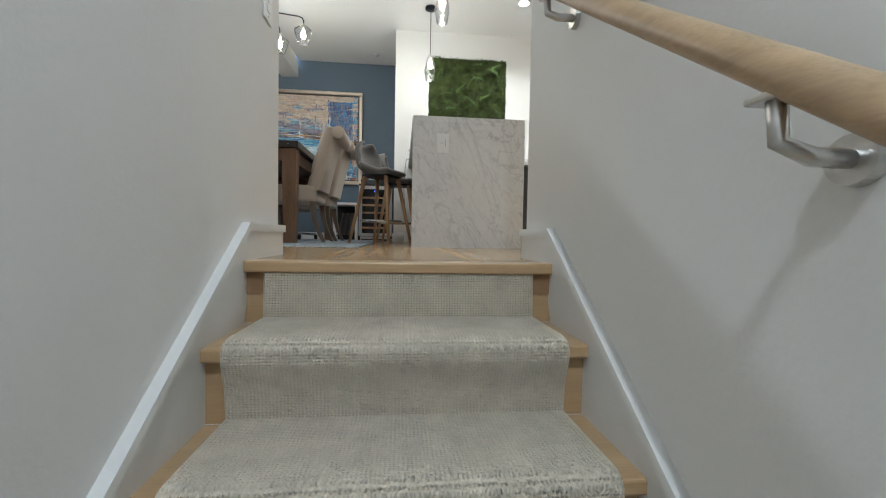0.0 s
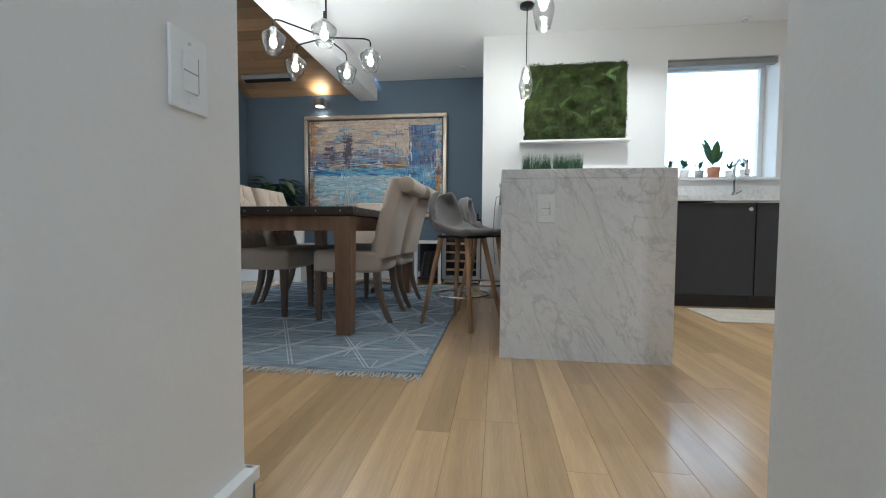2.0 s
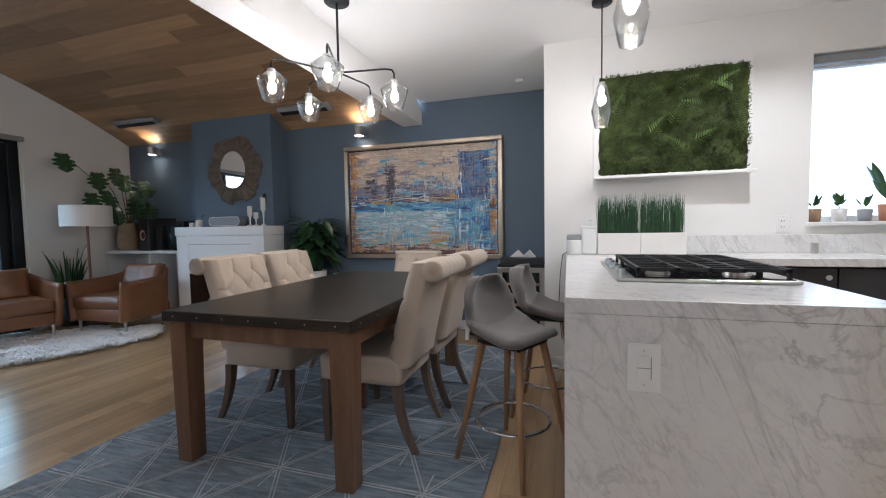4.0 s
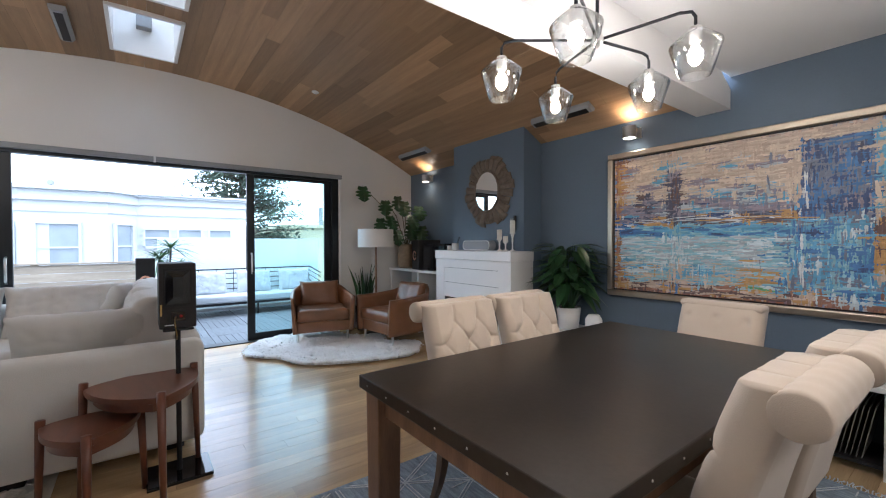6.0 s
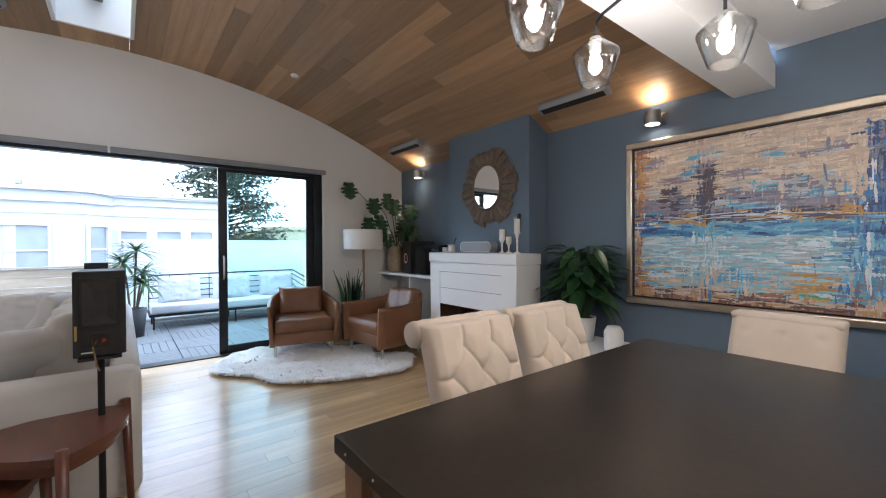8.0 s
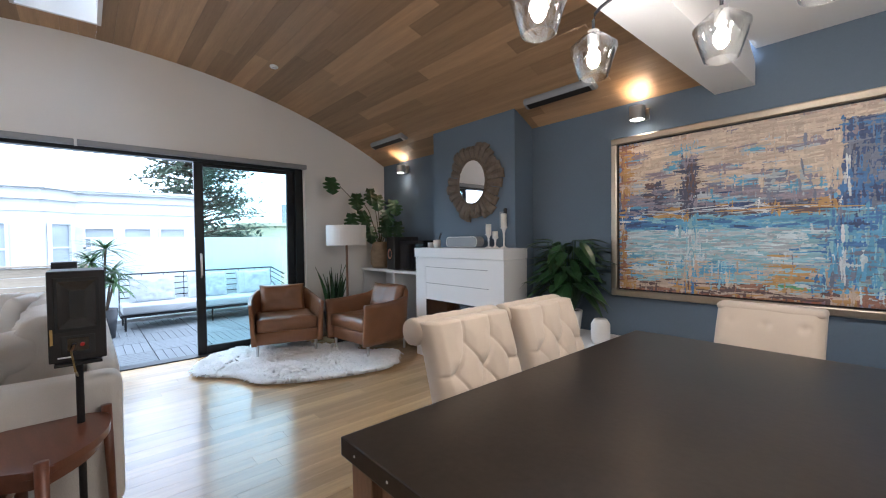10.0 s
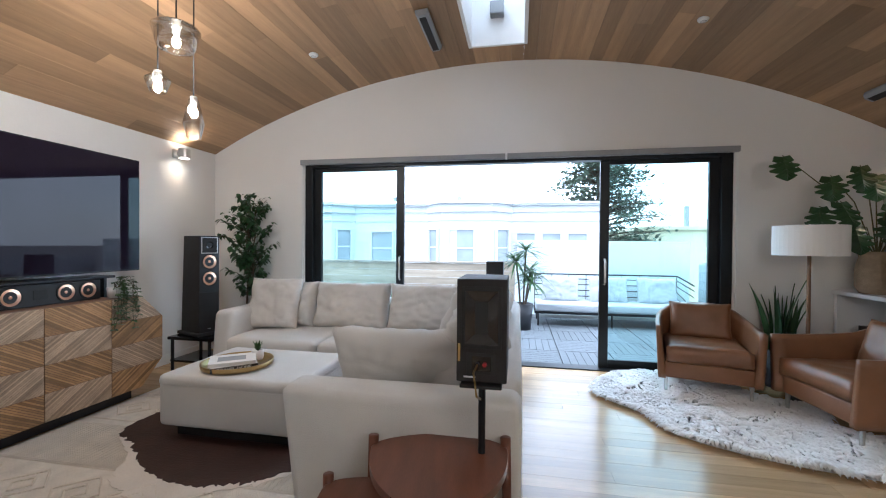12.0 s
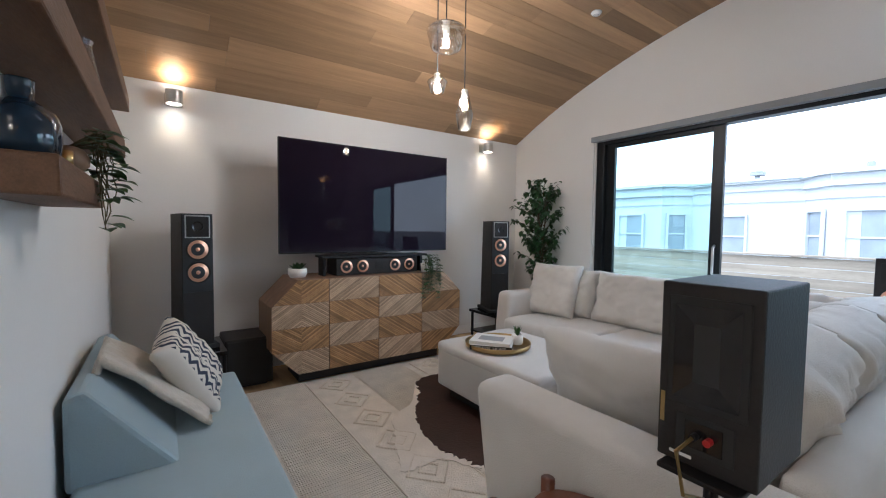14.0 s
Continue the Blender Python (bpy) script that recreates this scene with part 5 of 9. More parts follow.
def build_painting():
    x0, x1, z0, z1 = -2.703, -0.85, 0.783, 2.074
    t = thing("painting", label="large abstract blue and orange harbour painting in a champagne frame", category="painting")
    y0, y1 = YN - 0.06, YN - 0.002
    f = 0.05
    for a in ((x0, z0, x1, z0 + f), (x0, z1 - f, x1, z1), (x0, z0 + f, x0 + f, z1 - f), (x1 - f, z0 + f, x1, z1 - f)):
        part("frame_rail", bx(a[0], y0, a[1], a[2], y1, a[3], 0.008), M_GILT, t)
    part("liner", bx(x0 + f, y1 - 0.03, z0 + f, x1 - f, y1, z1 - f), M_BLACK, t, "black inner liner")
    W2, H2 = x1 - x0 - 2 * f - 0.024, z1 - z0 - 2 * f - 0.024
    m = bpy.data.materials.new("abstract_oil_paint")
    m.use_nodes = True
    n, l = m.node_tree.nodes, m.node_tree.links
    bs = n["Principled BSDF"]
    bs.inputs["Roughness"].default_value = 0.42
    tc, sep = n.new("ShaderNodeTexCoord"), n.new("ShaderNodeSeparateXYZ")
    l.new(tc.outputs["Object"], sep.inputs[0])

    def noisy(scale, stretch, detail=6, rough=0.62, dist=0.0, off=0.0):
        mp, nz = n.new("ShaderNodeMapping"), n.new("ShaderNodeTexNoise")
        mp.inputs["Scale"].default_value = stretch
        mp.inputs["Location"].default_value = (off, off, off)
        l.new(tc.outputs["Object"], mp.inputs["Vector"])
        l.new(mp.outputs["Vector"], nz.inputs["Vector"])
        nz.inputs["Scale"].default_value, nz.inputs["Detail"].default_value, nz.inputs["Roughness"].default_value, nz.inputs["Distortion"].default_value = scale, detail, rough, dist
        return nz.outputs["Fac"]

    def calc(op, a, c, d=None):
        k = n.new("ShaderNodeMath")
        k.operation = op
        for i, q in enumerate((a, c, d)):
            if q is None:
                continue
            if isinstance(q, (int, float)):
                k.inputs[i].default_value = q
            else:
                l.new(q, k.inputs[i])
        return k.outputs[0]

    def ramp(fac, stops):
        r = n.new("ShaderNodeValToRGB")
        e = r.color_ramp.elements
        while len(e) < len(stops):
            e.new(0.5)
        for k, (p, c) in zip(e, stops):
            k.position, k.color = p, (*c, 1)
        l.new(fac, r.inputs["Fac"])
        return r.outputs["Color"]

    def blend(fac, a, c):
        k = n.new("ShaderNodeMix")
        k.data_type = "RGBA"
        l.new(fac, k.inputs[0])
        for i, q in ((6, a), (7, c)):
            if isinstance(q, tuple):
                k.inputs[i].default_value = (*q, 1)
            else:
                l.new(q, k.inputs[i])
        return k.outputs[2]

    up = calc("MULTIPLY_ADD", sep.outputs["Z"], 1 / H2, 0.5)
    across = calc("MULTIPLY_ADD", sep.outputs["X"], 1 / W2, 0.5)
    stroke = noisy(5.5, (0.8, 1, 4.2), 8, 0.74, 0.35)
    blot = noisy(2.2, (1.0, 1, 1.5), 4, 0.6, 0.6, 9.0)
    level = calc("ADD", calc("ADD", up, calc("MULTIPLY_ADD", stroke, 0.34, -0.17)), calc("MULTIPLY_ADD", blot, 0.24, -0.12))
    base = ramp(level, [(0.0, (0.28, 0.1, 0.05)), (0.09, (0.42, 0.24, 0.11)), (0.17, (0.2, 0.3, 0.36)), (0.26, (0.13, 0.32, 0.48)), (0.37, (0.38, 0.5, 0.52)), (0.46, (0.1, 0.3, 0.55)), (0.53, (0.02, 0.04, 0.11)), (0.59, (0.24, 0.2, 0.2)), (0.65, (0.06, 0.1, 0.22)), (0.74, (0.3, 0.3, 0.34)), (0.86, (0.58, 0.46, 0.35)), (1.0, (0.45, 0.33, 0.26))])
    fine = ramp(noisy(14.0, (0.6, 1, 3.5), 6, 0.7, 0.2, 2.0), [(0.35, (0.45, 0.45, 0.5)), (0.5, (1, 1, 1)), (0.66, (1.5, 1.4, 1.25))])
    mul = n.new("ShaderNodeMix")
    mul.data_type, mul.blend_type = "RGBA", "MULTIPLY"
    mul.inputs[0].default_value = 0.75
    l.new(base, mul.inputs[6])
    l.new(fine, mul.inputs[7])
    base = mul.outputs[2]
    drips = ramp(noisy(4.0, (4.5, 1, 0.9), 7, 0.7, 0.25, 3.0), [(0.46, (0, 0, 0)), (0.54, (1, 1, 1))])
    dcol = ramp(noisy(3.0, (2.5, 1, 1.8), 4, 0.6, 0.4, 7.0), [(0.3, (0.02, 0.05, 0.16)), (0.45, (0.06, 0.24, 0.55)), (0.55, (0.5, 0.56, 0.6)), (0.62, (0.45, 0.2, 0.07)), (0.72, (0.18, 0.05, 0.035))])
    side = calc("ABSOLUTE", calc("SUBTRACT", across, 0.45), 0.0)
    edge = calc("SMOOTH_MIN", calc("MULTIPLY_ADD", side, 2.6, -0.35), 1.0, 0.1)
    mask = calc("MULTIPLY", drips, calc("MAXIMUM", edge, 0.06))
    col = blend(mask, base, dcol)
    towers = ramp(noisy(2.6, (3.2, 1, 0.8), 6, 0.68, 0.15, 12.0), [(0.53, (0, 0, 0)), (0.6, (1, 1, 1))])
    band = calc("MULTIPLY", calc("GREATER_THAN", level, 0.5), calc("LESS_THAN", level, 0.86))
    col = blend(calc("MULTIPLY", calc("MULTIPLY", towers, band), 0.7), col, (0.035, 0.06, 0.17))
    scum = ramp(noisy(7.0, (0.6, 1, 5.0), 8, 0.75, 0.2, 5.0), [(0.57, (0, 0, 0)), (0.63, (1, 1, 1))])
    col = blend(calc("MULTIPLY", scum, 0.65), col, (0.55, 0.6, 0.6))
    rust = ramp(noisy(4.0, (1.4, 1, 3.5), 6, 0.7, 0.3, 21.0), [(0.63, (0, 0, 0)), (0.68, (1, 1, 1))])
    col = blend(calc("MULTIPLY", rust, 0.55), col, (0.5, 0.22, 0.06))
    l.new(col, bs.inputs["Base Color"])
    bp = n.new("ShaderNodeBump")
    bp.inputs["Strength"].default_value, bp.inputs["Distance"].default_value = 0.35, 0.01
    l.new(stroke, bp.inputs["Height"])
    l.new(bp.outputs["Normal"], bs.inputs["Normal"])
    cv = part("canvas", bx(-W2 / 2, -0.006, -H2 / 2, W2 / 2, 0, H2 / 2, 0.002), m, t, "brushed oil paint on canvas")
    cv.location = ((x0 + x1) / 2, y1 - 0.03, (z0 + z1) / 2)
    # knife strokes of thick paint, laid layer over layer
    tones = {"cream": (0.62, 0.5, 0.38), "peach": (0.55, 0.42, 0.32), "mist": (0.42, 0.46, 0.5), "slate": (0.17, 0.19, 0.26), "mauve": (0.27, 0.22, 0.26), "ink": (0.06, 0.06, 0.1), "navy": (0.03, 0.06, 0.17), "cobalt": (0.05, 0.17, 0.42), "azure": (0.12, 0.36, 0.58), "aqua": (0.28, 0.5, 0.58), "ice": (0.58, 0.66, 0.68), "ochre": (0.5, 0.27, 0.07), "rust": (0.3, 0.13, 0.07), "umber": (0.12, 0.06, 0.045), "leaf": (0.12, 0.4, 0.16), "white": (0.66, 0.68, 0.68)}
    rng = random.Random(77)
    heaps = {k: bmesh.new() for k in tones}

    def stroke_at(u, v, length, width, upright, tone, depth):
        own = heaps[tone]
        cx, cz = (x0 + x1) / 2 + (u - 0.5) * W2, (z0 + z1) / 2 + (v - 0.5) * H2
        if upright:
            length = min(length, 2 * min(cz - z0 - f - 0.014, z1 - f - 0.014 - cz))
        else:
            length = min(length, 2 * min(cx - x0 - f - 0.014, x1 - f - 0.014 - cx))
        yb = y1 - 0.0362 - depth
        tilt = rng.gauss(0, 0.06)
        rim = []
        for k in range(7):
            s = k / 6 - 0.5
            w = width * (0.5 + 0.5 * math.sin(math.pi * (k + 0.6) / 7.2)) * rng.uniform(0.75, 1.1)
            side = s * length * tilt
            ends = []
            for e, lift in ((-0.5, 0), (0.1, rng.uniform(0.0006, 0.002)), (0.5, 0)):
                p, q = s * length, side + e * w
                ends.append(own.verts.new((cx + (q if upright else p), yb - lift, cz + (p if upright else q))))
            rim.append(ends)
        for r0, r1 in zip(rim, rim[1:]):
            for e in (0, 1):
                own.faces.new((r0[e], r0[e + 1], r1[e + 1], r1[e]))

    def palette(u, v):
        right, tower, spire = u > 0.7 + rng.gauss(0, 0.04), 0.76 < u < 0.96 and 0.5 < v < 0.93, abs(u - 0.3) < 0.035 and 0.5 < v < 0.86 or 0.12 < u < 0.2 and 0.5 < v < 0.72
        if u > 0.955 and v > 0.15:
            return ("ochre", "ochre", "umber") if 0.2 < v < 0.47 else ("cream", "peach", "azure", "cream")
        if u < 0.05 + 0.04 * noise.noise(Vector((v * 6, 4.5, 0))) + rng.gauss(0, 0.012):
            return ("ochre", "rust", "ochre", "peach")
        if v < 0.07 + rng.gauss(0, 0.015):
            return ("rust", "rust", "umber", "peach", "ochre", "cobalt") if u < 0.8 else ("cobalt", "ice", "rust", "azure")
        if right and v < 0.5:
            return ("navy", "cobalt", "azure", "cobalt", "aqua", "azure", "slate", "azure", "ice", "cobalt")
        if tower:
            return ("ink", "navy", "navy", "slate", "cobalt", "navy", "mauve", "cobalt")
        if spire:
            return ("slate", "mauve", "ink", "umber", "mist")
        if v < 0.2 + rng.gauss(0, 0.03):
            return ("ochre", "cream", "aqua", "peach", "azure", "ice", "ochre") if not 0.58 < u < 0.68 else ("leaf", "ochre", "aqua", "leaf")
        if v < 0.48 + rng.gauss(0, 0.015):
            return ("azure", "aqua", "ice", "mist", "aqua", "ice", "aqua", "azure") if v < 0.4 else ("cobalt", "azure", "aqua", "azure", "cobalt", "navy")
        if v < 0.55:
            return ("ink", "slate", "ink", "umber", "ochre", "white", "navy", "mauve")
        if v < 0.68 + 0.1 * noise.noise(Vector((u * 7, 1.5, 0))) + rng.gauss(0, 0.04):
            return ("navy", "slate", "mauve", "mauve", "slate", "mist", "azure", "mist", "peach")
        return ("azure", "mist", "mauve", "peach", "cream", "peach", "cream", "cream", "mist", "azure") if v < 0.93 else ("cream", "peach", "cream", "mauve")

    total = 7600
    for k in range(total):
        u, v = rng.uniform(0.015, 0.985), rng.uniform(0.015, 0.985)
        pal = palette(u, v)
        patch = 0.5 + 0.62 * noise.noise(Vector((u * 7, v * 15, 3.0))) + 0.22 * noise.noise(Vector((u * 18, v * 36, 8.0))) + rng.gauss(0, 0.06)
        tone = pal[min(len(pal) - 1, max(0, int(patch * len(pal))))]
        erect = (u > 0.72 and v < 0.9 or abs(u - 0.3) < 0.03 or u < 0.035 or rng.random() < (0.38 if v > 0.5 or v < 0.2 else 0.08)) and rng.random() < 0.75
        stroke_at(u, v, rng.uniform(0.03, 0.11) if erect else rng.uniform(0.04, 0.15), rng.uniform(0.01, 0.028), erect, tone, 0.0022 * k / total)
    for u, v, n_ in ((0.775, 0.6, 5), (0.765, 0.27, 7), (0.88, 0.33, 3), (0.66, 0.75, 3)):
        for k in range(n_):
            stroke_at(u + rng.gauss(0, 0.004), v + rng.uniform(-0.14, 0.14), rng.uniform(0.06, 0.13), rng.uniform(0.008, 0.02), True, "white" if n_ > 3 else "slate", 0.0026)
    for k in range(26):
        stroke_at(rng.uniform(0.1, 0.75), rng.gauss(0.515, 0.008), rng.uniform(0.1, 0.3), 0.009, False, rng.choice(("white", "ochre", "ink", "ice")), 0.0028)
    for name, own in heaps.items():
        pm = mat(name + "_oil_paint", tuple(0.88 * c + 0.12 * g for c, g in zip(tones[name], (0.22, 0.26, 0.34))), 0.45, var=0.16, scale=16, fine=120, bump=0.2, stretch=(1, 1, 3), island=0.18)
        tagged(part("paint_stroke", own, pm, t, name + " oil paint in knife strokes", True), kind="stuff")


build_painting()


def build_dining_rug():
    x0, x1, y0, y1 = -2.58, -0.54, 3.24, 5.98
    t = thing("dining_rug", label="blue flatwoven rug with raised white diamond lines and fringe", category="rug")
    m = mat("blue_heather_weave", (0.27, 0.325, 0.385), 0.95, var=0.5, scale=16, fine=110, bump=0.6, stretch=(0.5, 3, 1))
    part("weave", bx(x0, y0, 0.001, x1, y1, 0.01, 0.002), m, t)
    ln = bmesh.new()
    mw = mat("white_tufted_line", (0.6, 0.63, 0.65), 0.95, var=0.2, scale=30, fine=160, bump=0.6)
    W, H = x1 - x0, y1 - y0

    def seg(ax, ay, bxx, by, wd=0.0055):
        # clip to the rug
        d = Vector((bxx - ax, by - ay, 0))
        t0, t1 = 0.0, 1.0
        for p, q in ((-d.x, ax - x0 - 0.03), (d.x, x1 - 0.03 - ax), (-d.y, ay - y0 - 0.03), (d.y, y1 - 0.03 - ay)):
            if abs(p) < 1e-9:
                if q < 0:
                    return
            elif p < 0:
                t0 = max(t0, q / p)
            else:
                t1 = min(t1, q / p)
        if t0 >= t1:
            return
        a, c = Vector((ax, ay, 0)) + d * t0, Vector((ax, ay, 0)) + d * t1
        s = Vector((-d.y, d.x, 0)).normalized() * wd / 2
        vs = [ln.verts.new(v + Vector((0, 0, z))) for z in (0.0085, 0.0125) for v in (a - s, a + s, c + s, c - s)]
        for f in ((4, 5, 6, 7), (0, 1, 5, 4), (1, 2, 6, 5), (2, 3, 7, 6), (3, 0, 4, 7)):
            ln.faces.new([vs[k] for k in f])

    cell, tall = 0.36, 0.31
    for off in (-0.009, 0.009):
        for k in range(-14, 24):
            cx = x0 + k * cell
            r = H * (cell / 2) / tall
            seg(cx + off, y0, cx + r + off, y1)
            seg(cx + off, y0, cx - r + off, y1)
        for k in range(0, 12):
            seg(x0, y0 + k * tall + off, x1, y0 + k * tall + off)
    for i in range(8):
        for j in range(10):
            cx, cy = x0 + (i + (0.5 if j % 2 else 0)) * cell, y0 + j * tall
            if (i + j) % 2:
                seg(cx, cy - 0.14, cx, cy + 0.14)
    part("raised_line", ln, mw, t, "raised white tufted lines")["kind"] = "stuff"
    fr = bmesh.new()
    rng = random.Random(2)
    for ye, s in ((y0, -1), (y1, 1)):
        for i in range(150):
            fx = x0 + W * (i + 0.5) / 150
            tube([(fx, ye, 0.006), (fx + rng.gauss(0, 0.006), ye + s * 0.03, 0.006), (fx + rng.gauss(0, 0.012), ye + s * rng.uniform(0.05, 0.075), 0.004)], 0.003, 4, fr)
    tagged(part("fringe", fr, mw, t, "knotted white fringe"), kind="stuff")


build_dining_rug()


def build_far_dining():
    t = thing("wine_cooler", label="stainless wine cooler with a dark glass door", category="wine cooler")
    x0, x1, y0, y1, h = -0.85, -0.41, 6.19, 6.6, 0.76
    part("body", bx(x0, y0 + 0.03, 0.02, x1, y1, h, 0.004), M_BLACK, t)
    d = part("door", bx(x0, y0, 0.06, x0 + 0.045, y0 + 0.028, h - 0.03, 0.003), M_STEEL, t, "steel door frame")
    part("stile", bx(x1 - 0.045, y0, 0.06, x1, y0 + 0.028, h - 0.03, 0.003), M_STEEL, d)
    part("rail", bx(x0 + 0.045, y0, h - 0.075, x1 - 0.045, y0 + 0.028, h - 0.03, 0.003), M_STEEL, d)
    part("rail", bx(x0 + 0.045, y0, 0.06, x1 - 0.045, y0 + 0.028, 0.1, 0.003), M_STEEL, d)
    part("glass", bx(x0 + 0.045, y0 + 0.012, 0.1, x1 - 0.045, y0 + 0.018, h - 0.075), M_GLOSSB, d, "dark tinted glass")
    for k in range(5):
        part("rack", bx(x0 + 0.05, y0 + 0.004, 0.16 + k * 0.1, x1 - 0.05, y0 + 0.011, 0.185 + k * 0.1, 0.002), M_BEECH, d, "wooden rack front")
    part("display", bx(-0.65, y0 + 0.006, 0.655, -0.62, y0 + 0.0115, 0.665), M_BLUELED, d, "blue lit display")
    part("feet", bx(x0 + 0.03, y0 + 0.06, 0.0, x1 - 0.03, y1 - 0.03, 0.02), M_RUBBER, t)
    part("vent_grille", bx(x0 + 0.02, y0 + 0.002, 0.022, x1 - 0.02, y0 + 0.028, 0.055), M_STEEL, t)
    bowl = thing("tray_box", (-0.63, 6.36, 0.761), 0, "dark tray holding folded white napkins on the wine cooler", "tray")
    part("tray", bx(-0.2, -0.12, 0, 0.2, 0.12, 0.06, 0.006), M_DARKCAB, bowl)
    for dx in (-0.05, 0.06):
        part("napkin", prism([(dx - 0.07, 0.06), (dx + 0.07, 0.06), (dx + 0.01, 0.13)], "y", -0.03, 0.03, 0.004), M_CERAMIC, bowl, "folded white napkin")
    s = thing("record_shelf", label="low white open shelf holding leaning record sleeves", category="shelf")
    part("top", bx(-1.18, 6.18, 0.47, -0.86, 6.6, 0.5, 0.003), M_WHITECAB, s)
    for x in (-1.18, -0.9):
        part("leg", bx(x, 6.2, 0.0, x + 0.035, 6.24, 0.469), M_WHITECAB, s)
    part("back_panel", bx(-1.18, 6.58, 0.0, -0.865, 6.6, 0.469), M_BLACK, s)
    part("bottom", bx(-1.144, 6.22, 0.05, -0.901, 6.579, 0.07), M_BLACK, s)
    rng = random.Random(6)
    for i in range(7):
        r = thing("record", (-1.11 + i * 0.024, 6.4, 0.0715), 0, "thin record sleeve leaning in the low shelf", "record", "records")
        r.matrix_world = pose(-1.12 + i * 0.022, 6.4, 0.0735, 0, 10, 0)
        part("sleeve", bx(-0.002, -0.15, 0, 0.002, 0.15, 0.3), M_SPINE, r)
    b = thing("doormat_basket", (-0.3, 5.35, 0.0), 0, "small white cylinder jar on the floor by the stools", "jar")
    part("body", turned([(0, 0), (0.05, 0), (0.052, 0.11), (0, 0.115)], 20), M_WHITEP, b, smooth=True)


build_far_dining()

# ---- living room ----
def soft_box(x0, y0, z0, x1, y1, z1, bevel=0.04, seed=0, sag=0.01):
    """An upholstered block with rounded edges and a slightly uneven skin."""
    b = bx(x0, y0, z0, x1, y1, z1, bevel, 4)
    bmesh.ops.subdivide_edges(b, edges=[e for e in b.edges if e.calc_length() > 0.2], cuts=5, use_grid_fill=True)
    for v in b.verts:
        k = noise.noise(Vector((v.co.x * 4 + seed, v.co.y * 4, v.co.z * 4))) + 0.5 * noise.noise(Vector((v.co.x * 11, v.co.y * 11 + seed, v.co.z * 11)))
        v.co += Vector((0.3, 0.3, 0.7)) * k * sag
    return b


def pillow(name, size, m, label, material=None, seed=0, h=0.17, category="cushion", group=""):
    b = cushion(size[0], size[1], h, 0.55, 0.02, seed, 28, 0.14)
    ob = solo(name, b, material or M_SOFA, label, category, smooth=True, group=group)
    ob.matrix_world = m
    return ob


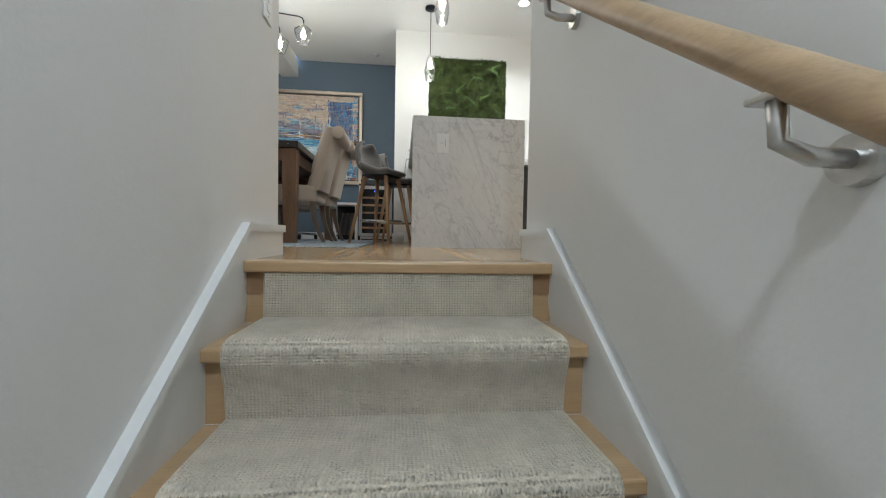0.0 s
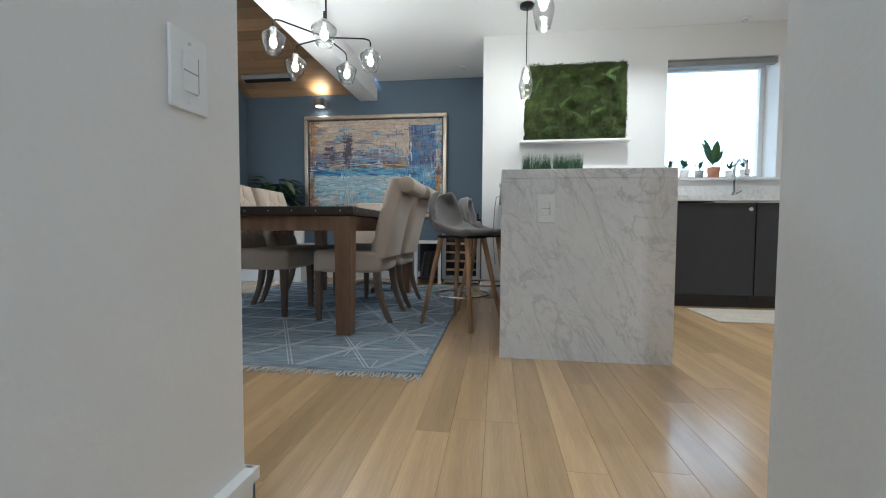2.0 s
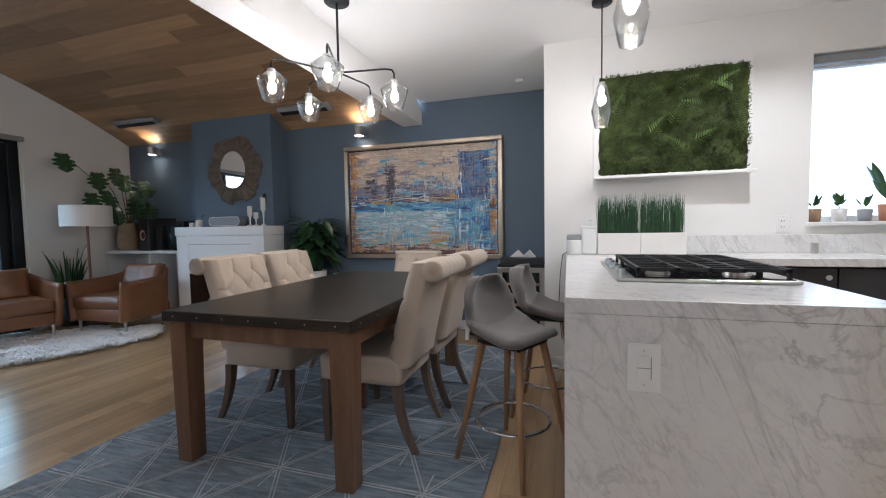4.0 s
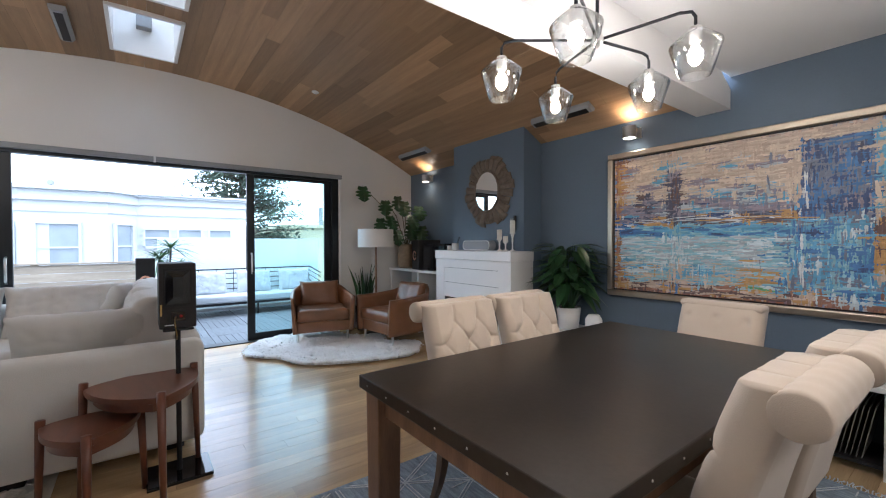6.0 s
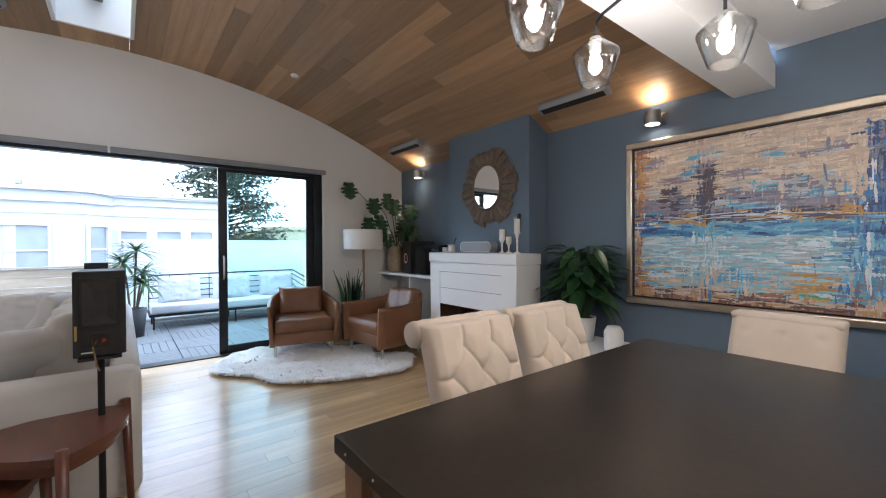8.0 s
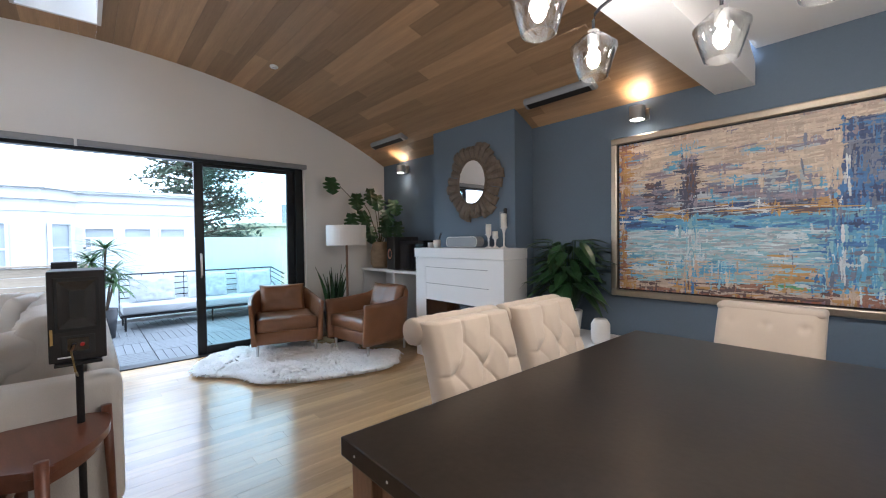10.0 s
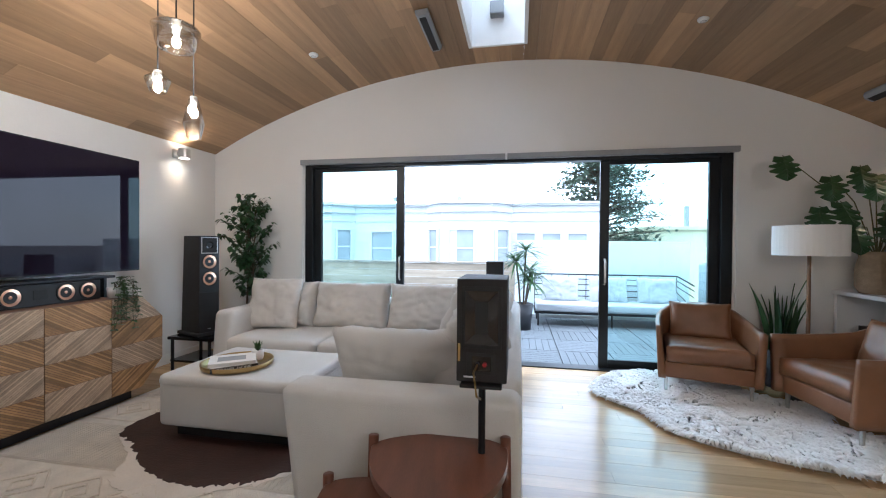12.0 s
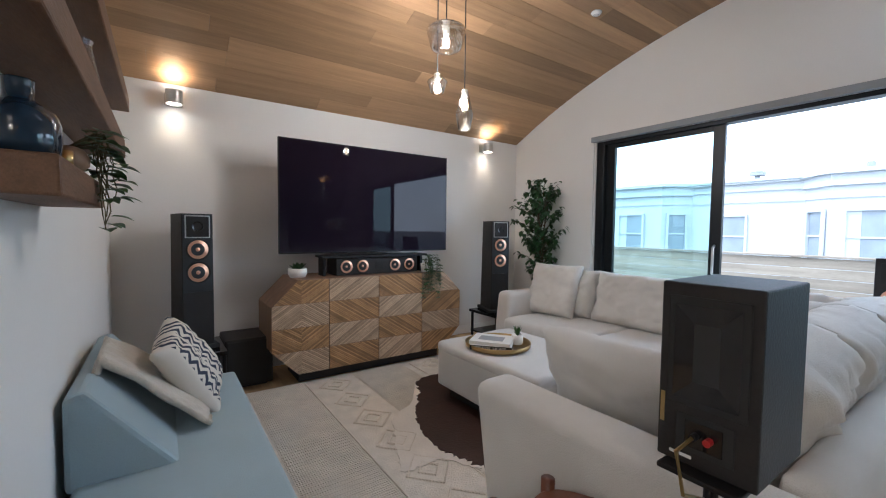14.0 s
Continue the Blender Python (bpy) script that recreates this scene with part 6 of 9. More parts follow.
def build_sofa():
    t = thing("sectional_sofa", label="large L-shaped oatmeal linen sectional sofa on dark block feet", category="sofa")
    part("base", soft_box(-5.8, 0.88, 0.1, -4.93, 3.27, 0.31, 0.02, 1, 0.004), M_SOFA, t, smooth=True)
    part("base", soft_box(-4.929, 2.5, 0.1, -3.53, 3.27, 0.31, 0.02, 2, 0.004), M_SOFA, t, smooth=True)
    part("back_frame", soft_box(-5.98, 0.88, 0.1, -5.801, 3.37, 0.72, 0.05, 3, 0.006), M_SOFA, t, smooth=True)
    part("back_frame", soft_box(-5.8, 3.255, 0.1, -3.53, 3.375, 0.72, 0.045, 4, 0.006), M_SOFA, t, smooth=True)
    arm = soft_box(-3.53, 2.44, 0.1, -3.34, 3.375, 0.7, 0.05, 5, 0.006)
    for v in arm.verts:
        v.co.x += 0.04 * (v.co.z - 0.1) / 0.6 - 0.04
        v.co.y += -0.05 * (v.co.z - 0.1) / 0.6 * (1 if v.co.y < 2.9 else 0)
    part("arm", arm, M_SOFA, t, smooth=True)
    arm2 = soft_box(-5.98, 0.7, 0.1, -4.98, 0.88, 0.68, 0.05, 6, 0.006)
    for v in arm2.verts:
        v.co.x += 0.1 * (v.co.z - 0.4) * -1 if v.co.x > -5.4 else 0
    part("arm", arm2, M_SOFA, t, smooth=True)
    for i, a in enumerate(((-5.78, 0.89, -4.9, 1.72), (-5.78, 1.73, -4.9, 2.56))):
        part("seat_cushion", soft_box(a[0], a[1], 0.3, a[2], a[3], 0.47, 0.05, 10 + i, 0.012), M_SOFA, t, smooth=True)
    for i, a in enumerate(((-5.78, 2.565, -4.82, 3.25), (-4.81, 2.46, -4.19, 3.25), (-4.18, 2.46, -3.56, 3.25))):
        part("seat_cushion", soft_box(a[0], a[1], 0.3, a[2], a[3], 0.47, 0.05, 20 + i, 0.012), M_SOFA, t, smooth=True)
    k = 0
    for y, w in ((1.14, 0.47), (1.75, 0.76), (2.5, 0.74), (2.98, 0.5)):
        k += 1
        c = part("back_cushion", cushion(w, 0.46, 0.27, 0.66, 0.03, k * 5, 30, 0.22), M_SOFA, t, smooth=True)
        c.matrix_basis = pose(-5.62, y, 0.665, 0, 72, 0) @ pose(0, 0, 0, 0, 0, 90)
    for x, w in ((-5.1, 0.55), (-4.52, 0.6), (-3.9, 0.62)):
        k += 1
        c = part("back_cushion", cushion(w, 0.5, 0.3, 0.66, 0.036, k * 7, 30, 0.22), M_SOFA, t, smooth=True)
        c.matrix_basis = pose(x, 3.11, 0.7, 72, 0, 0)
    for x, y in ((-3.62, 2.52), (-3.62, 3.22), (-5.85, 0.82), (-5.85, 3.22), (-5.05, 0.82), (-4.85, 2.56)):
        part("foot", bx(x - 0.06, y - 0.06, 0.011, x + 0.06, y + 0.06, 0.1, 0.004), M_BLACK, t, "dark block foot")
    pillow("throw_pillow", (0.5, 0.5), pose(-5.42, 1.03, 0.7, 0, 68, 8) @ pose(0, 0, 0, 0, 0, 45 * 0), "square oatmeal linen pillow leaning in the sofa corner", seed=3)
    pillow("throw_pillow", (0.66, 0.46), pose(-3.72, 2.83, 0.67, 0, -66, 4) @ pose(0, 0, 0, 0, 0, 90), "wide oatmeal linen pillow leaning on the sofa arm", seed=8, h=0.2)
    pillow("throw_pillow", (0.5, 0.48), pose(-5.05, 2.98, 0.72, 60, 0, -38), "soft oatmeal pillow set crosswise in the sofa corner", seed=12)


build_sofa()


def build_ottoman():
    t = thing("ottoman", label="large square oatmeal linen ottoman on a recessed dark base", category="ottoman")
    part("base", bx(-4.72, 1.16, 0.022, -4.14, 1.98, 0.1), M_BLACK, t)
    part("body", soft_box(-4.805, 1.085, 0.1, -4.065, 2.055, 0.395, 0.03, 30, 0.006), M_SOFA, t, smooth=True)
    part("top_cushion", soft_box(-4.81, 1.08, 0.35, -4.06, 2.06, 0.432, 0.035, 31, 0.012), M_SOFA, t, smooth=True)
    tr = thing("tray", (-4.33, 1.46, 0.437), 0, "round aged brass tray on the ottoman", "tray")
    part("dish", turned([(0, 0), (0.215, 0), (0.225, 0.006), (0.23, 0.035), (0.224, 0.036), (0.217, 0.01), (0, 0.006)], 48), M_BRASS, tr, smooth=True)
    for i, (w, h, c) in enumerate(((0.24, 0.032, M_INK), (0.22, 0.022, M_CERAMIC))):
        z = 0.4435 + (0 if i == 0 else 0.0335)
        b = thing("book", (-4.28, 1.46, z), 222 if i == 0 else 216, ("black-spined travel picture book in the brass tray" if i == 0 else "white picture book stacked on the black one"), "book", "books in the tray")
        part("cover", bx(-w / 2, -0.14, 0, w / 2, 0.14, 0.003), c, b)
        part("cover", bx(-w / 2, -0.14, h - 0.003, w / 2, 0.14, h), M_CERAMIC, b)
        part("spine", bx(-w / 2 - 0.003, -0.14, 0, -w / 2, 0.14, h), c, b)
        part("page_block", bx(-w / 2 + 0.002, -0.136, 0.0035, w / 2 - 0.006, 0.136, h - 0.0035), M_PAGE, b)
        if i == 0:
            cu = bpy.data.curves.new("title", "FONT")
            cu.body, cu.size, cu.align_x, cu.align_y, cu.extrude = "TRAVEL HOME", 0.031, "CENTER", "CENTER", 0.0004
            cu.materials.append(M_CERAMIC)
            tx = new("title", cu)
            tx.parent = b
            tx.matrix_basis = pose(-w / 2 - 0.0034, 0, h / 2, 90, 0, -90)
        else:
            part("cover_picture", bx(-0.06, -0.08, h, 0.05, 0.09, h + 0.0006), M_GREY, b, "grey cover photograph")
    p = thing("succulent", (-4.46, 1.52, 0.4435), 0, "small green succulent in a white pot on the tray", "plant")
    part("pot", turned([(0, 0), (0.034, 0), (0.042, 0.02), (0.04, 0.07), (0.034, 0.07), (0.032, 0.06), (0, 0.06)], 22), M_CERAMIC, p, smooth=True)
    lv = bmesh.new()
    rng = random.Random(5)
    for k in range(16):
        a = k * 2.4
        leaf(lv, Vector((0, 0, 0.06)), Vector((math.cos(a) * 0.035, math.sin(a) * 0.035, 0.085 + 0.05 * rng.random())), 0.008, 0.05, -0.1)
    part("leaves", lv, M_LEAF, p)


build_ottoman()


def nest_table(at, rz, size, h, label):
    """A rounded three-cornered top carried by three peg legs."""
    t = thing("nesting_table", at, rz, label, "side table", "nesting tables")
    pts = []
    for k in range(60):
        a = 2 * math.pi * k / 60
        third = (a + math.pi / 3) % (2 * math.pi / 3) - math.pi / 3
        r = size * min(0.95, (0.5 / math.cos(math.pi / 3 - abs(third))) ** 0.42)
        pts.append((r * math.cos(a), r * math.sin(a)))
    part("top", prism(pts, "z", h - 0.028, h, 0.005), M_WALNUT, t, "rounded triangular walnut top")
    part("apron", prism([(x * 0.86, y * 0.86) for x, y in pts], "z", h - 0.075, h - 0.029), M_WALNUT, t)
    for k in range(3):
        a = 2 * math.pi * k / 3
        p = Vector((math.cos(a), math.sin(a), 0))
        part("leg", rod(p * size * 1.05 + Vector((0, 0, 0.001)), p * size * 0.97 + Vector((0, 0, h + 0.025)), 0.013, 0.019, 14), M_WALNUT, t, "round tapered walnut leg", True)
    return t


nest_table((-3.15, 3.1, 0), 9, 0.285, 0.555, "taller red-walnut nesting table with a rounded triangular top")
nest_table((-3.08, 2.88, 0), 0, 0.22, 0.43, "lower red-walnut nesting table tucked under its mate")


def bookshelf_speaker(at, rz, label, copper_side=True):
    """Front toward +y in its own frame, back panel toward -y."""
    t = thing("bookshelf_speaker", at, rz, label, "speaker", "surround speakers")
    w, d, h = 0.085, 0.115, 0.35
    part("cabinet", bx(-w, -d, 0, w, d, h, 0.004), M_BLACK, t)
    part("rear_port", bx(-0.068, -d - 0.004, 0.115, 0.068, -d, 0.325, 0.003), M_RUBBER, t, "moulded black rear port")
    horn = bmesh.new()
    for a, c, e in ((0.056, 0.022, -1), (0.056, 0.022, 1)):
        horn.faces.new([horn.verts.new(p) for p in ((e * a, -d - 0.0065, 0.13), (e * a, -d - 0.0065, 0.31), (e * c, -d - 0.0045, 0.275), (e * c, -d - 0.0045, 0.165))])
        zo, zi = (0.31, 0.275) if e > 0 else (0.13, 0.165)
        horn.faces.new([horn.verts.new(p) for p in ((-a, -d - 0.0065, zo), (a, -d - 0.0065, zo), (c, -d - 0.0045, zi), (-c, -d - 0.0045, zi))])
    part("port_flare", horn, M_GLOSSB, t, "flared black port rim")
    part("port_mouth", bx(-0.022, -d - 0.0046, 0.165, 0.022, -d - 0.004, 0.275), M_INK, t, "dark rectangular port mouth")
    part("terminal_plate", bx(-0.05, -d - 0.003, 0.028, 0.05, -d, 0.1, 0.002), M_INK, t)
    part("terminal_cup", bx(-0.032, -d - 0.0045, 0.04, 0.032, -d - 0.003, 0.09, 0.001), M_GLOSSB, t)
    part("terminal", rod((0.012, -d - 0.02, 0.065), (0.012, -d - 0.003, 0.065), 0.007, n=10), mat("red_binding_post", (0.4, 0.02, 0.02), 0.4), t, "red binding post")
    part("terminal", rod((-0.012, -d - 0.02, 0.065), (-0.012, -d - 0.003, 0.065), 0.007, n=10), M_BLACKM, t)
    part("rating_label", bx(-0.06, -d - 0.0012, 0.015, -0.02, -d - 0.0002, 0.021), M_WHITEP, t)
    part("warning_label", bx(-0.08, -d - 0.0012, 0.07, -0.072, -d - 0.0002, 0.13), M_BRASS, t)
    part("cable", tube([(-0.012, -d - 0.02, 0.065), (-0.02, -d - 0.06, 0.05), (-0.01, -d - 0.05, -0.03), (0.0, -d + 0.1, -0.1), (0.0, -0.02, -0.16)], 0.004, 6), M_BRASS, t)
    wf = part("woofer_ring", turned([(0.05, 0), (0.066, 0), (0.066, 0.006), (0.05, 0.006), (0.05, 0)], 28), M_BLACKM, t)
    wf.matrix_basis = pose(0, d + 0.001, 0.11, -90)
    c = part("woofer", turned([(0.058, 0.003), (0.05, 0.008), (0.018, -0.012), (0.016, -0.004), (0.0, 0.002)], 28), M_COPPER, t, "spun copper cone", True)
    c.matrix_basis = pose(0, d + 0.002, 0.11, -90)
    part("tweeter_horn", bx(-0.06, d, 0.2, 0.06, d + 0.004, 0.32, 0.003), M_RUBBER, t)
    return t


def speaker_stand(at, h, label):
    t = thing("speaker_stand", at, 0, label, "speaker stand", "speaker stands")
    part("base_plate", bx(-0.13, -0.15, 0.001, 0.13, 0.15, 0.02, 0.004), M_GLOSSB, t)
    part("pole", rod((0, 0, 0.02), (0, 0, h - 0.012), 0.0125, n=16), M_BLACKM, t)
    part("top_plate", bx(-0.07, -0.07, h - 0.012, 0.07, 0.07, h - 0.001, 0.003), M_BLACKM, t)
    return t


bookshelf_speaker((-3.325, 3.235, 0.812), 90, "black bookshelf speaker seen from its ported back, on a stand")
speaker_stand((-3.25, 3.235, 0.0), 0.812, "black pole speaker stand behind the sofa arm")
bookshelf_speaker((-6.08, 3.12, 0.76), -90, "black bookshelf speaker with a copper woofer behind the sofa")
speaker_stand((-6.065, 3.12, 0.0), 0.76, "black pole speaker stand behind the sofa back")


def build_tv():
    t = thing("television", label="large flat black television on the wall reflecting the windows", category="television")
    x0, x1, z0, z1 = -4.785, -3.158, 1.041, 1.972
    part("panel", bx(x0, 0.14, z0, x1, 0.165, z1, 0.004), M_BLACKM, t)
    part("screen", bx(x0 + 0.008, 0.1652, z0 + 0.012, x1 - 0.008, 0.167, z1 - 0.008), M_SCREEN, t, "glossy dark screen")
    part("housing", bx(-4.5, 0.08, 1.1, -3.45, 0.14, 1.7, 0.015), M_BLACK, t)
    part("wall_mount", bx(-4.2, YS + 0.001, 1.25, -3.75, 0.08, 1.6, 0.005), M_BLACKM, t)


build_tv()


def build_console():
    """Octagonal cabinet with four doors of inlaid slats."""
    t = thing("media_console", label="octagonal media console with inlaid chevron slat doors", category="media console")
    x0, x1, z0, z1, y0, y1 = -4.835, -3.06, 0.1, 0.845, -0.14, 0.33
    c = 0.2
    out = [(x0 + c, z0), (x1 - c, z0), (x1, z0 + c), (x1, z1 - c), (x1 - c, z1), (x0 + c, z1), (x0, z1 - c), (x0, z0 + c)]
    part("body", prism(out, "y", y0, y1), M_TABLEWOOD, t, "dark walnut carcass")
    part("plinth", bx(x0 + c + 0.02, y0 + 0.05, 0.013, x1 - c - 0.02, y1 - 0.06, z0), M_BLACK, t)
    ms = mat("inlaid_oak_slats", (0.35, 0.2, 0.09), 0.5, var=0.25, scale=8, fine=60, island=0.38)
    mp = mat("pale_oak_slats", (0.42, 0.3, 0.2), 0.5, var=0.2, scale=8, fine=60, island=0.3)
    wcol, rows = (x1 - x0) / 4, 4
    rh = (z1 - z0) / rows
    slat = 0.0135

    def clip(poly, keep):
        """Sutherland-Hodgman against a half plane a*x + b*z <= k."""
        a, b, k = keep
        res = []
        for i, p in enumerate(poly):
            q = poly[(i + 1) % len(poly)]
            dp, dq = a * p[0] + b * p[1] - k, a * q[0] + b * q[1] - k
            if dp <= 0:
                res.append(p)
            if dp * dq < 0:
                s = dp / (dp - dq)
                res.append((p[0] + s * (q[0] - p[0]), p[1] + s * (q[1] - p[1])))
        return res

    for ci in range(4):
        d0, d1 = x0 + ci * wcol + 0.003, x0 + (ci + 1) * wcol - 0.003
        edges = [(-1, 0, -d0), (1, 0, d1)]
        if ci == 0:
            edges += [(-1, -1, -(x0 + z0 + c)), (-1, 1, -(x0 - z1 + c))]
        if ci == 3:
            edges += [(1, 1, x1 + z1 - c), (1, -1, x1 - z0 - c)]
        panel = [(d0, z0 + 0.003), (d1, z0 + 0.003), (d1, z1 - 0.003), (d0, z1 - 0.003)]
        for e in edges[2:]:
            panel = clip(panel, e)
        door = part("door", prism(panel, "y", y1 + 0.001, y1 + 0.012), M_TABLEWOOD, t)
        for ri in range(rows):
            lo, hi = z0 + ri * rh + 0.002, z0 + (ri + 1) * rh - 0.002
            b = bmesh.new()
            flip = (ri + (ci // 2)) % 2
            zones = [(d0, d1, flip)] if ci in (0, 1, 2) else [(d0, (d0 + d1) / 2, flip), ((d0 + d1) / 2, d1, 1 - flip)]
            for za, zb, fl in zones:
                ang = radians(33) * (1 if fl else -1)
                ux, uz = math.cos(ang), math.sin(ang)
                nx, nz = -uz, ux
                mx, mz = (za + zb) / 2, (lo + hi) / 2
                for s in range(-28, 29):
                    off = s * slat
                    cxx, czz = mx + nx * off, mz + nz * off
                    hw = slat / 2 - 0.0016
                    poly = [(cxx - ux - nx * hw, czz - uz - nz * hw), (cxx + ux - nx * hw, czz + uz - nz * hw), (cxx + ux + nx * hw, czz + uz + nz * hw), (cxx - ux + nx * hw, czz - uz + nz * hw)]
                    for e in [(-1, 0, -za), (1, 0, zb), (0, -1, -lo), (0, 1, hi)] + edges[2:]:
                        poly = clip(poly, e) if poly else poly
                    if len(poly) > 2:
                        clean = [p for i, p in enumerate(poly) if math.hypot(p[0] - poly[i - 1][0], p[1] - poly[i - 1][1]) > 1e-5]
                        if len(clean) > 2:
                            prism(clean, "y", y1 + 0.0125, y1 + 0.0165, bm=b)
            part("slat_panel", b, mp if (ri + ci) % 2 else ms, door)
    # centre speaker
    s = thing("centre_speaker", label="black centre speaker with four copper cones on the console", category="speaker")
    sx0, sx1 = -4.41, -3.61
    part("cabinet", bx(sx0, -0.02, z1 + 0.002, sx1, 0.22, z1 + 0.15, 0.005), M_BLACK, s)
    for cx in (sx1 - 0.09, sx1 - 0.24, sx0 + 0.24, sx0 + 0.09):
        driver(s, (cx, 0.2205, z1 + 0.077), 0.056)
    part("tweeter_horn", bx(-4.05, 0.2205, z1 + 0.045, -3.97, 0.2245, z1 + 0.11, 0.003), M_RUBBER, s)
    b = thing("soundbar_shelf", label="low black television shelf bar above the centre speaker", category="stand")
    part("bar", bx(-4.51, 0.02, z1 + 0.155, -3.49, 0.24, z1 + 0.172, 0.004), M_BLACKM, b)
    for xx in (-4.49, -3.53):
        part("leg", bx(xx, 0.05, z1 + 0.001, xx + 0.02, 0.18, z1 + 0.155), M_BLACKM, b)
    # plants on the console
    p = thing("console_plant", (-3.31, 0.14, z1 + 0.001), 0, "small dark succulent in a white bowl on the console", "plant")
    part("bowl", turned([(0, 0), (0.06, 0), (0.075, 0.03), (0.072, 0.075), (0.064, 0.075), (0.06, 0.06), (0, 0.06)], 24), M_CERAMIC, p, smooth=True)
    lv = bmesh.new()
    rng = random.Random(7)
    for k in range(40):
        a, e = rng.uniform(0, 6.28), rng.uniform(0.2, 1)
        leaf(lv, Vector((math.cos(a) * 0.03 * e, math.sin(a) * 0.03 * e, 0.06)), Vector((math.cos(a) * 0.095 * e, math.sin(a) * 0.095 * e, 0.08 + 0.05 * rng.random())), 0.016, 0.1)
    part("leaves", lv, M_LEAFD, p)
    v = thing("trailing_plant", (-4.48, 0.27, z1 + 0.001), 0, "green trailing vine spilling over the console doors", "plant")
    part("pot", turned([(0, 0), (0.045, 0), (0.055, 0.08), (0.048, 0.08), (0.045, 0.07), (0, 0.07)], 20), M_CERAMIC, v, smooth=True)
    vine = bmesh.new()
    stems = bmesh.new()
    for k in range(13):
        a = rng.uniform(0.2, 2.9)
        x, y, z = rng.uniform(-0.03, 0.03), 0.02, 0.075
        pts = [Vector((x, y, z)), Vector((x + 0.06 * math.cos(a), 0.08, 0.11 + 0.06 * rng.random()))]
        drop = rng.uniform(0.12, 0.42)
        n = 9
        for i in range(1, n):
            pts.append(Vector((pts[1].x + rng.gauss(0, 0.01) + 0.02 * math.cos(a) * i / n, 0.1 + rng.gauss(0, 0.006), pts[1].z - drop * i / n)))
        tube(pts, 0.002, 5, stems)
        for q in pts[1:]:
            for w in range(3):
                b2 = rng.uniform(0, 6.28)
                leaf(vine, q, q + Vector((math.cos(b2) * 0.035, abs(math.sin(b2)) * 0.03, -0.01 + 0.02 * rng.random())), 0.012, 0.15)
    part("stem", stems, M_STEM, v)
    part("leaves", vine, M_LEAF, v)


def driver(parent, at, r, facing=-90):
    """A copper cone in a black ring, facing +y."""
    ring = part("driver_ring", turned([(r * 0.98, 0), (r * 1.16, 0), (r * 1.16, 0.006), (r * 0.98, 0.004), (r * 0.98, 0)], 28), M_RUBBER, parent)
    ring.matrix_basis = pose(*at, facing)
    c = part("cone", turned([(r, 0.003), (r * 0.92, 0.006), (r * 0.3, -0.01), (r * 0.27, -0.002), (0.0, 0.003)], 28), M_COPPER, ring, "spun copper cone", True)


build_console()


def build_tower(at, rz, label):
    t = thing("tower_speaker", at, rz, label, "speaker", "tower speakers")
    w, d, h = 0.1, 0.16, 0.98
    body = bx(-w, -d, 0.03, w, d, h, 0.004)
    for v in body.verts:
        if v.co.y < 0:
            v.co.y += 0.05 * (v.co.z - 0.03) / h
    part("cabinet", body, M_BLACK, t)
    part("foot_plate", bx(-w - 0.03, -d - 0.02, 0.0, w + 0.03, d + 0.03, 0.03, 0.006), M_RUBBER, t)
    part("baffle", bx(-w + 0.006, d, h - 0.56, w - 0.006, d + 0.004, h - 0.006, 0.002), mat("dark_brushed_baffle", (0.05, 0.052, 0.056), 0.35, 0.7, var=0.15, scale=6, fine=90), t, "brushed dark baffle")
    part("tweeter_rim", bx(-0.08, d + 0.004, h - 0.173, 0.08, d + 0.0065, h - 0.012, 0.002), M_STEEL, t, "thin silver rim")
    hn = part("tweeter_horn", bx(-0.072, d + 0.004, h - 0.165, 0.072, d + 0.009, h - 0.02, 0.004), M_RUBBER, t, "square black horn")
    part("horn_throat", turned([(0.035, 0), (0.012, -0.004), (0.0, -0.003)], 18), M_GLOSSB, hn).matrix_basis = pose(0, d + 0.0105, h - 0.09, -90)
    for z in (h - 0.255, h - 0.42):
        driver(t, (0, d + 0.005, z), 0.068)
    part("badge", bx(-0.015, d, 0.06, 0.015, d + 0.002, 0.066), M_STEEL, t)


for at, rz, lab in (((-2.57, 0.03, 0.366), 12, "tall black tower speaker with copper cones on a low black stand"), ((-5.42, 0.2, 0.366), -20, "tall black tower speaker with copper cones beside the ficus")):
    build_tower(at, rz, lab)
    t = thing("speaker_platform", (at[0], at[1], 0), 0, "low black open stand under the tower speaker", "stand", "speaker platforms")
    part("top", bx(-0.2, -0.19, 0.336, 0.2, 0.3, 0.365, 0.004), M_GLOSSB, t)
    part("shelf", bx(-0.19, -0.17, 0.12, 0.19, 0.28, 0.14, 0.003), M_GLOSSB, t)
    for sx in (-0.18, 0.18):
        for sy in (-0.15, 0.26):
            part("leg", rod((sx, sy, 0.0), (sx, sy, 0.336), 0.015, n=10), M_BLACKM, t)
sw = thing("subwoofer", (-2.94, -0.05, 0.0), 0, "black cube subwoofer beside the media console", "subwoofer")
part("cabinet", bx(-0.17, -0.16, 0.02, 0.17, 0.2, 0.39, 0.01), M_BLACK, sw)
part("grille", bx(-0.155, 0.2, 0.04, 0.155, 0.21, 0.375, 0.004), M_RUBBER, sw)
part("feet", bx(-0.13, -0.12, 0.0, 0.13, 0.16, 0.02), M_RUBBER, sw)


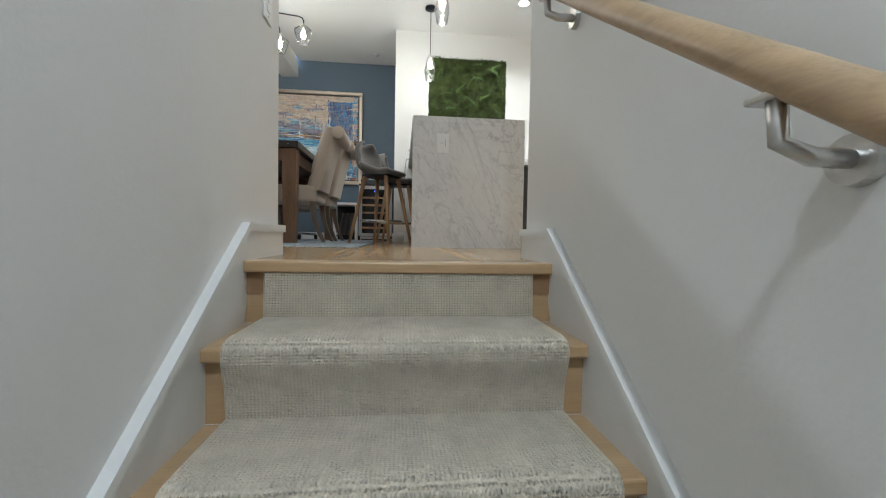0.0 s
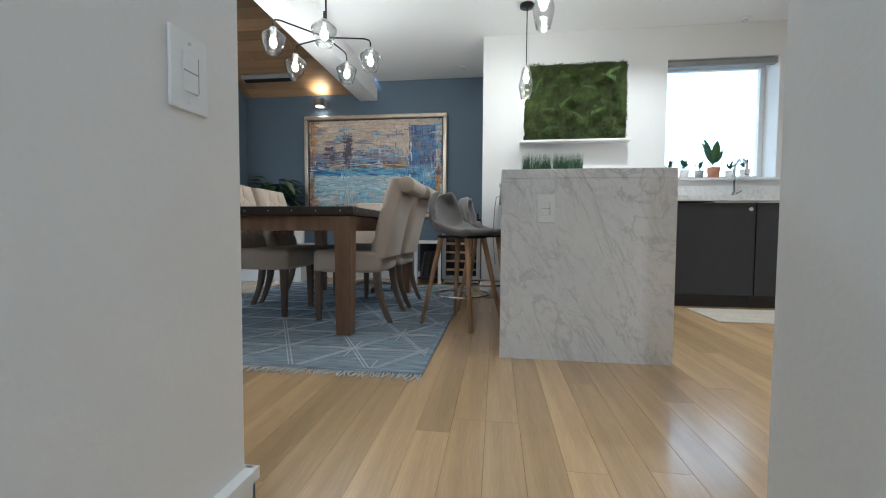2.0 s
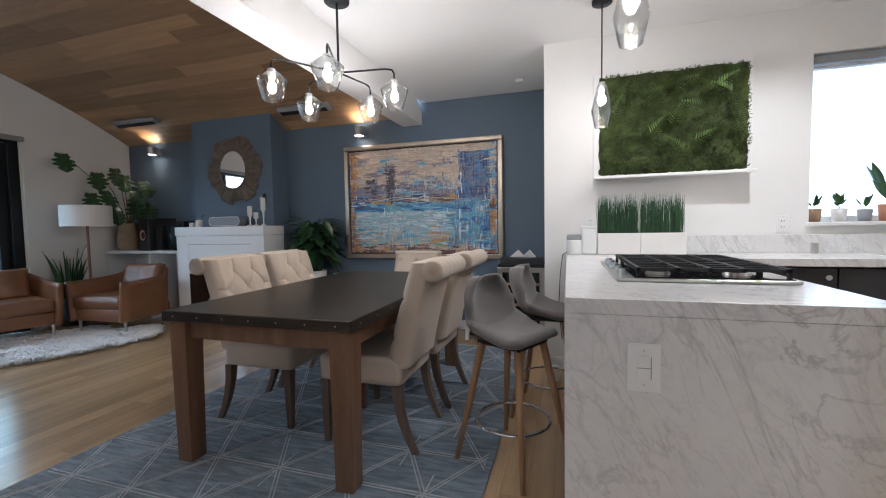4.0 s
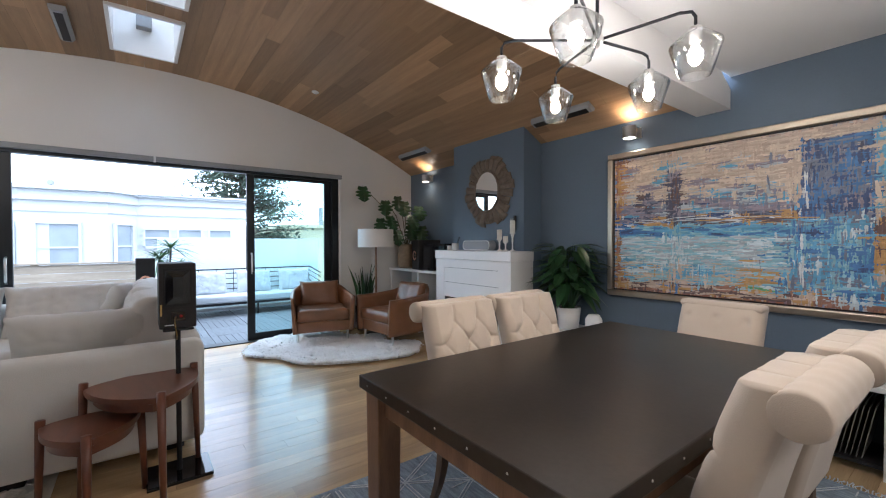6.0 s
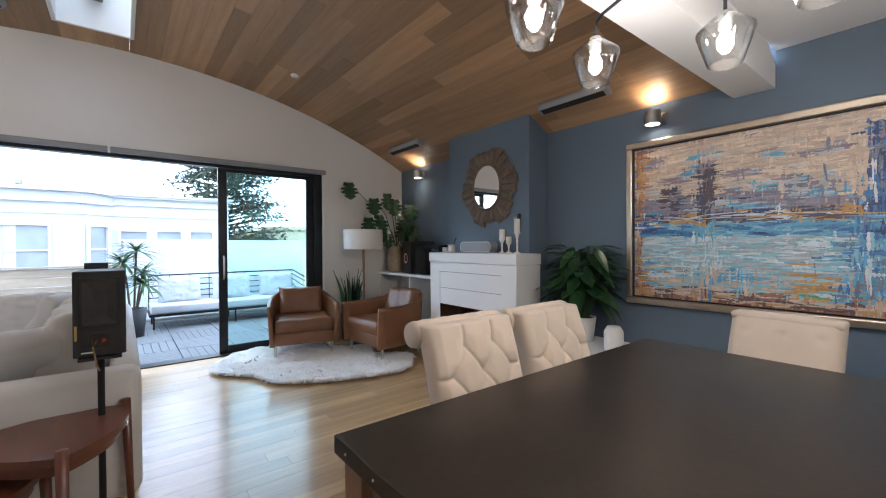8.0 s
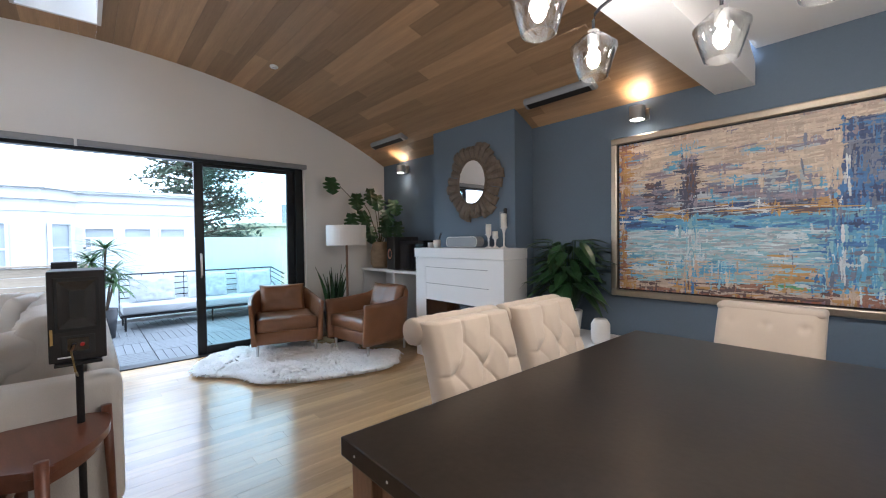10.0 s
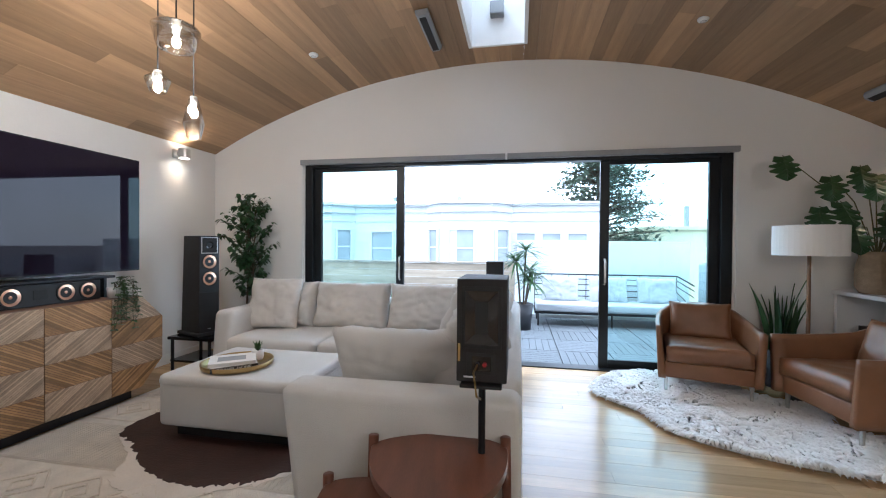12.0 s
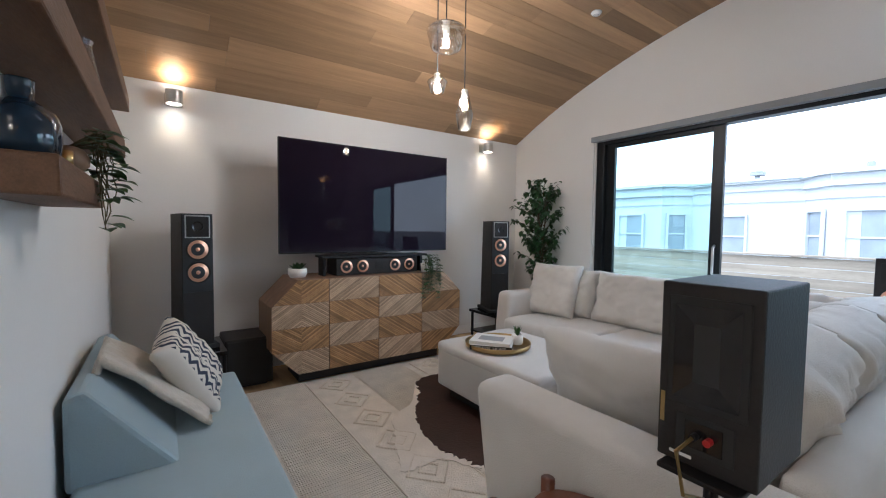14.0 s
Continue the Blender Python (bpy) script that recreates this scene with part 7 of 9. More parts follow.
# ---- fireplace side ----
def build_fireplace():
    t = thing("fireplace", label="white panelled fireplace surround with a gas fire of white stones", category="fireplace")
    x0, x1, y0, y1, h = -4.66, -3.4, 6.01, 6.338, 1.177
    ox0, ox1, oz0, oz1 = -4.49, -3.58, 0.14, 0.63
    part("pier", bx(x0, y0, 0, ox0, y1, oz1), M_WHITECAB, t)
    part("pier", bx(ox1, y0, 0, x1, y1, oz1), M_WHITECAB, t)
    part("hearth_rail", bx(ox0, y0, 0, ox1, y1, oz0), M_WHITECAB, t)
    part("mantel", bx(x0 - 0.008, y0 - 0.012, h - 0.1, x1 + 0.008, y1 + 0.002, h, 0.003), M_WHITECAB, t)
    part("upper_panel", bx(x0, y0, h - 0.2, x1, y1, h - 0.104), M_WHITECAB, t)
    part("recess_back", bx(ox0, y0 + 0.006, oz1 + 0.0, ox1, y1, h - 0.2), M_SLOT, t)
    part("board", bx(ox0 + 0.003, y0 + 0.003, oz1 + 0.175, ox1 - 0.003, y0 + 0.03, h - 0.204), M_WHITECAB, t)
    part("board", bx(ox0 + 0.003, y0 + 0.003, oz1, ox1 - 0.003, y0 + 0.03, oz1 + 0.171), M_WHITECAB, t)
    for a, b in ((x0, ox0), (ox1, x1)):
        part("board", bx(a, y0, oz1 + 0.0, b, y1, h - 0.2), M_WHITECAB, t)
    part("firebox", bx(ox0, y1 - 0.03, oz0, ox1, y1 - 0.02, oz1), M_GLOSSB, t, "black enamel firebox")
    part("firebox_floor", bx(ox0, y0 + 0.03, oz0, ox1, y1 - 0.03, oz0 + 0.01), M_BLACK, t)
    for xx in (ox0, ox1 - 0.006):
        part("firebox_side", bx(xx, y0 + 0.004, oz0, xx + 0.006, y1 - 0.03, oz1), M_BLACK, t)
    rng = random.Random(12)
    n = 0
    stone = []
    for k in range(4):
        b = bmesh.new()
        bmesh.ops.create_icosphere(b, subdivisions=2, radius=0.036)
        for v in b.verts:
            v.co *= 1 + 0.12 * noise.noise(v.co * 25 + Vector((k, 0, 0)))
        stone.append(finish(b, "stone", M_STONEW, True))
    for row, (cnt, yy, zz) in enumerate(((12, y0 + 0.08, oz0 + 0.045), (11, y0 + 0.16, oz0 + 0.06), (10, y0 + 0.12, oz0 + 0.105), (7, y0 + 0.15, oz0 + 0.155))):
        for i in range(cnt):
            share("stone", stone[rng.randrange(4)], t, pose(ox0 + 0.12 + (ox1 - ox0 - 0.24) * (i + 0.5 + rng.uniform(-0.15, 0.15)) / cnt, yy + rng.uniform(-0.01, 0.01), zz + rng.uniform(-0.01, 0.01), rng.uniform(0, 360), rng.uniform(0, 360), 0))
    g = part("fire_glass", bx(ox0 + 0.006, y0 + 0.012, oz0 + 0.002, ox1 - 0.006, y0 + 0.016, oz1 - 0.002), M_CLEAR, t)
    g.visible_shadow = False
    # white ledge to the east, under the plant
    e = thing("plinth_bench", label="low white plinth bench beside the fireplace", category="bench")
    part("top", bx(-3.385, 6.02, 0.42, -2.5, 6.58, 0.45, 0.003), M_WHITECAB, e)
    part("front", bx(-3.385, 6.08, 0.0, -2.52, 6.1, 0.42), M_WHITECAB, e)
    part("side", bx(-2.54, 6.1, 0.0, -2.52, 6.58, 0.42), M_WHITECAB, e)
    # shelf unit in the alcove
    s = thing("alcove_shelf", label="low white open shelf unit in the fireplace alcove", category="shelf")
    part("top", bx(-6.18, 6.2, 0.85, -4.725, 6.6, 0.885, 0.003), M_WHITECAB, s)
    for x in (-6.18, -5.42, -4.76):
        part("upright", bx(x, 6.22, 0.0, x + 0.035, 6.6, 0.849), M_WHITECAB, s)
    part("lower_shelf", bx(-6.144, 6.23, 0.42, -5.421, 6.59, 0.445), M_WHITECAB, s)
    part("back_panel", bx(-6.144, 6.59, 0.0, -4.761, 6.6, 0.849), M_WHITECAB, s)
    bk = thing("equipment_box", (-5.75, 6.4, 0.446), 0, "black audio receiver on the alcove shelf", "receiver")
    part("case", bx(-0.2, -0.15, 0.01, 0.2, 0.15, 0.16, 0.005), M_BLACK, bk)
    part("feet", bx(-0.17, -0.12, 0, 0.17, 0.12, 0.01), M_RUBBER, bk)
    part("dial", rod((0.12, -0.165, 0.085), (0.12, -0.15, 0.085), 0.025, n=18), M_STEEL, bk)
    sp = thing("monitor_speaker", (-5.45, 6.4, 0.886), -12, "black speaker with a copper woofer on the alcove shelf", "speaker")
    part("cabinet", bx(-0.13, -0.17, 0, 0.13, 0.17, 0.42, 0.006), M_BLACK, sp)
    r = part("cone_ring", turned([(0.07, 0), (0.085, 0), (0.085, 0.006), (0.07, 0.004), (0.07, 0)], 28), M_RUBBER, sp)
    r.matrix_basis = pose(-0.02, -0.171, 0.2, 90)
    part("cone", turned([(0.072, 0.003), (0.065, 0.006), (0.02, -0.01), (0.0, 0.002)], 28), M_COPPER, r, "copper cone", True)
    mo = thing("turntable", (-5.02, 6.4, 0.886), 0, "black audio component on the alcove shelf", "audio component")
    part("case", bx(-0.24, -0.18, 0.012, 0.24, 0.18, 0.37, 0.006), M_GLOSSB, mo)
    part("feet", bx(-0.2, -0.14, 0, 0.2, 0.14, 0.012), M_RUBBER, mo)
    # mirror
    m = thing("wall_mirror", (-4.06, 6.338, 1.86), 0, "oval mirror in a carved driftwood sunburst frame", "mirror")
    part("back_board", prism([(0.24 * math.cos(a), 0.26 * math.sin(a)) for a in [2 * math.pi * k / 40 for k in range(40)]], "y", -0.03, 0), M_DRIFT, m)
    part("mirror_glass", prism([(0.19 * math.cos(a), 0.222 * math.sin(a)) for a in [2 * math.pi * k / 48 for k in range(48)]], "y", -0.045, -0.0305), M_MIRROR, m, "silver mirror glass")
    rim = tube([(0.198 * math.cos(a), -0.042, 0.232 * math.sin(a)) for a in [2 * math.pi * k / 48 for k in range(49)]], 0.013, 8)
    part("rim", rim, M_DRIFT, m, smooth=True)
    rng = random.Random(31)
    N = 26
    for k in range(N):
        a0, a1 = 2 * math.pi * (k + 0.04) / N, 2 * math.pi * (k + 0.96) / N
        out = 1.0 + (0.07 * math.cos(3 * 2 * math.pi * k / N * 2) + rng.uniform(-0.02, 0.02))
        b = bmesh.new()
        pr = []
        for s in range(5):
            f = s / 4
            ri, rj = 0.2 + (0.39 * out - 0.2) * f, 0.232 + (0.4 * out - 0.232) * f
            dep = -0.035 - 0.02 * math.sin(f * math.pi * 0.8) + (0.02 if s == 4 else 0)
            row = []
            for q, z in ((0, 0.012), (0.5, 0), (1, 0.012)):
                a = a0 + (a1 - a0) * q
                row.append(b.verts.new((ri * math.cos(a), dep + z, rj * math.sin(a))))
            row += [b.verts.new((ri * math.cos(a1), -0.004, rj * math.sin(a1))), b.verts.new((ri * math.cos(a0), -0.004, rj * math.sin(a0)))]
            pr.append(row)
        for r0, r1 in zip(pr, pr[1:]):
            for q in range(5):
                b.faces.new((r0[q], r0[(q + 1) % 5], r1[(q + 1) % 5], r1[q]))
        b.faces.new(pr[0])
        b.faces.new(pr[-1])
        part("petal", b, M_DRIFT, m)
    # things on the mantel
    sb = thing("radio", (-4.05, 6.17, 1.178), 0, "rounded grey table radio with a white rim", "radio")
    part("body", prism([(x + 0.18 * sx, 0.06 + z) for sx, a0 in ((1, -90), (-1, 90)) for x, z in [(0.045 * math.cos(radians(a0 + 22.5 * k)) , 0.052 * math.sin(radians(a0 + 22.5 * k))) for k in range(9)]], "y", -0.05, 0.05), M_GREY, sb)
    rimp = [(x + 0.18 * sx, -0.051, 0.06 + z) for sx, a0 in ((1, -90), (-1, 90)) for x, z in [(0.043 * math.cos(radians(a0 + 22.5 * k)), 0.05 * math.sin(radians(a0 + 22.5 * k))) for k in range(9)]]
    part("rim", tube(rimp + [rimp[0]], 0.004, 6), M_WHITEP, sb, "white rim")
    for x, z, hh in ((-3.72, 0.13, 0.1), (-3.68, 0.1, 0.06), (-3.53, 0.19, 0.13)):
        c = thing("candlestick", (x, 6.17 + (0.05 if z == 0.1 else 0), 1.178), 0, "white turned candlestick with a white pillar candle", "candlestick", "mantel candlesticks")
        part("stem", turned([(0, 0), (0.035, 0), (0.03, 0.008), (0.008, 0.02), (0.007, z * 0.5), (0.011, z * 0.55), (0.008, z * 0.7), (0.02, z - 0.012), (0.036, z), (0, z)], 22), M_CERAMIC, c, smooth=True)
        part("candle", turned([(0, z), (0.027, z + 0.001), (0.027, z + hh - 0.003), (0.022, z + hh), (0, z + hh - 0.004)], 20), M_WAX, c, "white pillar candle", True)
    for x, r, h2 in ((-4.47, 0.04, 0.085), (-4.58, 0.03, 0.055)):
        c = thing("votive_jar", (x, 6.16, 1.178), 0, "small white candle jar on the mantel", "jar", "mantel jars")
        part("jar", turned([(0, 0), (r, 0), (r * 1.05, h2 * 0.5), (r, h2), (r * 0.85, h2), (r * 0.8, h2 * 0.8), (0, h2 * 0.8)], 22), M_CERAMIC, c, smooth=True)
    rd = thing("reed_diffuser", (-4.52, 6.22, 1.178), 0, "small dark reed diffuser on the mantel", "diffuser")
    part("bottle", turned([(0, 0), (0.02, 0), (0.022, 0.05), (0.008, 0.06), (0, 0.06)], 14), M_CERAMIC, rd, smooth=True)
    for a in (0.2, 0.5, 0.8):
        part("reed", rod((0, 0, 0.05), (0.07 * a + 0.02, 0.02 * (0.5 - a), 0.16), 0.002, n=6), M_BLACK, rd)
    tm = thing("wall_intercom", (-3.66, 6.3395, 1.46), 0, "small grey wall control with a black handset", "intercom")
    part("plate", bx(-0.06, -0.008, -0.07, 0.02, 0, 0.07, 0.003), M_GREY, tm)
    part("handset", bx(0.005, -0.03, -0.06, 0.04, -0.008, 0.1, 0.01), M_BLACK, tm)


build_fireplace()


def armchair(at, rz, label):
    """A leather tub chair facing -y."""
    t = thing("armchair", at, rz, label, "armchair", "leather armchairs")
    n, m = 36, 10
    b = bmesh.new()
    outer, inner = [], []
    for i in range(n + 1):
        a = math.pi * (-0.02 + 1.04 * i / n)
        ca, sa = math.cos(a), math.sin(a)
        rx, ry = 0.36, 0.36
        px = rx * (abs(ca) ** 0.62) * (1 if ca > 0 else -1)
        py = -0.02 + ry * max(sa, 0) ** 0.62 if sa > 0 else -0.02
        fwd = max(0, 1 - sa * 2.2)
        py -= 0.3 * fwd
        top = 0.6 + 0.14 * max(sa, 0) ** 2 - 0.0 * fwd
        ro, ri = [], []
        for j in range(m + 1):
            f = j / m
            z = 0.17 + (top - 0.17) * f
            flare = 1 + 0.06 * f
            th = 0.055 * (1 - 0.35 * f)
            ro.append(b.verts.new((px * flare, py * flare if py > 0 else py, z)))
            ri.append(b.verts.new((px * flare - (th if ca > 0 else -th) * min(1, abs(ca) * 1.6), py * flare - th * max(sa, 0) * 1.1 if py > 0 else py, z)))
        outer.append(ro)
        inner.append(ri)
    for i in range(n):
        for j in range(m):
            b.faces.new((outer[i][j], outer[i + 1][j], outer[i + 1][j + 1], outer[i][j + 1]))
            b.faces.new((inner[i][j], inner[i][j + 1], inner[i + 1][j + 1], inner[i + 1][j]))
        b.faces.new((outer[i][m], outer[i + 1][m], inner[i + 1][m], inner[i][m]))
        b.faces.new((outer[i][0], inner[i][0], inner[i + 1][0], outer[i + 1][0]))
    for k in (0, n):
        for j in range(m):
            b.faces.new((outer[k][j], outer[k][j + 1], inner[k][j + 1], inner[k][j]))
    part("shell", b, M_LEATHER, t, "smooth cognac leather tub shell", True)
    part("seat_base", bx(-0.315, -0.31, 0.165, 0.315, 0.28, 0.3, 0.015, 3), M_LEATHER, t, smooth=True)
    c = part("seat_cushion", cushion(0.61, 0.6, 0.15, 0.88, 0.008, 3, 16, 0.75), M_LEATHER, t, smooth=True)
    c.matrix_basis = pose(0, -0.04, 0.37)
    c = part("back_cushion", cushion(0.5, 0.34, 0.16, 0.7, 0.012, 9, 16, 0.4), M_LEATHER, t, smooth=True)
    c.matrix_basis = pose(0, 0.235, 0.58, 74)
    for x, y in ((-0.3, -0.28), (0.3, -0.28), (-0.26, 0.26), (0.26, 0.26)):
        part("leg", rod((x, y, 0.03), (x, y, 0.168), 0.012, 0.017, 12), M_STEEL, t, "brushed metal leg")
    return t


armchair((-5.8, 4.97, 0), 75, "cognac leather tub armchair on metal legs by the glass door")
armchair((-5.1, 5.7, 0), 6, "cognac leather tub armchair on metal legs by the fireplace")


def blob_outline(points, n=8):
    """A smooth closed outline through a few corner points."""
    out = []
    k = len(points)
    for i in range(k):
        p0, p1, p2, p3 = (Vector(points[(i + q) % k]) for q in (-1, 0, 1, 2))
        for s in range(n):
            t = s / n
            out.append(0.5 * (2 * p1 + (p2 - p0) * t + (2 * p0 - 5 * p1 + 4 * p2 - p3) * t * t + (3 * p1 - p0 - 3 * p2 + p3) * t ** 3))
    return out


def inside(p, poly):
    c = False
    for i in range(len(poly)):
        a, b = poly[i], poly[i - 1]
        if (a.y > p.y) != (b.y > p.y) and p.x < (b.x - a.x) * (p.y - a.y) / (b.y - a.y) + a.x:
            c = not c
    return c


def build_sheepskin():
    pts = [(-6.05, 4.33), (-5.55, 4.03), (-5.15, 4.30), (-4.82, 4.43), (-4.60, 4.78), (-4.48, 5.18), (-4.46, 5.53), (-4.85, 5.80), (-5.10, 5.48), (-5.40, 5.63), (-5.70, 5.28), (-5.95, 5.18), (-6.15, 4.78)]
    poly = blob_outline(pts, 10)
    t = thing("sheepskin_rug", label="long-haired white sheepskin rug under the armchairs", category="rug")
    rng = random.Random(17)
    b = bmesh.new()
    top = [b.verts.new((p.x, p.y, 0.004)) for p in poly]
    low = [b.verts.new((p.x, p.y, 0.0012)) for p in poly]
    b.faces.new(top)
    b.faces.new(low[::-1])
    for i in range(len(top)):
        b.faces.new((top[i], top[i - 1], low[i - 1], low[i]))
    part("hide", b, M_FUR, t)
    f = bmesh.new()
    xs, ys = [p.x for p in poly], [p.y for p in poly]
    made = 0
    middle = Vector((sum(xs) / len(xs), sum(ys) / len(ys)))
    while made < 8600:
        if made < 1600:
            p = poly[rng.randrange(len(poly))].to_2d() + Vector((rng.gauss(0, 0.02), rng.gauss(0, 0.02)))
            p += (middle - p).normalized() * 0.025
            a = math.atan2(p.y - middle.y, p.x - middle.x) + rng.gauss(0, 0.7)
        else:
            p = Vector((rng.uniform(min(xs) - 0.02, max(xs)), rng.uniform(min(ys), max(ys))))
            a = 6.28 * noise.noise(Vector((p.x * 2.5, p.y * 2.5, 1))) + rng.gauss(0, 0.6)
        made += 1
        if not inside(p, poly):
            continue
        L, w = rng.uniform(0.05, 0.1), rng.uniform(0.008, 0.016)
        lump = 0.024 + 0.038 * (0.5 + 0.5 * noise.noise(Vector((p.x * 8, p.y * 8, 4))))
        d = Vector((math.cos(a), math.sin(a), 0))
        s = Vector((-d.y, d.x, 0)) * w
        base = Vector((p.x, p.y, 0.003))
        mid, far, tip = base + d * L * 0.25 + Vector((0, 0, lump)), base + d * L * 0.7 + Vector((0, 0, lump * 0.95)), base + d * L + Vector((0, 0, lump * 0.45))
        v = [f.verts.new(q) for q in (base - s * 0.6, base + s * 0.6, mid + s, far + s * 0.8, tip, far - s * 0.8, mid - s, mid + Vector((0, 0, 0.006)), far + Vector((0, 0, 0.005)))]
        for q in ((0, 1, 2, 7), (0, 7, 6), (7, 2, 3, 8), (6, 7, 8, 5), (8, 3, 4), (5, 8, 4)):
            f.faces.new([v[k] for k in q])
    part("wool", f, M_FUR, t, "tousled white wool locks", True)


build_sheepskin()


def build_living_rugs():
    t = thing("living_rug", label="large ivory woven rug with raised diamond bands", category="rug")
    x0, x1, y0, y1 = -5.3, -2.88, 0.28, 2.7
    part("weave", bx(x0, y0, 0.001, x1, y1, 0.011, 0.003), mat("rug_ground_weave", (0.66, 0.6, 0.52), 0.95, var=0.15, scale=9, fine=120, bump=0.7), t)
    rb = bmesh.new()
    n = 150
    for i in range(n):
        yy = y0 + 0.02 + (y1 - y0 - 0.04) * i / n
        for a, c in ((x0 + 0.02, -4.72), (-4.18, -3.72), (-3.3, x1 - 0.02)):
            bx(a, yy, 0.0105, c, yy + 0.0105, 0.0145, bm=rb)
    tagged(part("rib", rb, M_RUGB, t, "ribbed loop rows"), kind="stuff")
    dm = bmesh.new()
    for cx in (-3.51, -4.45):
        for k in range(7):
            cy = y0 + 0.2 + k * 0.34
            for r in (0.13, 0.06):
                tube([(cx + r, cy, 0.011), (cx, cy + r * 1.1, 0.011), (cx - r, cy, 0.011), (cx, cy - r * 1.1, 0.011), (cx + r, cy, 0.011)], 0.008, 5, dm)
        for e in (-0.2, 0.2):
            tube([(cx + e, y0 + 0.02, 0.011), (cx + e, y1 - 0.02, 0.011)], 0.007, 5, dm)
    tagged(part("diamond_cord", dm, M_RUGB, t, "raised diamond cords"), kind="stuff")
    pts = [(-4.35, 0.76), (-4.05, 0.82), (-3.85, 1.09), (-3.62, 1.24), (-3.50, 1.50), (-3.40, 1.79), (-3.62, 1.82), (-3.75, 2.04), (-4.05, 2.26), (-4.50, 2.24), (-4.90, 2.04), (-4.80, 1.34), (-4.70, 0.89)]
    poly = blob_outline(pts, 12)
    c = thing("cowhide_rug", label="brown and white cowhide rug under the ottoman", category="rug")
    rng = random.Random(9)

    def sheet(outline, z0, z1):
        b = bmesh.new()
        rag = [p + Vector((rng.gauss(0, 0.008), rng.gauss(0, 0.008))) for p in outline]
        top = [b.verts.new((p.x, p.y, z1)) for p in rag]
        low = [b.verts.new((p.x, p.y, z0)) for p in rag]
        b.faces.new(top)
        b.faces.new(low[::-1])
        for i in range(len(top)):
            b.faces.new((top[i], top[i - 1], low[i - 1], low[i]))
        return b

    part("white_hide", sheet(poly, 0.0145, 0.0175), M_HIDEW, c, "white flank of the hide")
    dark = blob_outline([(-4.40, 0.74), (-4.08, 0.78), (-4.00, 0.96), (-3.82, 1.20), (-3.72, 1.39), (-3.66, 1.64), (-3.70, 1.86), (-3.80, 2.04), (-4.05, 2.22), (-4.50, 2.20), (-4.85, 1.99), (-4.75, 1.34), (-4.66, 0.94)], 12)
    part("brown_hide", sheet(dark, 0.0176, 0.021), M_HIDE, c, "dark brown patch of the hide")


build_living_rugs()


def build_bench():
    """The low upholstered chaise along the shelf wall, with wedge back, throw and pillow."""
    t = thing("chaise_bench", label="low grey-blue upholstered chaise against the white wall", category="chaise")
    part("seat", soft_box(-2.76, 0.73, 0.06, -2.12, 2.3, 0.345, 0.02, 40, 0.004), M_TEAL, t, smooth=True)
    part("plinth", bx(-2.76, 0.76, 0.012, -2.16, 2.24, 0.06), M_BLACK, t)
    w = prism([(-2.45, 0.322), (-2.1, 0.322), (-2.1, 0.66), (-2.16, 0.68)], "y", 0.75, 1.72, 0.018)
    part("back_wedge", w, M_TEAL, t, "triangular bolster back")
    th = bmesh.new()
    nu, nv = 24, 22
    g = {}
    for i in range(nu + 1):
        for j in range(nv + 1):
            u, v = i / nu, j / nv
            y = 0.98 + 0.5 * u + 0.02 * noise.noise(Vector((u * 3, v * 4, 2)))
            # over the ridge of the bolster, front side then back side
            if v < 0.72:
                f = v / 0.72
                x, z = -2.56 + 0.4 * f, 0.35 + 0.36 * f
            else:
                f = (v - 0.72) / 0.28
                x, z = -2.16 + 0.05 * f, 0.71 - 0.15 * f
            k = 0.02 * noise.noise(Vector((u * 6, v * 2, 7))) + 0.012 * noise.noise(Vector((u * 14, v * 5, 3)))
            g[i, j] = th.verts.new((x - 0.012 - k, y, z + 0.02 + k))
    for i in range(nu):
        for j in range(nv):
            th.faces.new((g[i, j], g[i + 1, j], g[i + 1, j + 1], g[i, j + 1]))
    ob = solo("throw_blanket", th, M_THROW, "cream boucle throw folded over the bolster", "blanket", smooth=True)
    so = ob.modifiers.new("thick", "SOLIDIFY")
    so.thickness = 0.022
    pm = bpy.data.materials.new("navy_zigzag_cotton")
    pm.use_nodes = True
    n, l = pm.node_tree.nodes, pm.node_tree.links
    bs = n["Principled BSDF"]
    bs.inputs["Roughness"].default_value = 0.9
    tc, sp = n.new("ShaderNodeTexCoord"), n.new("ShaderNodeSeparateXYZ")
    l.new(tc.outputs["Object"], sp.inputs[0])

    def op(kind, a, b):
        k = n.new("ShaderNodeMath")
        k.operation = kind
        for i, q in enumerate((a, b)):
            if isinstance(q, float):
                k.inputs[i].default_value = q
            else:
                l.new(q, k.inputs[i])
        return k.outputs[0]

    zig = op("PINGPONG", sp.outputs["X"], 0.035)
    s1 = op("FRACT", op("MULTIPLY", op("ADD", sp.outputs["Y"], zig), 22.0), 0.0)
    stripe = op("GREATER_THAN", s1, 0.52)
    band = op("GREATER_THAN", op("FRACT", op("MULTIPLY", sp.outputs["Y"], 5.5), 0.0), 0.3)
    mx = n.new("ShaderNodeMix")
    mx.data_type = "RGBA"
    l.new(op("MULTIPLY", stripe, band), mx.inputs[0])
    mx.inputs[6].default_value, mx.inputs[7].default_value = (0.66, 0.62, 0.55, 1), (0.035, 0.045, 0.075, 1)
    l.new(mx.outputs[2], bs.inputs["Base Color"])
    pillow("throw_pillow", (0.44, 0.44), pose(-2.5, 1.12, 0.545, 0, -58, -14) @ pose(0, 0, 0, 0, 0, 12), "white pillow with navy zigzag bands on the chaise", pm, 4, 0.15)


build_bench()


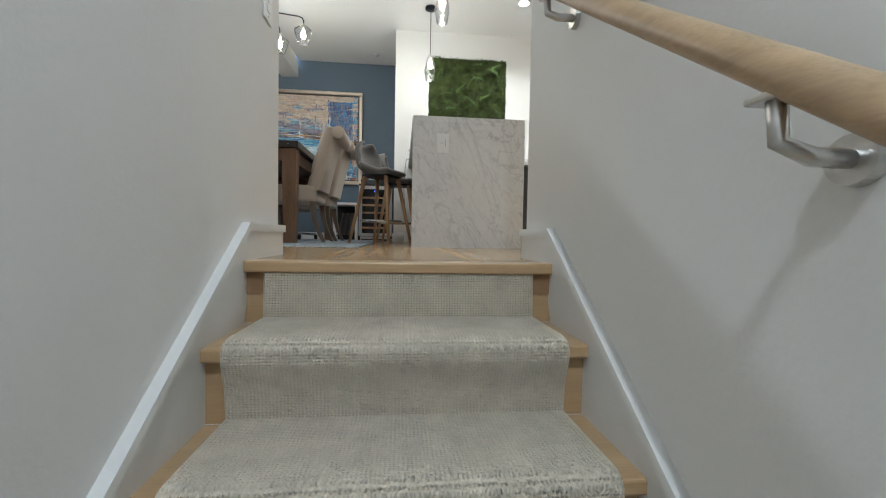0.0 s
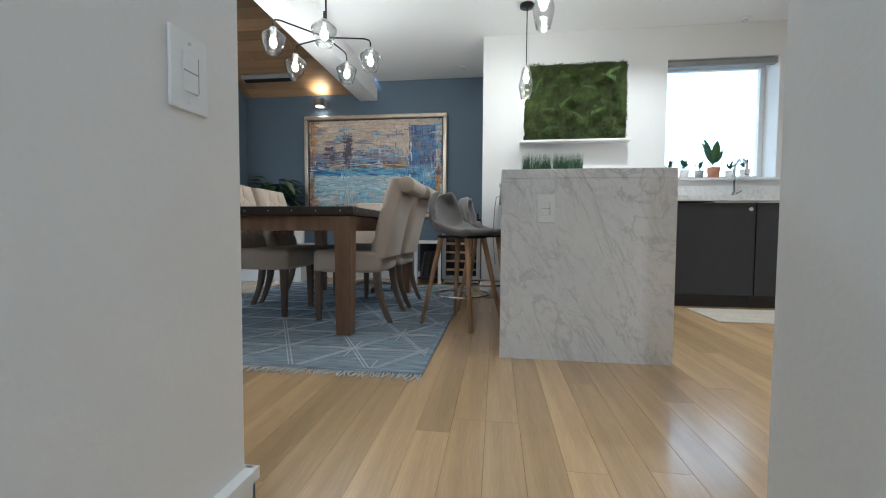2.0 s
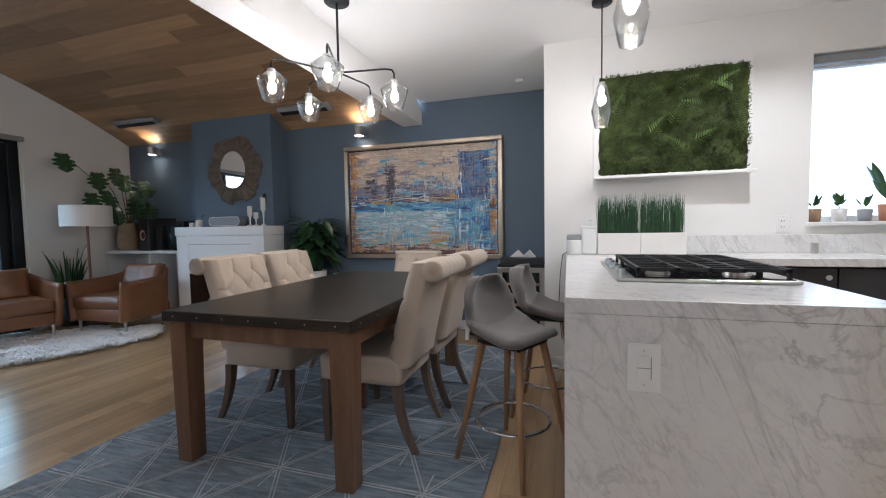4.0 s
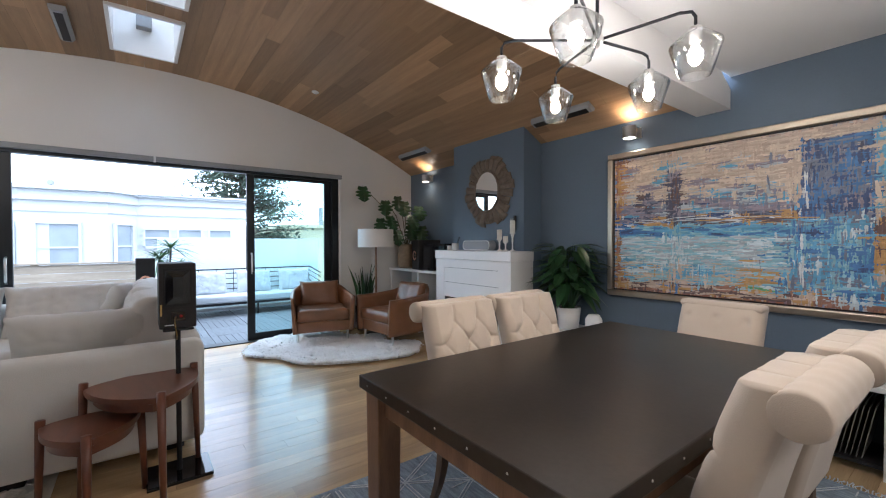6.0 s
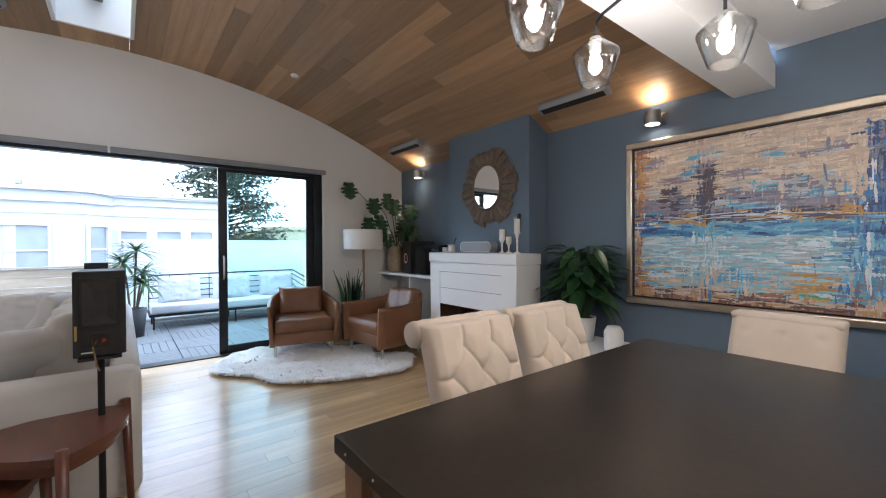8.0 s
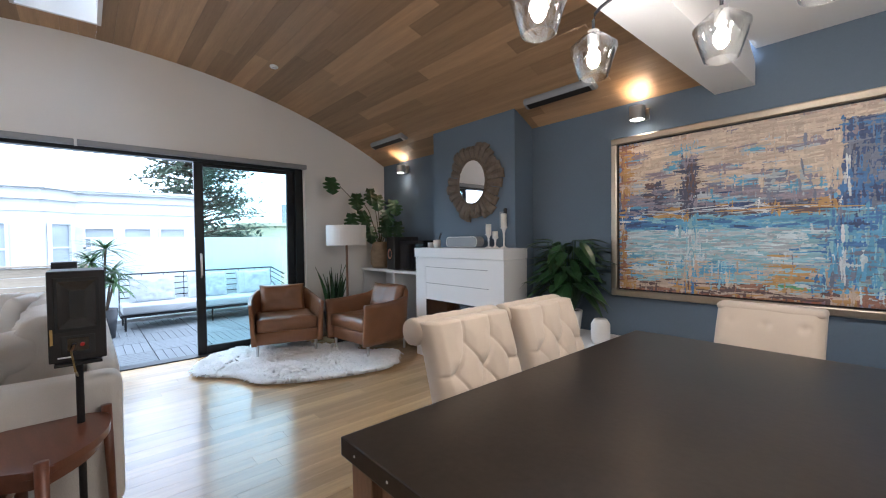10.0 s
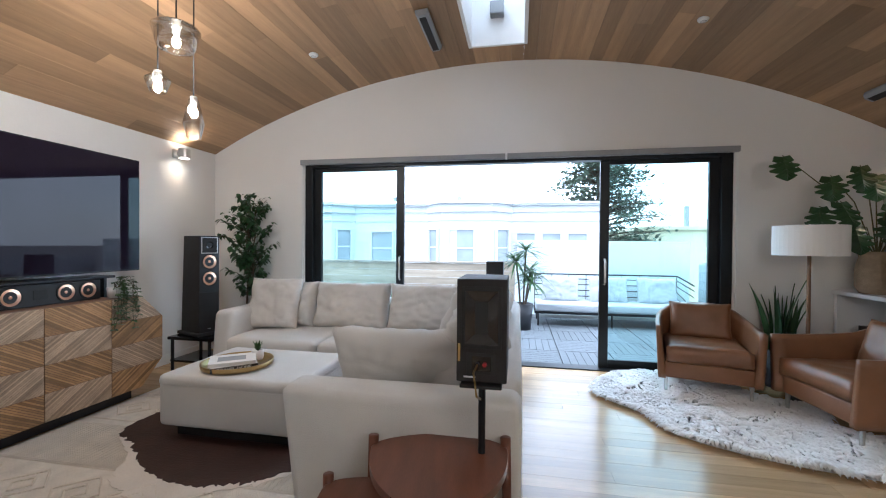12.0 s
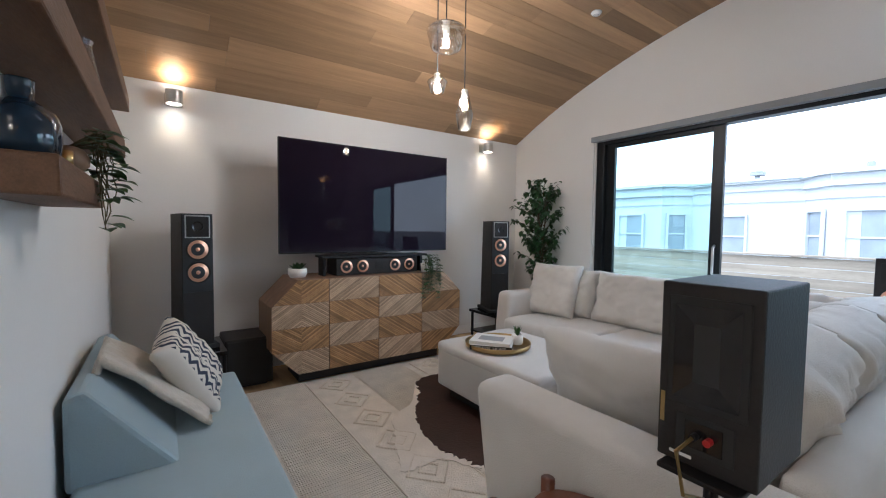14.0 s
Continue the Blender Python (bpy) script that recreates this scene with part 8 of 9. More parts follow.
def build_shelves():
    X = -2.081
    for x1, y0, y1, z0, z1 in ((-2.235, 1.78, 2.5, 1.315, 1.395), (-2.24, 0.75, 2.62, 1.62, 1.72), (-2.235, 0.15, 2.3, 2.0, 2.09)):
        b = bx(x1, y0, z0, X, y1, z1, 0.006, 2)
        for v in b.verts:
            v.co += Vector((1, 0, 1)) * 0.004 * noise.noise(v.co * 6)
        solo("floating_shelf", b, M_RUSTIC, "thick rustic dark-stained wood floating shelf", "shelf", group="floating shelves")
    v = thing("vase", (-2.155, 2.36, 1.397), 0, "glossy navy ceramic bottle vase on the lowest shelf", "vase")
    part("body", turned([(0, 0), (0.05, 0.0), (0.062, 0.008), (0.066, 0.03), (0.066, 0.07), (0.058, 0.095), (0.03, 0.115), (0.025, 0.12), (0.025, 0.155), (0.027, 0.16), (0.02, 0.16), (0.018, 0.12), (0, 0.1)], 30), M_VASE, v, smooth=True)
    c = thing("gold_cup", (-2.2, 2.22, 1.397), 0, "small gold tea-light cup on the lowest shelf", "cup")
    part("cup", turned([(0, 0), (0.02, 0), (0.02, 0.04), (0.017, 0.04), (0.017, 0.01), (0, 0.01)], 16), M_BRASS, c, smooth=True)
    p = thing("round_planter_plant", (-2.17, 2.0, 1.397), 0, "trailing pothos in a round tan pot on the lowest shelf", "plant")
    part("pot", turned([(0, 0), (0.03, 0.002), (0.056, 0.03), (0.058, 0.05), (0.045, 0.075), (0.03, 0.082), (0.028, 0.07), (0, 0.06)], 24), M_TAN, p, smooth=True)
    rng = random.Random(14)
    lv, sm = bmesh.new(), bmesh.new()
    for k in range(15):
        a = rng.uniform(0, 6.28)
        r0 = Vector((0, 0, 0.075))
        r1 = Vector((-0.05 - 0.05 * rng.random(), -0.12 * rng.random() + 0.02, 0.09 + 0.05 * rng.random()))
        pts = [r0, r1]
        drop = rng.uniform(0.03, 0.26)
        for i in range(1, 7):
            pts.append(r1 + Vector((-0.015 * i / 6 + rng.gauss(0, 0.006), -0.05 * i / 6 + rng.gauss(0, 0.01), -drop * i / 6)))
        tube(pts, 0.0018, 5, sm)
        for q in pts[1::2]:
            a = rng.uniform(0, 6.28)
            leaf(lv, q, q + Vector((math.cos(a) * 0.06 - 0.01, math.sin(a) * 0.06, 0.005)), 0.024, 0.2, 0.25)
    part("stem", sm, M_STEM, p)
    part("leaves", lv, M_LEAF, p)
    q = thing("shelf_plant", (-2.165, 2.2, 1.722), 0, "small upright green plant in a white pot on the middle shelf", "plant")
    part("pot", turned([(0, 0), (0.035, 0), (0.045, 0.08), (0.038, 0.08), (0.036, 0.07), (0, 0.07)], 20), M_CERAMIC, q, smooth=True)
    gl = bmesh.new()
    for k in range(50):
        a = rng.uniform(0, 6.28)
        leaf(gl, Vector((0.02 * math.cos(a), 0.02 * math.sin(a), 0.07)), Vector((0.06 * math.cos(a), 0.06 * math.sin(a), 0.1 + 0.1 * rng.random())), 0.006, 0.05)
    part("leaves", gl, M_LEAF, q)
    h = thing("glass_vase", (-2.17, 1.62, 1.722), 0, "clear faceted glass vase on the middle shelf", "vase")
    part("body", turned([(0, 0), (0.035, 0), (0.05, 0.06), (0.03, 0.17), (0.036, 0.19)], 10), M_GLASS, h, "clear faceted glass")
    for k, yy in enumerate((1.3, 1.05)):
        o = thing("frosted_jar", (-2.17, yy, 1.722), 0, "small pale frosted jar on the middle shelf", "jar", "shelf jars")
        part("jar", turned([(0, 0), (0.03, 0), (0.036, 0.05), (0.02, 0.09), (0.022, 0.1), (0, 0.1)], 18), M_CERAMIC, o, smooth=True)


build_shelves()


# ---- plants and lamp ----
def build_ficus():
    t = thing("ficus_tree", (-5.98, 0.36, 0), 0, "tall indoor ficus tree with small drooping green leaves", "plant")
    part("pot", turned([(0, 0.001), (0.13, 0.001), (0.16, 0.28), (0.14, 0.28), (0.135, 0.25), (0, 0.25)], 26), M_BASKET, t, smooth=True)
    part("soil", turned([(0, 0.255), (0.134, 0.255), (0.134, 0.251), (0, 0.251)], 20), M_SOIL, t)
    rng = random.Random(21)
    tr, lv = bmesh.new(), bmesh.new()
    ends = []
    for k in range(3):
        a = 2.1 * k
        tube([(0.02 * math.cos(a), 0.02 * math.sin(a), 0.25), (0.035 * math.cos(a + 1), 0.035 * math.sin(a + 1), 0.6), (0.03 * math.cos(a + 2), 0.03 * math.sin(a + 2), 1.0), (0.07 * math.cos(a), 0.07 * math.sin(a), 1.5)], 0.013, 8, tr, 0.5)
    for k in range(90):
        a = rng.uniform(0, 6.28)
        z = rng.uniform(0.6, 1.6)
        r = rng.uniform(0.12, 0.34) * (1.1 - abs(z - 1.25) * 0.6)
        p0, p1 = Vector((0.03 * math.cos(a), 0.03 * math.sin(a), z)), Vector((r * math.cos(a), r * math.sin(a) * 0.8, z + rng.uniform(0.05, 0.3)))
        if p1.y < -0.45:
            p1.y = -0.45
        tube([p0, (p0 + p1) / 2 + Vector((0, 0, 0.04)), p1], 0.004, 5, tr, 0.5)
        for q in range(13):
            f = rng.uniform(0.35, 1.05)
            c = p0 + (p1 - p0) * f + Vector((0, 0, 0.03))
            b = rng.uniform(0, 6.28)
            L = rng.uniform(0.055, 0.09)
            tip = c + Vector((math.cos(b) * L * 0.75, math.sin(b) * L * 0.75, -L * rng.uniform(0.1, 0.8)))
            if tip.y < -0.5 or tip.x < -0.29:
                continue
            leaf(lv, c, tip, L * 0.3, 0.15, 0.15)
    part("trunk", tr, M_BARK, t)
    part("crown", lv, M_LEAFD, t, "many small pointed leaves")


build_ficus()


def build_peace_lily():
    t = thing("broad_leaf_plant", (-2.98, 6.36, 0.451), 0, "lush broad-leaved green plant in a grey pot on the white plinth", "plant")
    part("pot", turned([(0, 0), (0.09, 0), (0.115, 0.2), (0.1, 0.2), (0.095, 0.18), (0, 0.18)], 26), M_CERAMIC, t, smooth=True)
    part("soil", turned([(0, 0.186), (0.094, 0.186), (0.094, 0.181), (0, 0.181)], 18), M_SOIL, t)
    rng = random.Random(23)
    lv = bmesh.new()
    for k in range(150):
        a = rng.uniform(0, 6.28)
        up = rng.uniform(0.18, 0.62)
        out = rng.uniform(0.12, 0.42) * (1.15 - up * 0.5)
        base = Vector((0.04 * math.cos(a), 0.04 * math.sin(a), 0.18))
        joint = Vector((out * 0.55 * math.cos(a), out * 0.5 * math.sin(a), 0.18 + up))
        tip = joint + Vector((math.cos(a) * 0.2, math.sin(a) * 0.2, rng.uniform(-0.17, 0.05)))
        if tip.y > 0.28:
            tip.y = joint.y = 0.26
        if joint.y > 0.24:
            joint.y = 0.24
        tube([base, (base + joint) / 2 + Vector((0, 0, 0.03)), joint], 0.003, 4, lv)
        leaf(lv, joint, tip, rng.uniform(0.034, 0.05), 0.02, 0.18)
    part("leaves", lv, M_LEAFD, t, "broad glossy leaves")
    c = thing("ceramic_vase", (-2.62, 6.22, 0.451), 0, "small white ceramic vase on the plinth", "vase")
    part("body", turned([(0, 0), (0.06, 0), (0.07, 0.03), (0.07, 0.15), (0.05, 0.185), (0.045, 0.19), (0, 0.185)], 24), M_CERAMIC, c, smooth=True)
    g = thing("round_vase", (-3.3, 6.2, 0.451), 0, "round cream ceramic globe vase beside the fireplace", "vase")
    part("body", turned([(0, 0), (0.04, 0.002), (0.085, 0.04), (0.1, 0.09), (0.085, 0.14), (0.04, 0.178), (0.03, 0.185), (0, 0.18)], 28), M_CERAMIC, g, smooth=True)


build_peace_lily()


def monstera_leaf(bm, c, tip, w):
    """A heart-shaped leaf cut by deep side slots."""
    d = tip - c
    L = d.length
    u = d.normalized()
    s = u.cross(Vector((0, 0, 1)))
    s = s.normalized() if s.length > 0.05 else Vector((0, 1, 0))
    nrm = s.cross(u)
    n = 12
    for sg in (-1, 1):
        prev = None
        for i in range(n + 1):
            f = i / n
            wid = w * (math.sin(math.pi * min(1, 0.12 + f * 0.9)) ** 0.7)
            if i % 3 == 2 and 1 < i < n - 1:
                wid *= 0.45
            mid = c + u * L * f + nrm * 0.01
            edge = c + u * L * (f + (0.07 if i else -0.12)) + s * sg * wid - nrm * 0.03 * f
            row = (bm.verts.new(mid), bm.verts.new(edge))
            if prev:
                bm.faces.new((prev[0], prev[1], row[1], row[0]))
            prev = row


def build_corner():
    t = thing("monstera", (-5.92, 6.36, 0.886), 0, "tall monstera with split leaves in a woven seagrass basket", "plant")
    part("basket", turned([(0, 0), (0.11, 0), (0.14, 0.06), (0.14, 0.2), (0.115, 0.32), (0.13, 0.36), (0.115, 0.36), (0.1, 0.31), (0, 0.3)], 30), M_BASKET, t, "woven seagrass basket", True)
    rng = random.Random(29)
    st, lv = bmesh.new(), bmesh.new()
    heads = ((0.1, -0.78, 1.16, 0.13), (0.1, -0.42, 0.98, 0.13), (0.12, -0.36, 0.76, 0.14), (0.12, -0.12, 0.98, 0.14), (0.18, 0.1, 0.92, 0.14), (0.1, -0.5, 0.72, 0.12), (0.1, 0.02, 0.62, 0.15), (0.2, -0.05, 0.78, 0.15), (0.25, 0.12, 0.62, 0.12), (0.05, -0.2, 0.55, 0.12), (0.0, 0.1, 0.75, 0.12), (0.16, -0.25, 1.05, 0.11), (0.2, 0.15, 0.5, 0.11))
    for x, y, z, w in heads:
        base, head = Vector((0, 0, 0.3)), Vector((x, y, z))
        mid = (base + head) / 2 + Vector((0, 0, 0.14))
        tube([base, mid, head + Vector((0, 0, 0.02))], 0.006, 6, st, 0.6)
        a = rng.uniform(-0.8, 0.8)
        tip = head + Vector((0.1 + 0.05 * math.cos(a), -0.05 + 0.1 * math.sin(a), -0.19))
        monstera_leaf(lv, head, tip, w * 0.85)
    part("stalks", st, M_STEM, t)
    part("leaves", lv, M_LEAFD, t, "split heart-shaped leaves")
    s = thing("snake_plant", (-6.05, 5.72, 0), 0, "upright snake plant in a dark floor pot by the wall", "plant")
    part("pot", turned([(0, 0.001), (0.11, 0.001), (0.14, 0.34), (0.12, 0.34), (0.115, 0.3), (0, 0.3)], 24), M_DARKCAB, s, smooth=True)
    lv = bmesh.new()
    for k in range(17):
        a = rng.uniform(0, 6.28)
        r = rng.uniform(0.01, 0.09)
        h = rng.uniform(0.4, 0.72)
        lean = rng.uniform(0.02, 0.16)
        b0 = Vector((r * math.cos(a), r * math.sin(a), 0.3))
        tw = rng.uniform(0, 3.14)
        sd = Vector((math.cos(tw), math.sin(tw), 0))
        prev = None
        for i in range(9):
            f = i / 8
            w = 0.03 * (1 - f ** 3) * (0.7 + 0.3 * math.sin(f * 3))
            c = b0 + Vector((math.cos(a) * lean * f * f, math.sin(a) * lean * f * f, h * f))
            row = (lv.verts.new(c - sd * w), lv.verts.new(c + Vector((-sd.y, sd.x, 0)) * 0.008), lv.verts.new(c + sd * w))
            if prev:
                lv.faces.new((prev[0], prev[1], row[1], row[0]))
                lv.faces.new((prev[1], prev[2], row[2], row[1]))
            prev = row
    part("leaves", lv, M_LEAFD, s, "stiff sword leaves")
    l = thing("floor_lamp", (-5.7, 5.72, 0), 0, "floor lamp with a white linen drum shade on a walnut stem", "floor lamp")
    part("base", turned([(0, 0), (0.14, 0), (0.14, 0.015), (0.13, 0.02), (0, 0.022)], 30), M_BLACKM, l, smooth=True)
    part("stem", rod((0, 0, 0.02), (0, 0, 1.22), 0.016, 0.014, 14), M_TABLEWOOD, l, "dark walnut stem")
    sh = part("shade", turned([(0.245, 1.21), (0.245, 1.455), (0.241, 1.455), (0.241, 1.21), (0.245, 1.21)], 40), M_SHADE, l, "white linen drum shade")
    part("diffuser_disc", turned([(0, 1.225), (0.24, 1.225), (0.24, 1.228), (0, 1.228)], 30), M_SHADE, l)
    part("finial", rod((0, 0, 1.22), (0, 0, 1.47), 0.006, n=8), M_STEEL, l)


build_corner()

# ---- terrace and the view beyond ----
def build_terrace():
    dk = tagged(new("deck"), "grey slatted deck tiles on the terrace", "deck", kind="structure")
    part("deck_base", bx(-9.75, -1.6, -0.25, XW - 0.22, 6.9, -0.06), M_ROOFG, dk)
    tile = bmesh.new()
    for i in range(7):
        bx(-0.295 + i * 0.0845, -0.295, -0.028, -0.295 + i * 0.0845 + 0.079, 0.295, 0, bm=tile)
    mesh = finish(tile, "tile", M_DECK, False)
    for i in range(6):
        for j in range(14):
            share("tile", mesh, dk, pose(-6.75 - i * 0.6, -1.25 + j * 0.6, -0.03, 0, 0, 90 if (i + j) % 2 else 0))
    f = tagged(new("terrace_fence"), "weathered horizontal board fence round the terrace", "fence", kind="structure")
    for k in range(7):
        z = -0.03 + k * 0.137
        part("board", bx(-9.53, -1.6, z, -9.5, 3.28, z + 0.131, 0.003, 1), M_CEDARF, f)
    part("cap_rail", bx(-9.56, -1.6, 0.932, -9.47, 3.28, 0.96, 0.004), M_CEDARF, f)
    for y in (-1.5, 0.1, 1.7, 3.2):
        part("post", bx(-9.6, y, -0.06, -9.53, y + 0.09, 0.93), M_CEDARF, f)
    g = tagged(new("terrace_side_fence"), "grey horizontal board fence at the terrace side", "fence", kind="structure")
    grey = mat("grey_painted_boards", (0.36, 0.4, 0.42), 0.7, var=0.12, scale=3, stretch=(0.6, 6, 6), rnd=0.06)
    for k in range(7):
        z = -0.03 + k * 0.145
        part("board", bx(-9.4, 6.36, z, -6.53, 6.39, z + 0.138, 0.003, 1), grey, g)
    for x in (-9.35, -8.0, -6.7):
        part("post", bx(x, 6.39, -0.06, x + 0.09, 6.47, 1.0), grey, g)
    w = tagged(new("windscreen"), "frosted glass windscreen along the terrace edge", "screen", kind="structure")
    for y0, y1 in ((3.33, 4.78), (4.8, 6.25)):
        part("panel", bx(-9.5, y0, 0.02, -9.488, y1, 1.36, 0.002), M_FROST, w)
    part("shoe", bx(-9.53, 3.33, -0.06, -9.46, 6.25, 0.02), M_STEEL, w)
    # bench
    b = thing("outdoor_sofa", (0, 0, -0.03), 0, "black metal terrace sofa with pale seat and back cushions", "outdoor sofa")
    x0, x1, y0, y1 = -9.3, -8.6, 3.62, 6.02
    part("seat_frame", bx(x0, y0, 0.2, x1, y1, 0.24, 0.006), M_BLACKM, b)
    for x in (x0 + 0.06, x1 - 0.05):
        for y in (y0 + 0.06, (y0 + y1) / 2, y1 - 0.06):
            part("leg", rod((x, y, 0.0), (x, y, 0.2), 0.014, n=10), M_BLACKM, b)
    for z in (0.42, 0.52, 0.62, 0.72, 0.8):
        part("back_wire", tube([(x1 - 0.1, y0, z - 0.18 if z < 0.6 else z - 0.1), (x0 - 0.02, y0 + 0.02, z), (x0 - 0.02, y1 - 0.02, z), (x1 - 0.1, y1, z - 0.18 if z < 0.6 else z - 0.1)], 0.008 if z < 0.8 else 0.012, 8), M_BLACKM, b)
    for k in range(9):
        y = y0 + 0.03 + (y1 - y0 - 0.06) * k / 8
        part("upright", rod((x0 - 0.02, y, 0.22), (x0 - 0.02, y, 0.8), 0.006, n=8), M_BLACKM, b)
    part("seat_cushion", soft_box(x0 + 0.02, y0 + 0.02, 0.241, x1 + 0.02, y1 - 0.02, 0.37, 0.03, 50, 0.006), M_OUTCUSH, b, smooth=True)
    for k, y in enumerate((4.06, 4.84, 5.6)):
        o = pillow("outdoor_pillow", (0.62, 0.44), pose(x0 + 0.24, y, 0.53, 0, 78, 0) @ pose(0, 0, 0, 0, 0, 90), "pale square cushion on the terrace sofa", M_OUTCUSH, 60 + k, 0.16, group="terrace cushions")
    p = thing("terrace_palm", (-8.3, 3.42, -0.03), 0, "spiky dracaena palm in a dark pot on the terrace", "plant")
    part("pot", turned([(0, 0), (0.13, 0), (0.17, 0.4), (0.15, 0.4), (0.14, 0.36), (0, 0.36)], 24), M_DARKCAB, p, smooth=True)
    rng = random.Random(41)
    st, lv = bmesh.new(), bmesh.new()
    for hx, hy, hz in ((0.0, 0.05, 1.22), (0.08, -0.1, 1.05), (-0.06, 0.12, 0.9), (0.1, 0.12, 0.75)):
        tube([(hx * 0.3, hy * 0.3, 0.35), (hx * 0.8, hy * 0.6, hz * 0.7), (hx, hy, hz)], 0.014, 7, st)
        for k in range(54):
            a = rng.uniform(0, 6.28)
            L = rng.uniform(0.26, 0.44)
            up = rng.uniform(-0.12, 0.34)
            leaf(lv, Vector((hx, hy, hz)), Vector((hx + math.cos(a) * L, hy + math.sin(a) * L, hz + up)), 0.015, 0.02, 0.35)
    part("stem", st, M_BARK, p)
    part("leaves", lv, M_LEAF, p, "long spiky leaves")


build_terrace()


def sash(house, x, y0, y1, z0, z1, cur=0.0):
    w = part("window", bx(x - 0.06, y0, z0, x - 0.05, y1, z1), M_GLOSSW, house)
    for a in ((y0 - 0.08, z0 - 0.08, y0, z1 + 0.08), (y1, z0 - 0.08, y1 + 0.08, z1 + 0.08), (y0, z1, y1, z1 + 0.08), (y0 - 0.12, z0 - 0.1, y1 + 0.12, z0)):
        part("frame", bx(x - 0.05, a[0], a[1], x + 0.05, a[2], a[3]), M_STUCCO, w)
    part("meeting_rail", bx(x - 0.05, y0, (z0 + z1) / 2 - 0.03, x + 0.0, y1, (z0 + z1) / 2 + 0.03), M_STUCCO, w)
    if cur:
        part("curtain", bx(x - 0.049, y0, z0, x - 0.04, y0 + (y1 - y0) * cur, z1), M_STUCCO, w)
    return w


M_GLOSSW = mat("distant_window_glass", (0.28, 0.31, 0.33), 0.2, var=0.2, scale=1.0)


def build_city():
    solo("ground", bx(-900, -900, -6.6, 900, 900, -6.4), M_GROUND, "city ground reaching the horizon", "ground", "structure")
    h = thing("white_house", label="white stucco terraced house with bays, cornice and sash windows", category="house")
    X = -22.0
    part("wall", bx(X - 8, -15, -6.4, X, 7.2, 3.0), M_STUCCO, h)
    part("parapet", bx(X - 8, -15, 3.0, X + 0.02, 7.2, 3.28), M_STUCCO, h)
    for z0, z1, o in ((3.28, 3.36, 0.32), (3.2, 3.28, 0.22), (2.9, 3.0, 0.1), (2.45, 2.52, 0.06)):
        part("cornice", bx(X - 0.02, -15, z0, X + o, 7.2 + o * 0.5, z1), M_STUCCO, h)
    part("roof", bx(X - 8, -15, 3.285, X - 0.3, 7.2, 3.3), M_ROOFG, h)
    for yc in (0.9, -7.2):
        bay = prism([(X, yc - 2.1), (X + 0.9, yc - 1.2), (X + 0.9, yc + 1.2), (X, yc + 2.1)], "z", -6.4, 3.0)
        b = part("bay", bay, M_STUCCO, h)
        for z0, z1, o in ((3.25, 3.38, 0.3), (3.0, 3.25, 0.08), (2.86, 3.0, 0.16), (2.45, 2.52, 0.06)):
            part("bay_cornice", prism([(X, yc - 2.1 - o), (X + 0.9 + o, yc - 1.2 - o * 0.5), (X + 0.9 + o, yc + 1.2 + o * 0.5), (X, yc + 2.1 + o)], "z", z0, z1), M_STUCCO, b)
        sash(h, X + 0.97, yc - 0.8, yc + 0.35, 0.25, 2.0, 0.3)
        for s in (-1, 1):
            w = sash(h, 0.0, -0.35, 0.35, 0.3, 2.0)
            w.matrix_basis = pose(X + 0.52, yc + s * 1.7, 0, 0, 0, s * 45)
    for y in (-3.6, -11.0):
        sash(h, X + 0.06, y - 0.55, y + 0.55, 0.25, 1.9)
    for y in (3.7, 4.9, 6.1):
        sash(h, X + 0.06, y - 0.42, y + 0.42, 1.15, 1.85)
    for y, r in ((-3.2, 0.3), (0.2, 0.12)):
        v = part("roof_vent", rod((X - 1.5, y, 3.3), (X - 1.5, y, 3.8), r * 0.4, r * 0.3, 12), M_GREY, h)
        part("cowl", turned([(0, 0.62), (r, 0.55), (r, 0.38), (0, 0.36)], 14, (X - 1.5, y, 3.3)), M_GREY, v)
    y2 = thing("yellow_house", label="pale yellow house with a flat roof and a chimney pipe", category="house")
    part("wall", bx(-40, 11.0, -6.4, -29, 26, 2.3), M_STUCCOY, y2)
    part("cornice", bx(-40.2, 10.8, 2.3, -28.8, 26, 2.5), M_STUCCOY, y2)
    part("upper_wall", bx(-38, 14.5, 2.5, -30, 26, 3.0), M_STUCCOY, y2)
    part("chimney_pipe", rod((-30.5, 14.0, 2.5), (-30.5, 14.0, 3.9), 0.16, n=10), M_GREY, y2)
    w = part("window", bx(-28.99, 15.5, 0.1, -28.95, 16.6, 1.6), M_GLOSSW, y2)
    n = thing("neighbour_house", label="pale neighbouring house wall outside the kitchen window", category="house")
    part("wall", bx(-1.0, 10.0, -6.4, 9.0, 14.0, 0.8), M_STUCCO, n)
    t = thing("cypress_tree", label="large dark cypress tree behind the white house", category="tree")
    rng = random.Random(51)
    tr, cr = bmesh.new(), bmesh.new()
    base = Vector((-27, 7.9, -6.4))
    H = 13.6
    tube([base, base + Vector((0, 0.1, H * 0.5)), base + Vector((0, 0, H * 0.96))], 0.4, 10, tr, 0.15)
    for k in range(230):
        f = rng.uniform(0.46, 0.995)
        a = rng.uniform(0, 6.28)
        r = (1 - f) ** 0.45 * 5.4 * rng.uniform(0.5, 1.08) + 0.25
        p0 = base + Vector((0, 0, H * f))
        p1 = p0 + Vector((r * math.cos(a), r * math.sin(a), rng.uniform(-0.15, 0.75)))
        tube([p0, (p0 + p1) / 2 + Vector((0, 0, 0.15)), p1], 0.05, 5, tr, 0.3)
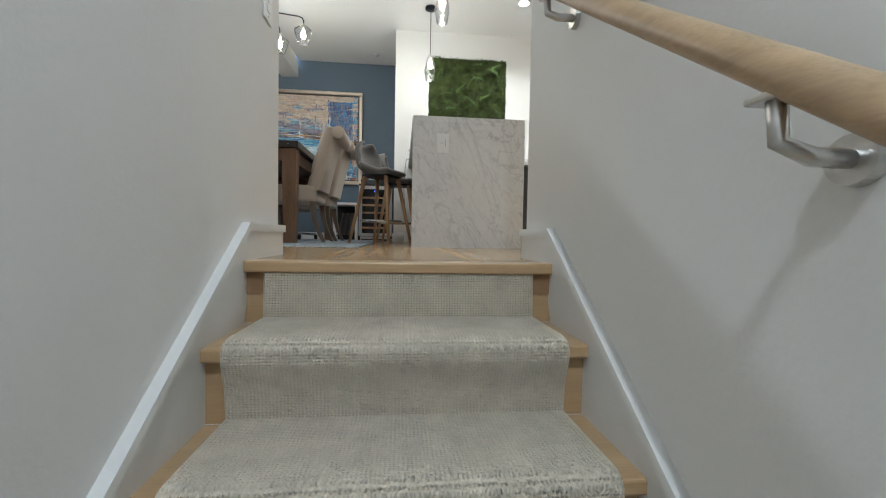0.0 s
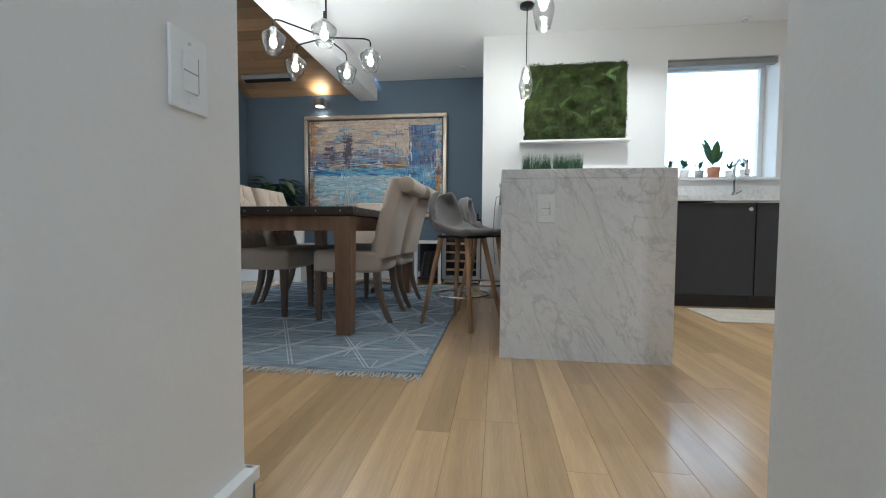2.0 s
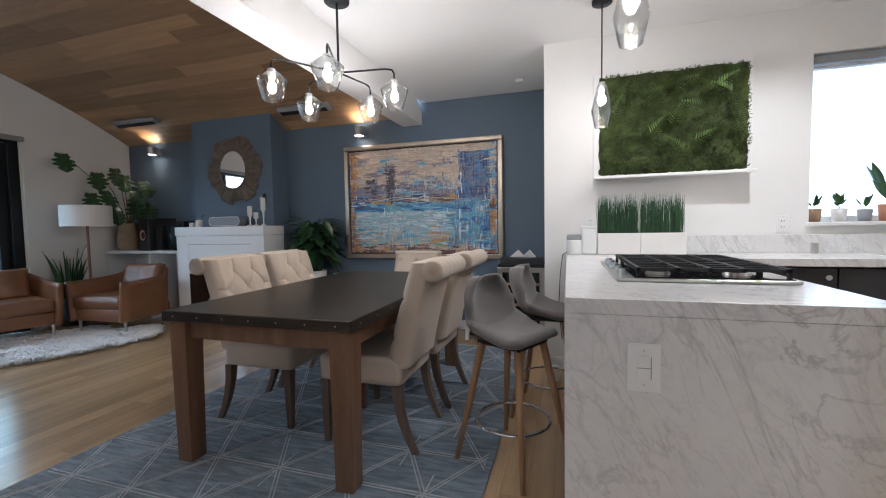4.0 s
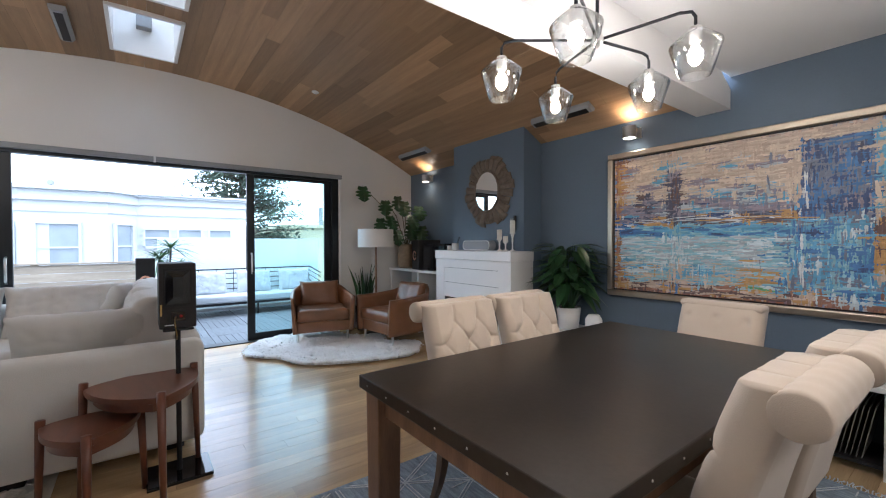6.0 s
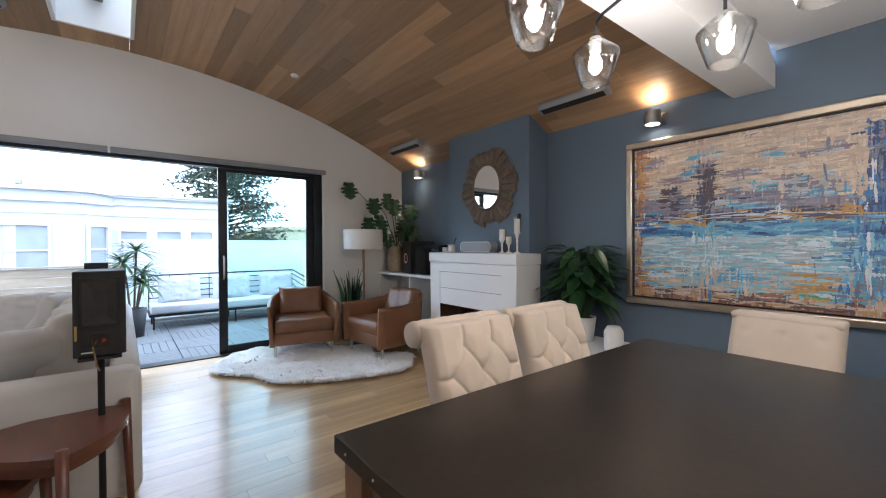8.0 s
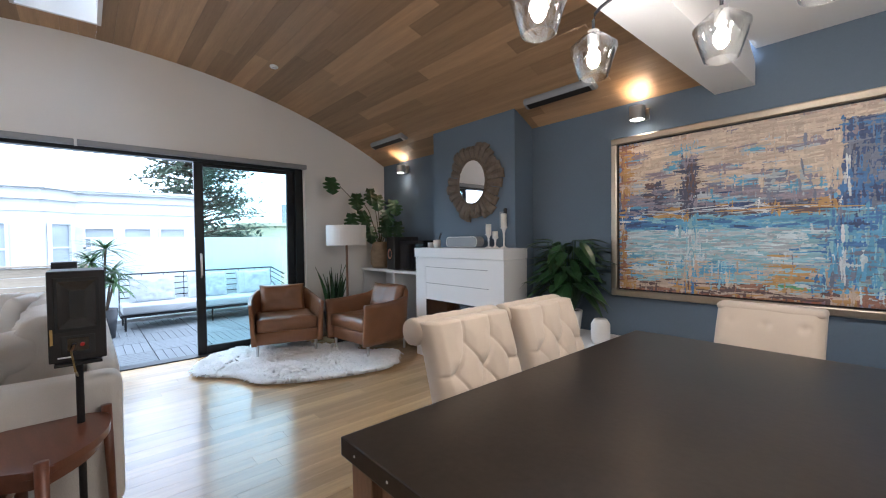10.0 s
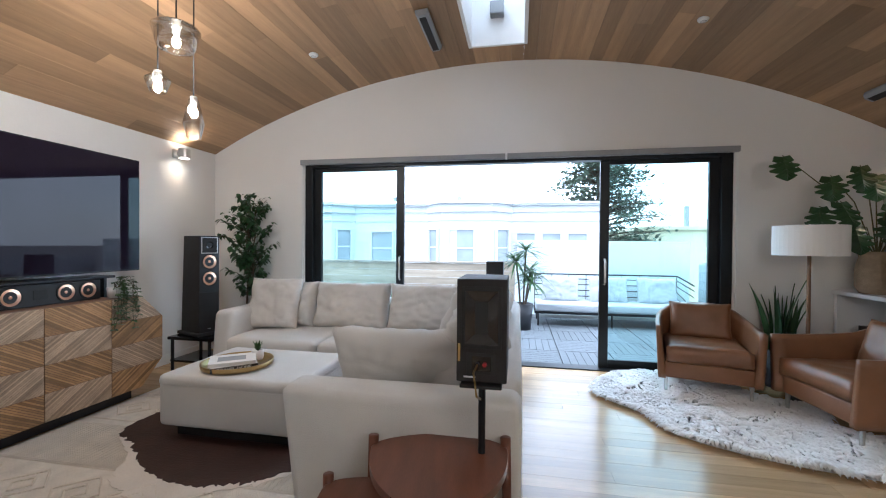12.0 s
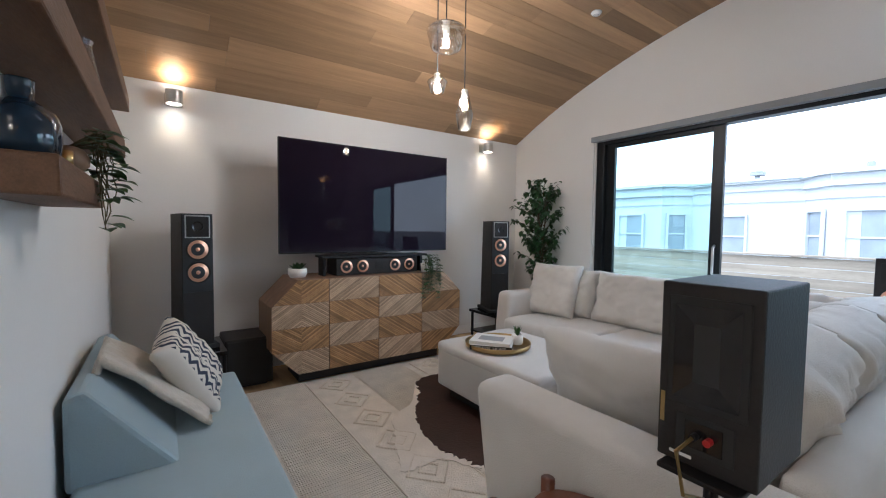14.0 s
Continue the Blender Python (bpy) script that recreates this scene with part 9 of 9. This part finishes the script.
        for q in range(40):
            s = rng.uniform(0.35, 1.05)
            c = p0 + (p1 - p0) * s + Vector((rng.gauss(0, 0.26), rng.gauss(0, 0.26), rng.gauss(0.05, 0.14)))
            b = rng.uniform(0, 6.28)
            L = rng.uniform(0.15, 0.36)
            leaf(cr, c, c + Vector((math.cos(b) * L, math.sin(b) * L, rng.uniform(-0.12, 0.24))), L * 0.26, 0.0, 0.0)
    part("trunk", tr, M_BARK, t)
    part("crown", cr, M_CONIFER, t, "layered dark foliage sprays")


build_city()

# ---- floor planks, last ----
def build_floor():
    fl = tagged(new("floor"), "honey maple plank floor with a satin finish", "floor", kind="structure")
    sub = bx(XW - 0.02, YS, -0.1, -0.885, YN, -0.016)
    bx(-0.885, 1.96, -0.1, 0.345, YN, -0.016, bm=sub)
    bx(0.345, 2.0, -0.1, 3.2, YN, -0.016, bm=sub)
    part("subfloor", sub, M_SUB, fl)
    width = 0.108
    rng = random.Random(11)
    rest = bmesh.new()
    meshes = {}
    count = 0
    gap = 0.0005

    def plank_mesh(length):
        if length not in meshes:
            b = bx(-width / 2 + gap, 0, -0.016, width / 2 - gap, length - 2 * gap, 0)
            meshes[length] = finish(b, "plank", M_FLOOR, False)
        return meshes[length]

    x = XW + width / 2
    while x < 3.2:
        start = 2.03 if -0.88 <= x <= 0.34 else (2.33 if -1.95 < x < -0.88 else (2.27 if x > 0.34 else YS))
        end = YK if x > XK else YN
        y = start
        first = rng.uniform(0.3, 1.6)
        while y < end - 0.02:
            length = round(first if first else rng.choice((0.8, 1.0, 1.2, 1.5, 1.8, 2.1)), 2)
            first = 0
            if end - (y + length) < 0.3:
                length = round(end - y, 2)
            near = -3.4 < x < 0.9 and y > 1.9 or -4.6 < x < -3.4 and y > 3.2
            if near and count < 300:
                count += 1
                ob = share("plank", plank_mesh(length), fl, Matrix.Translation((x, y + gap, rng.uniform(-0.0005, 0.0))))
            else:
                bx(x - width / 2 + gap, y + gap, -0.016, x + width / 2 - gap, y + length - gap, rng.uniform(-0.0005, 0), bm=rest)
            y += length
        x += width
    r = part("far_planks", rest, M_FLOOR_REST, fl)
    r["kind"] = "stuff"


build_floor()
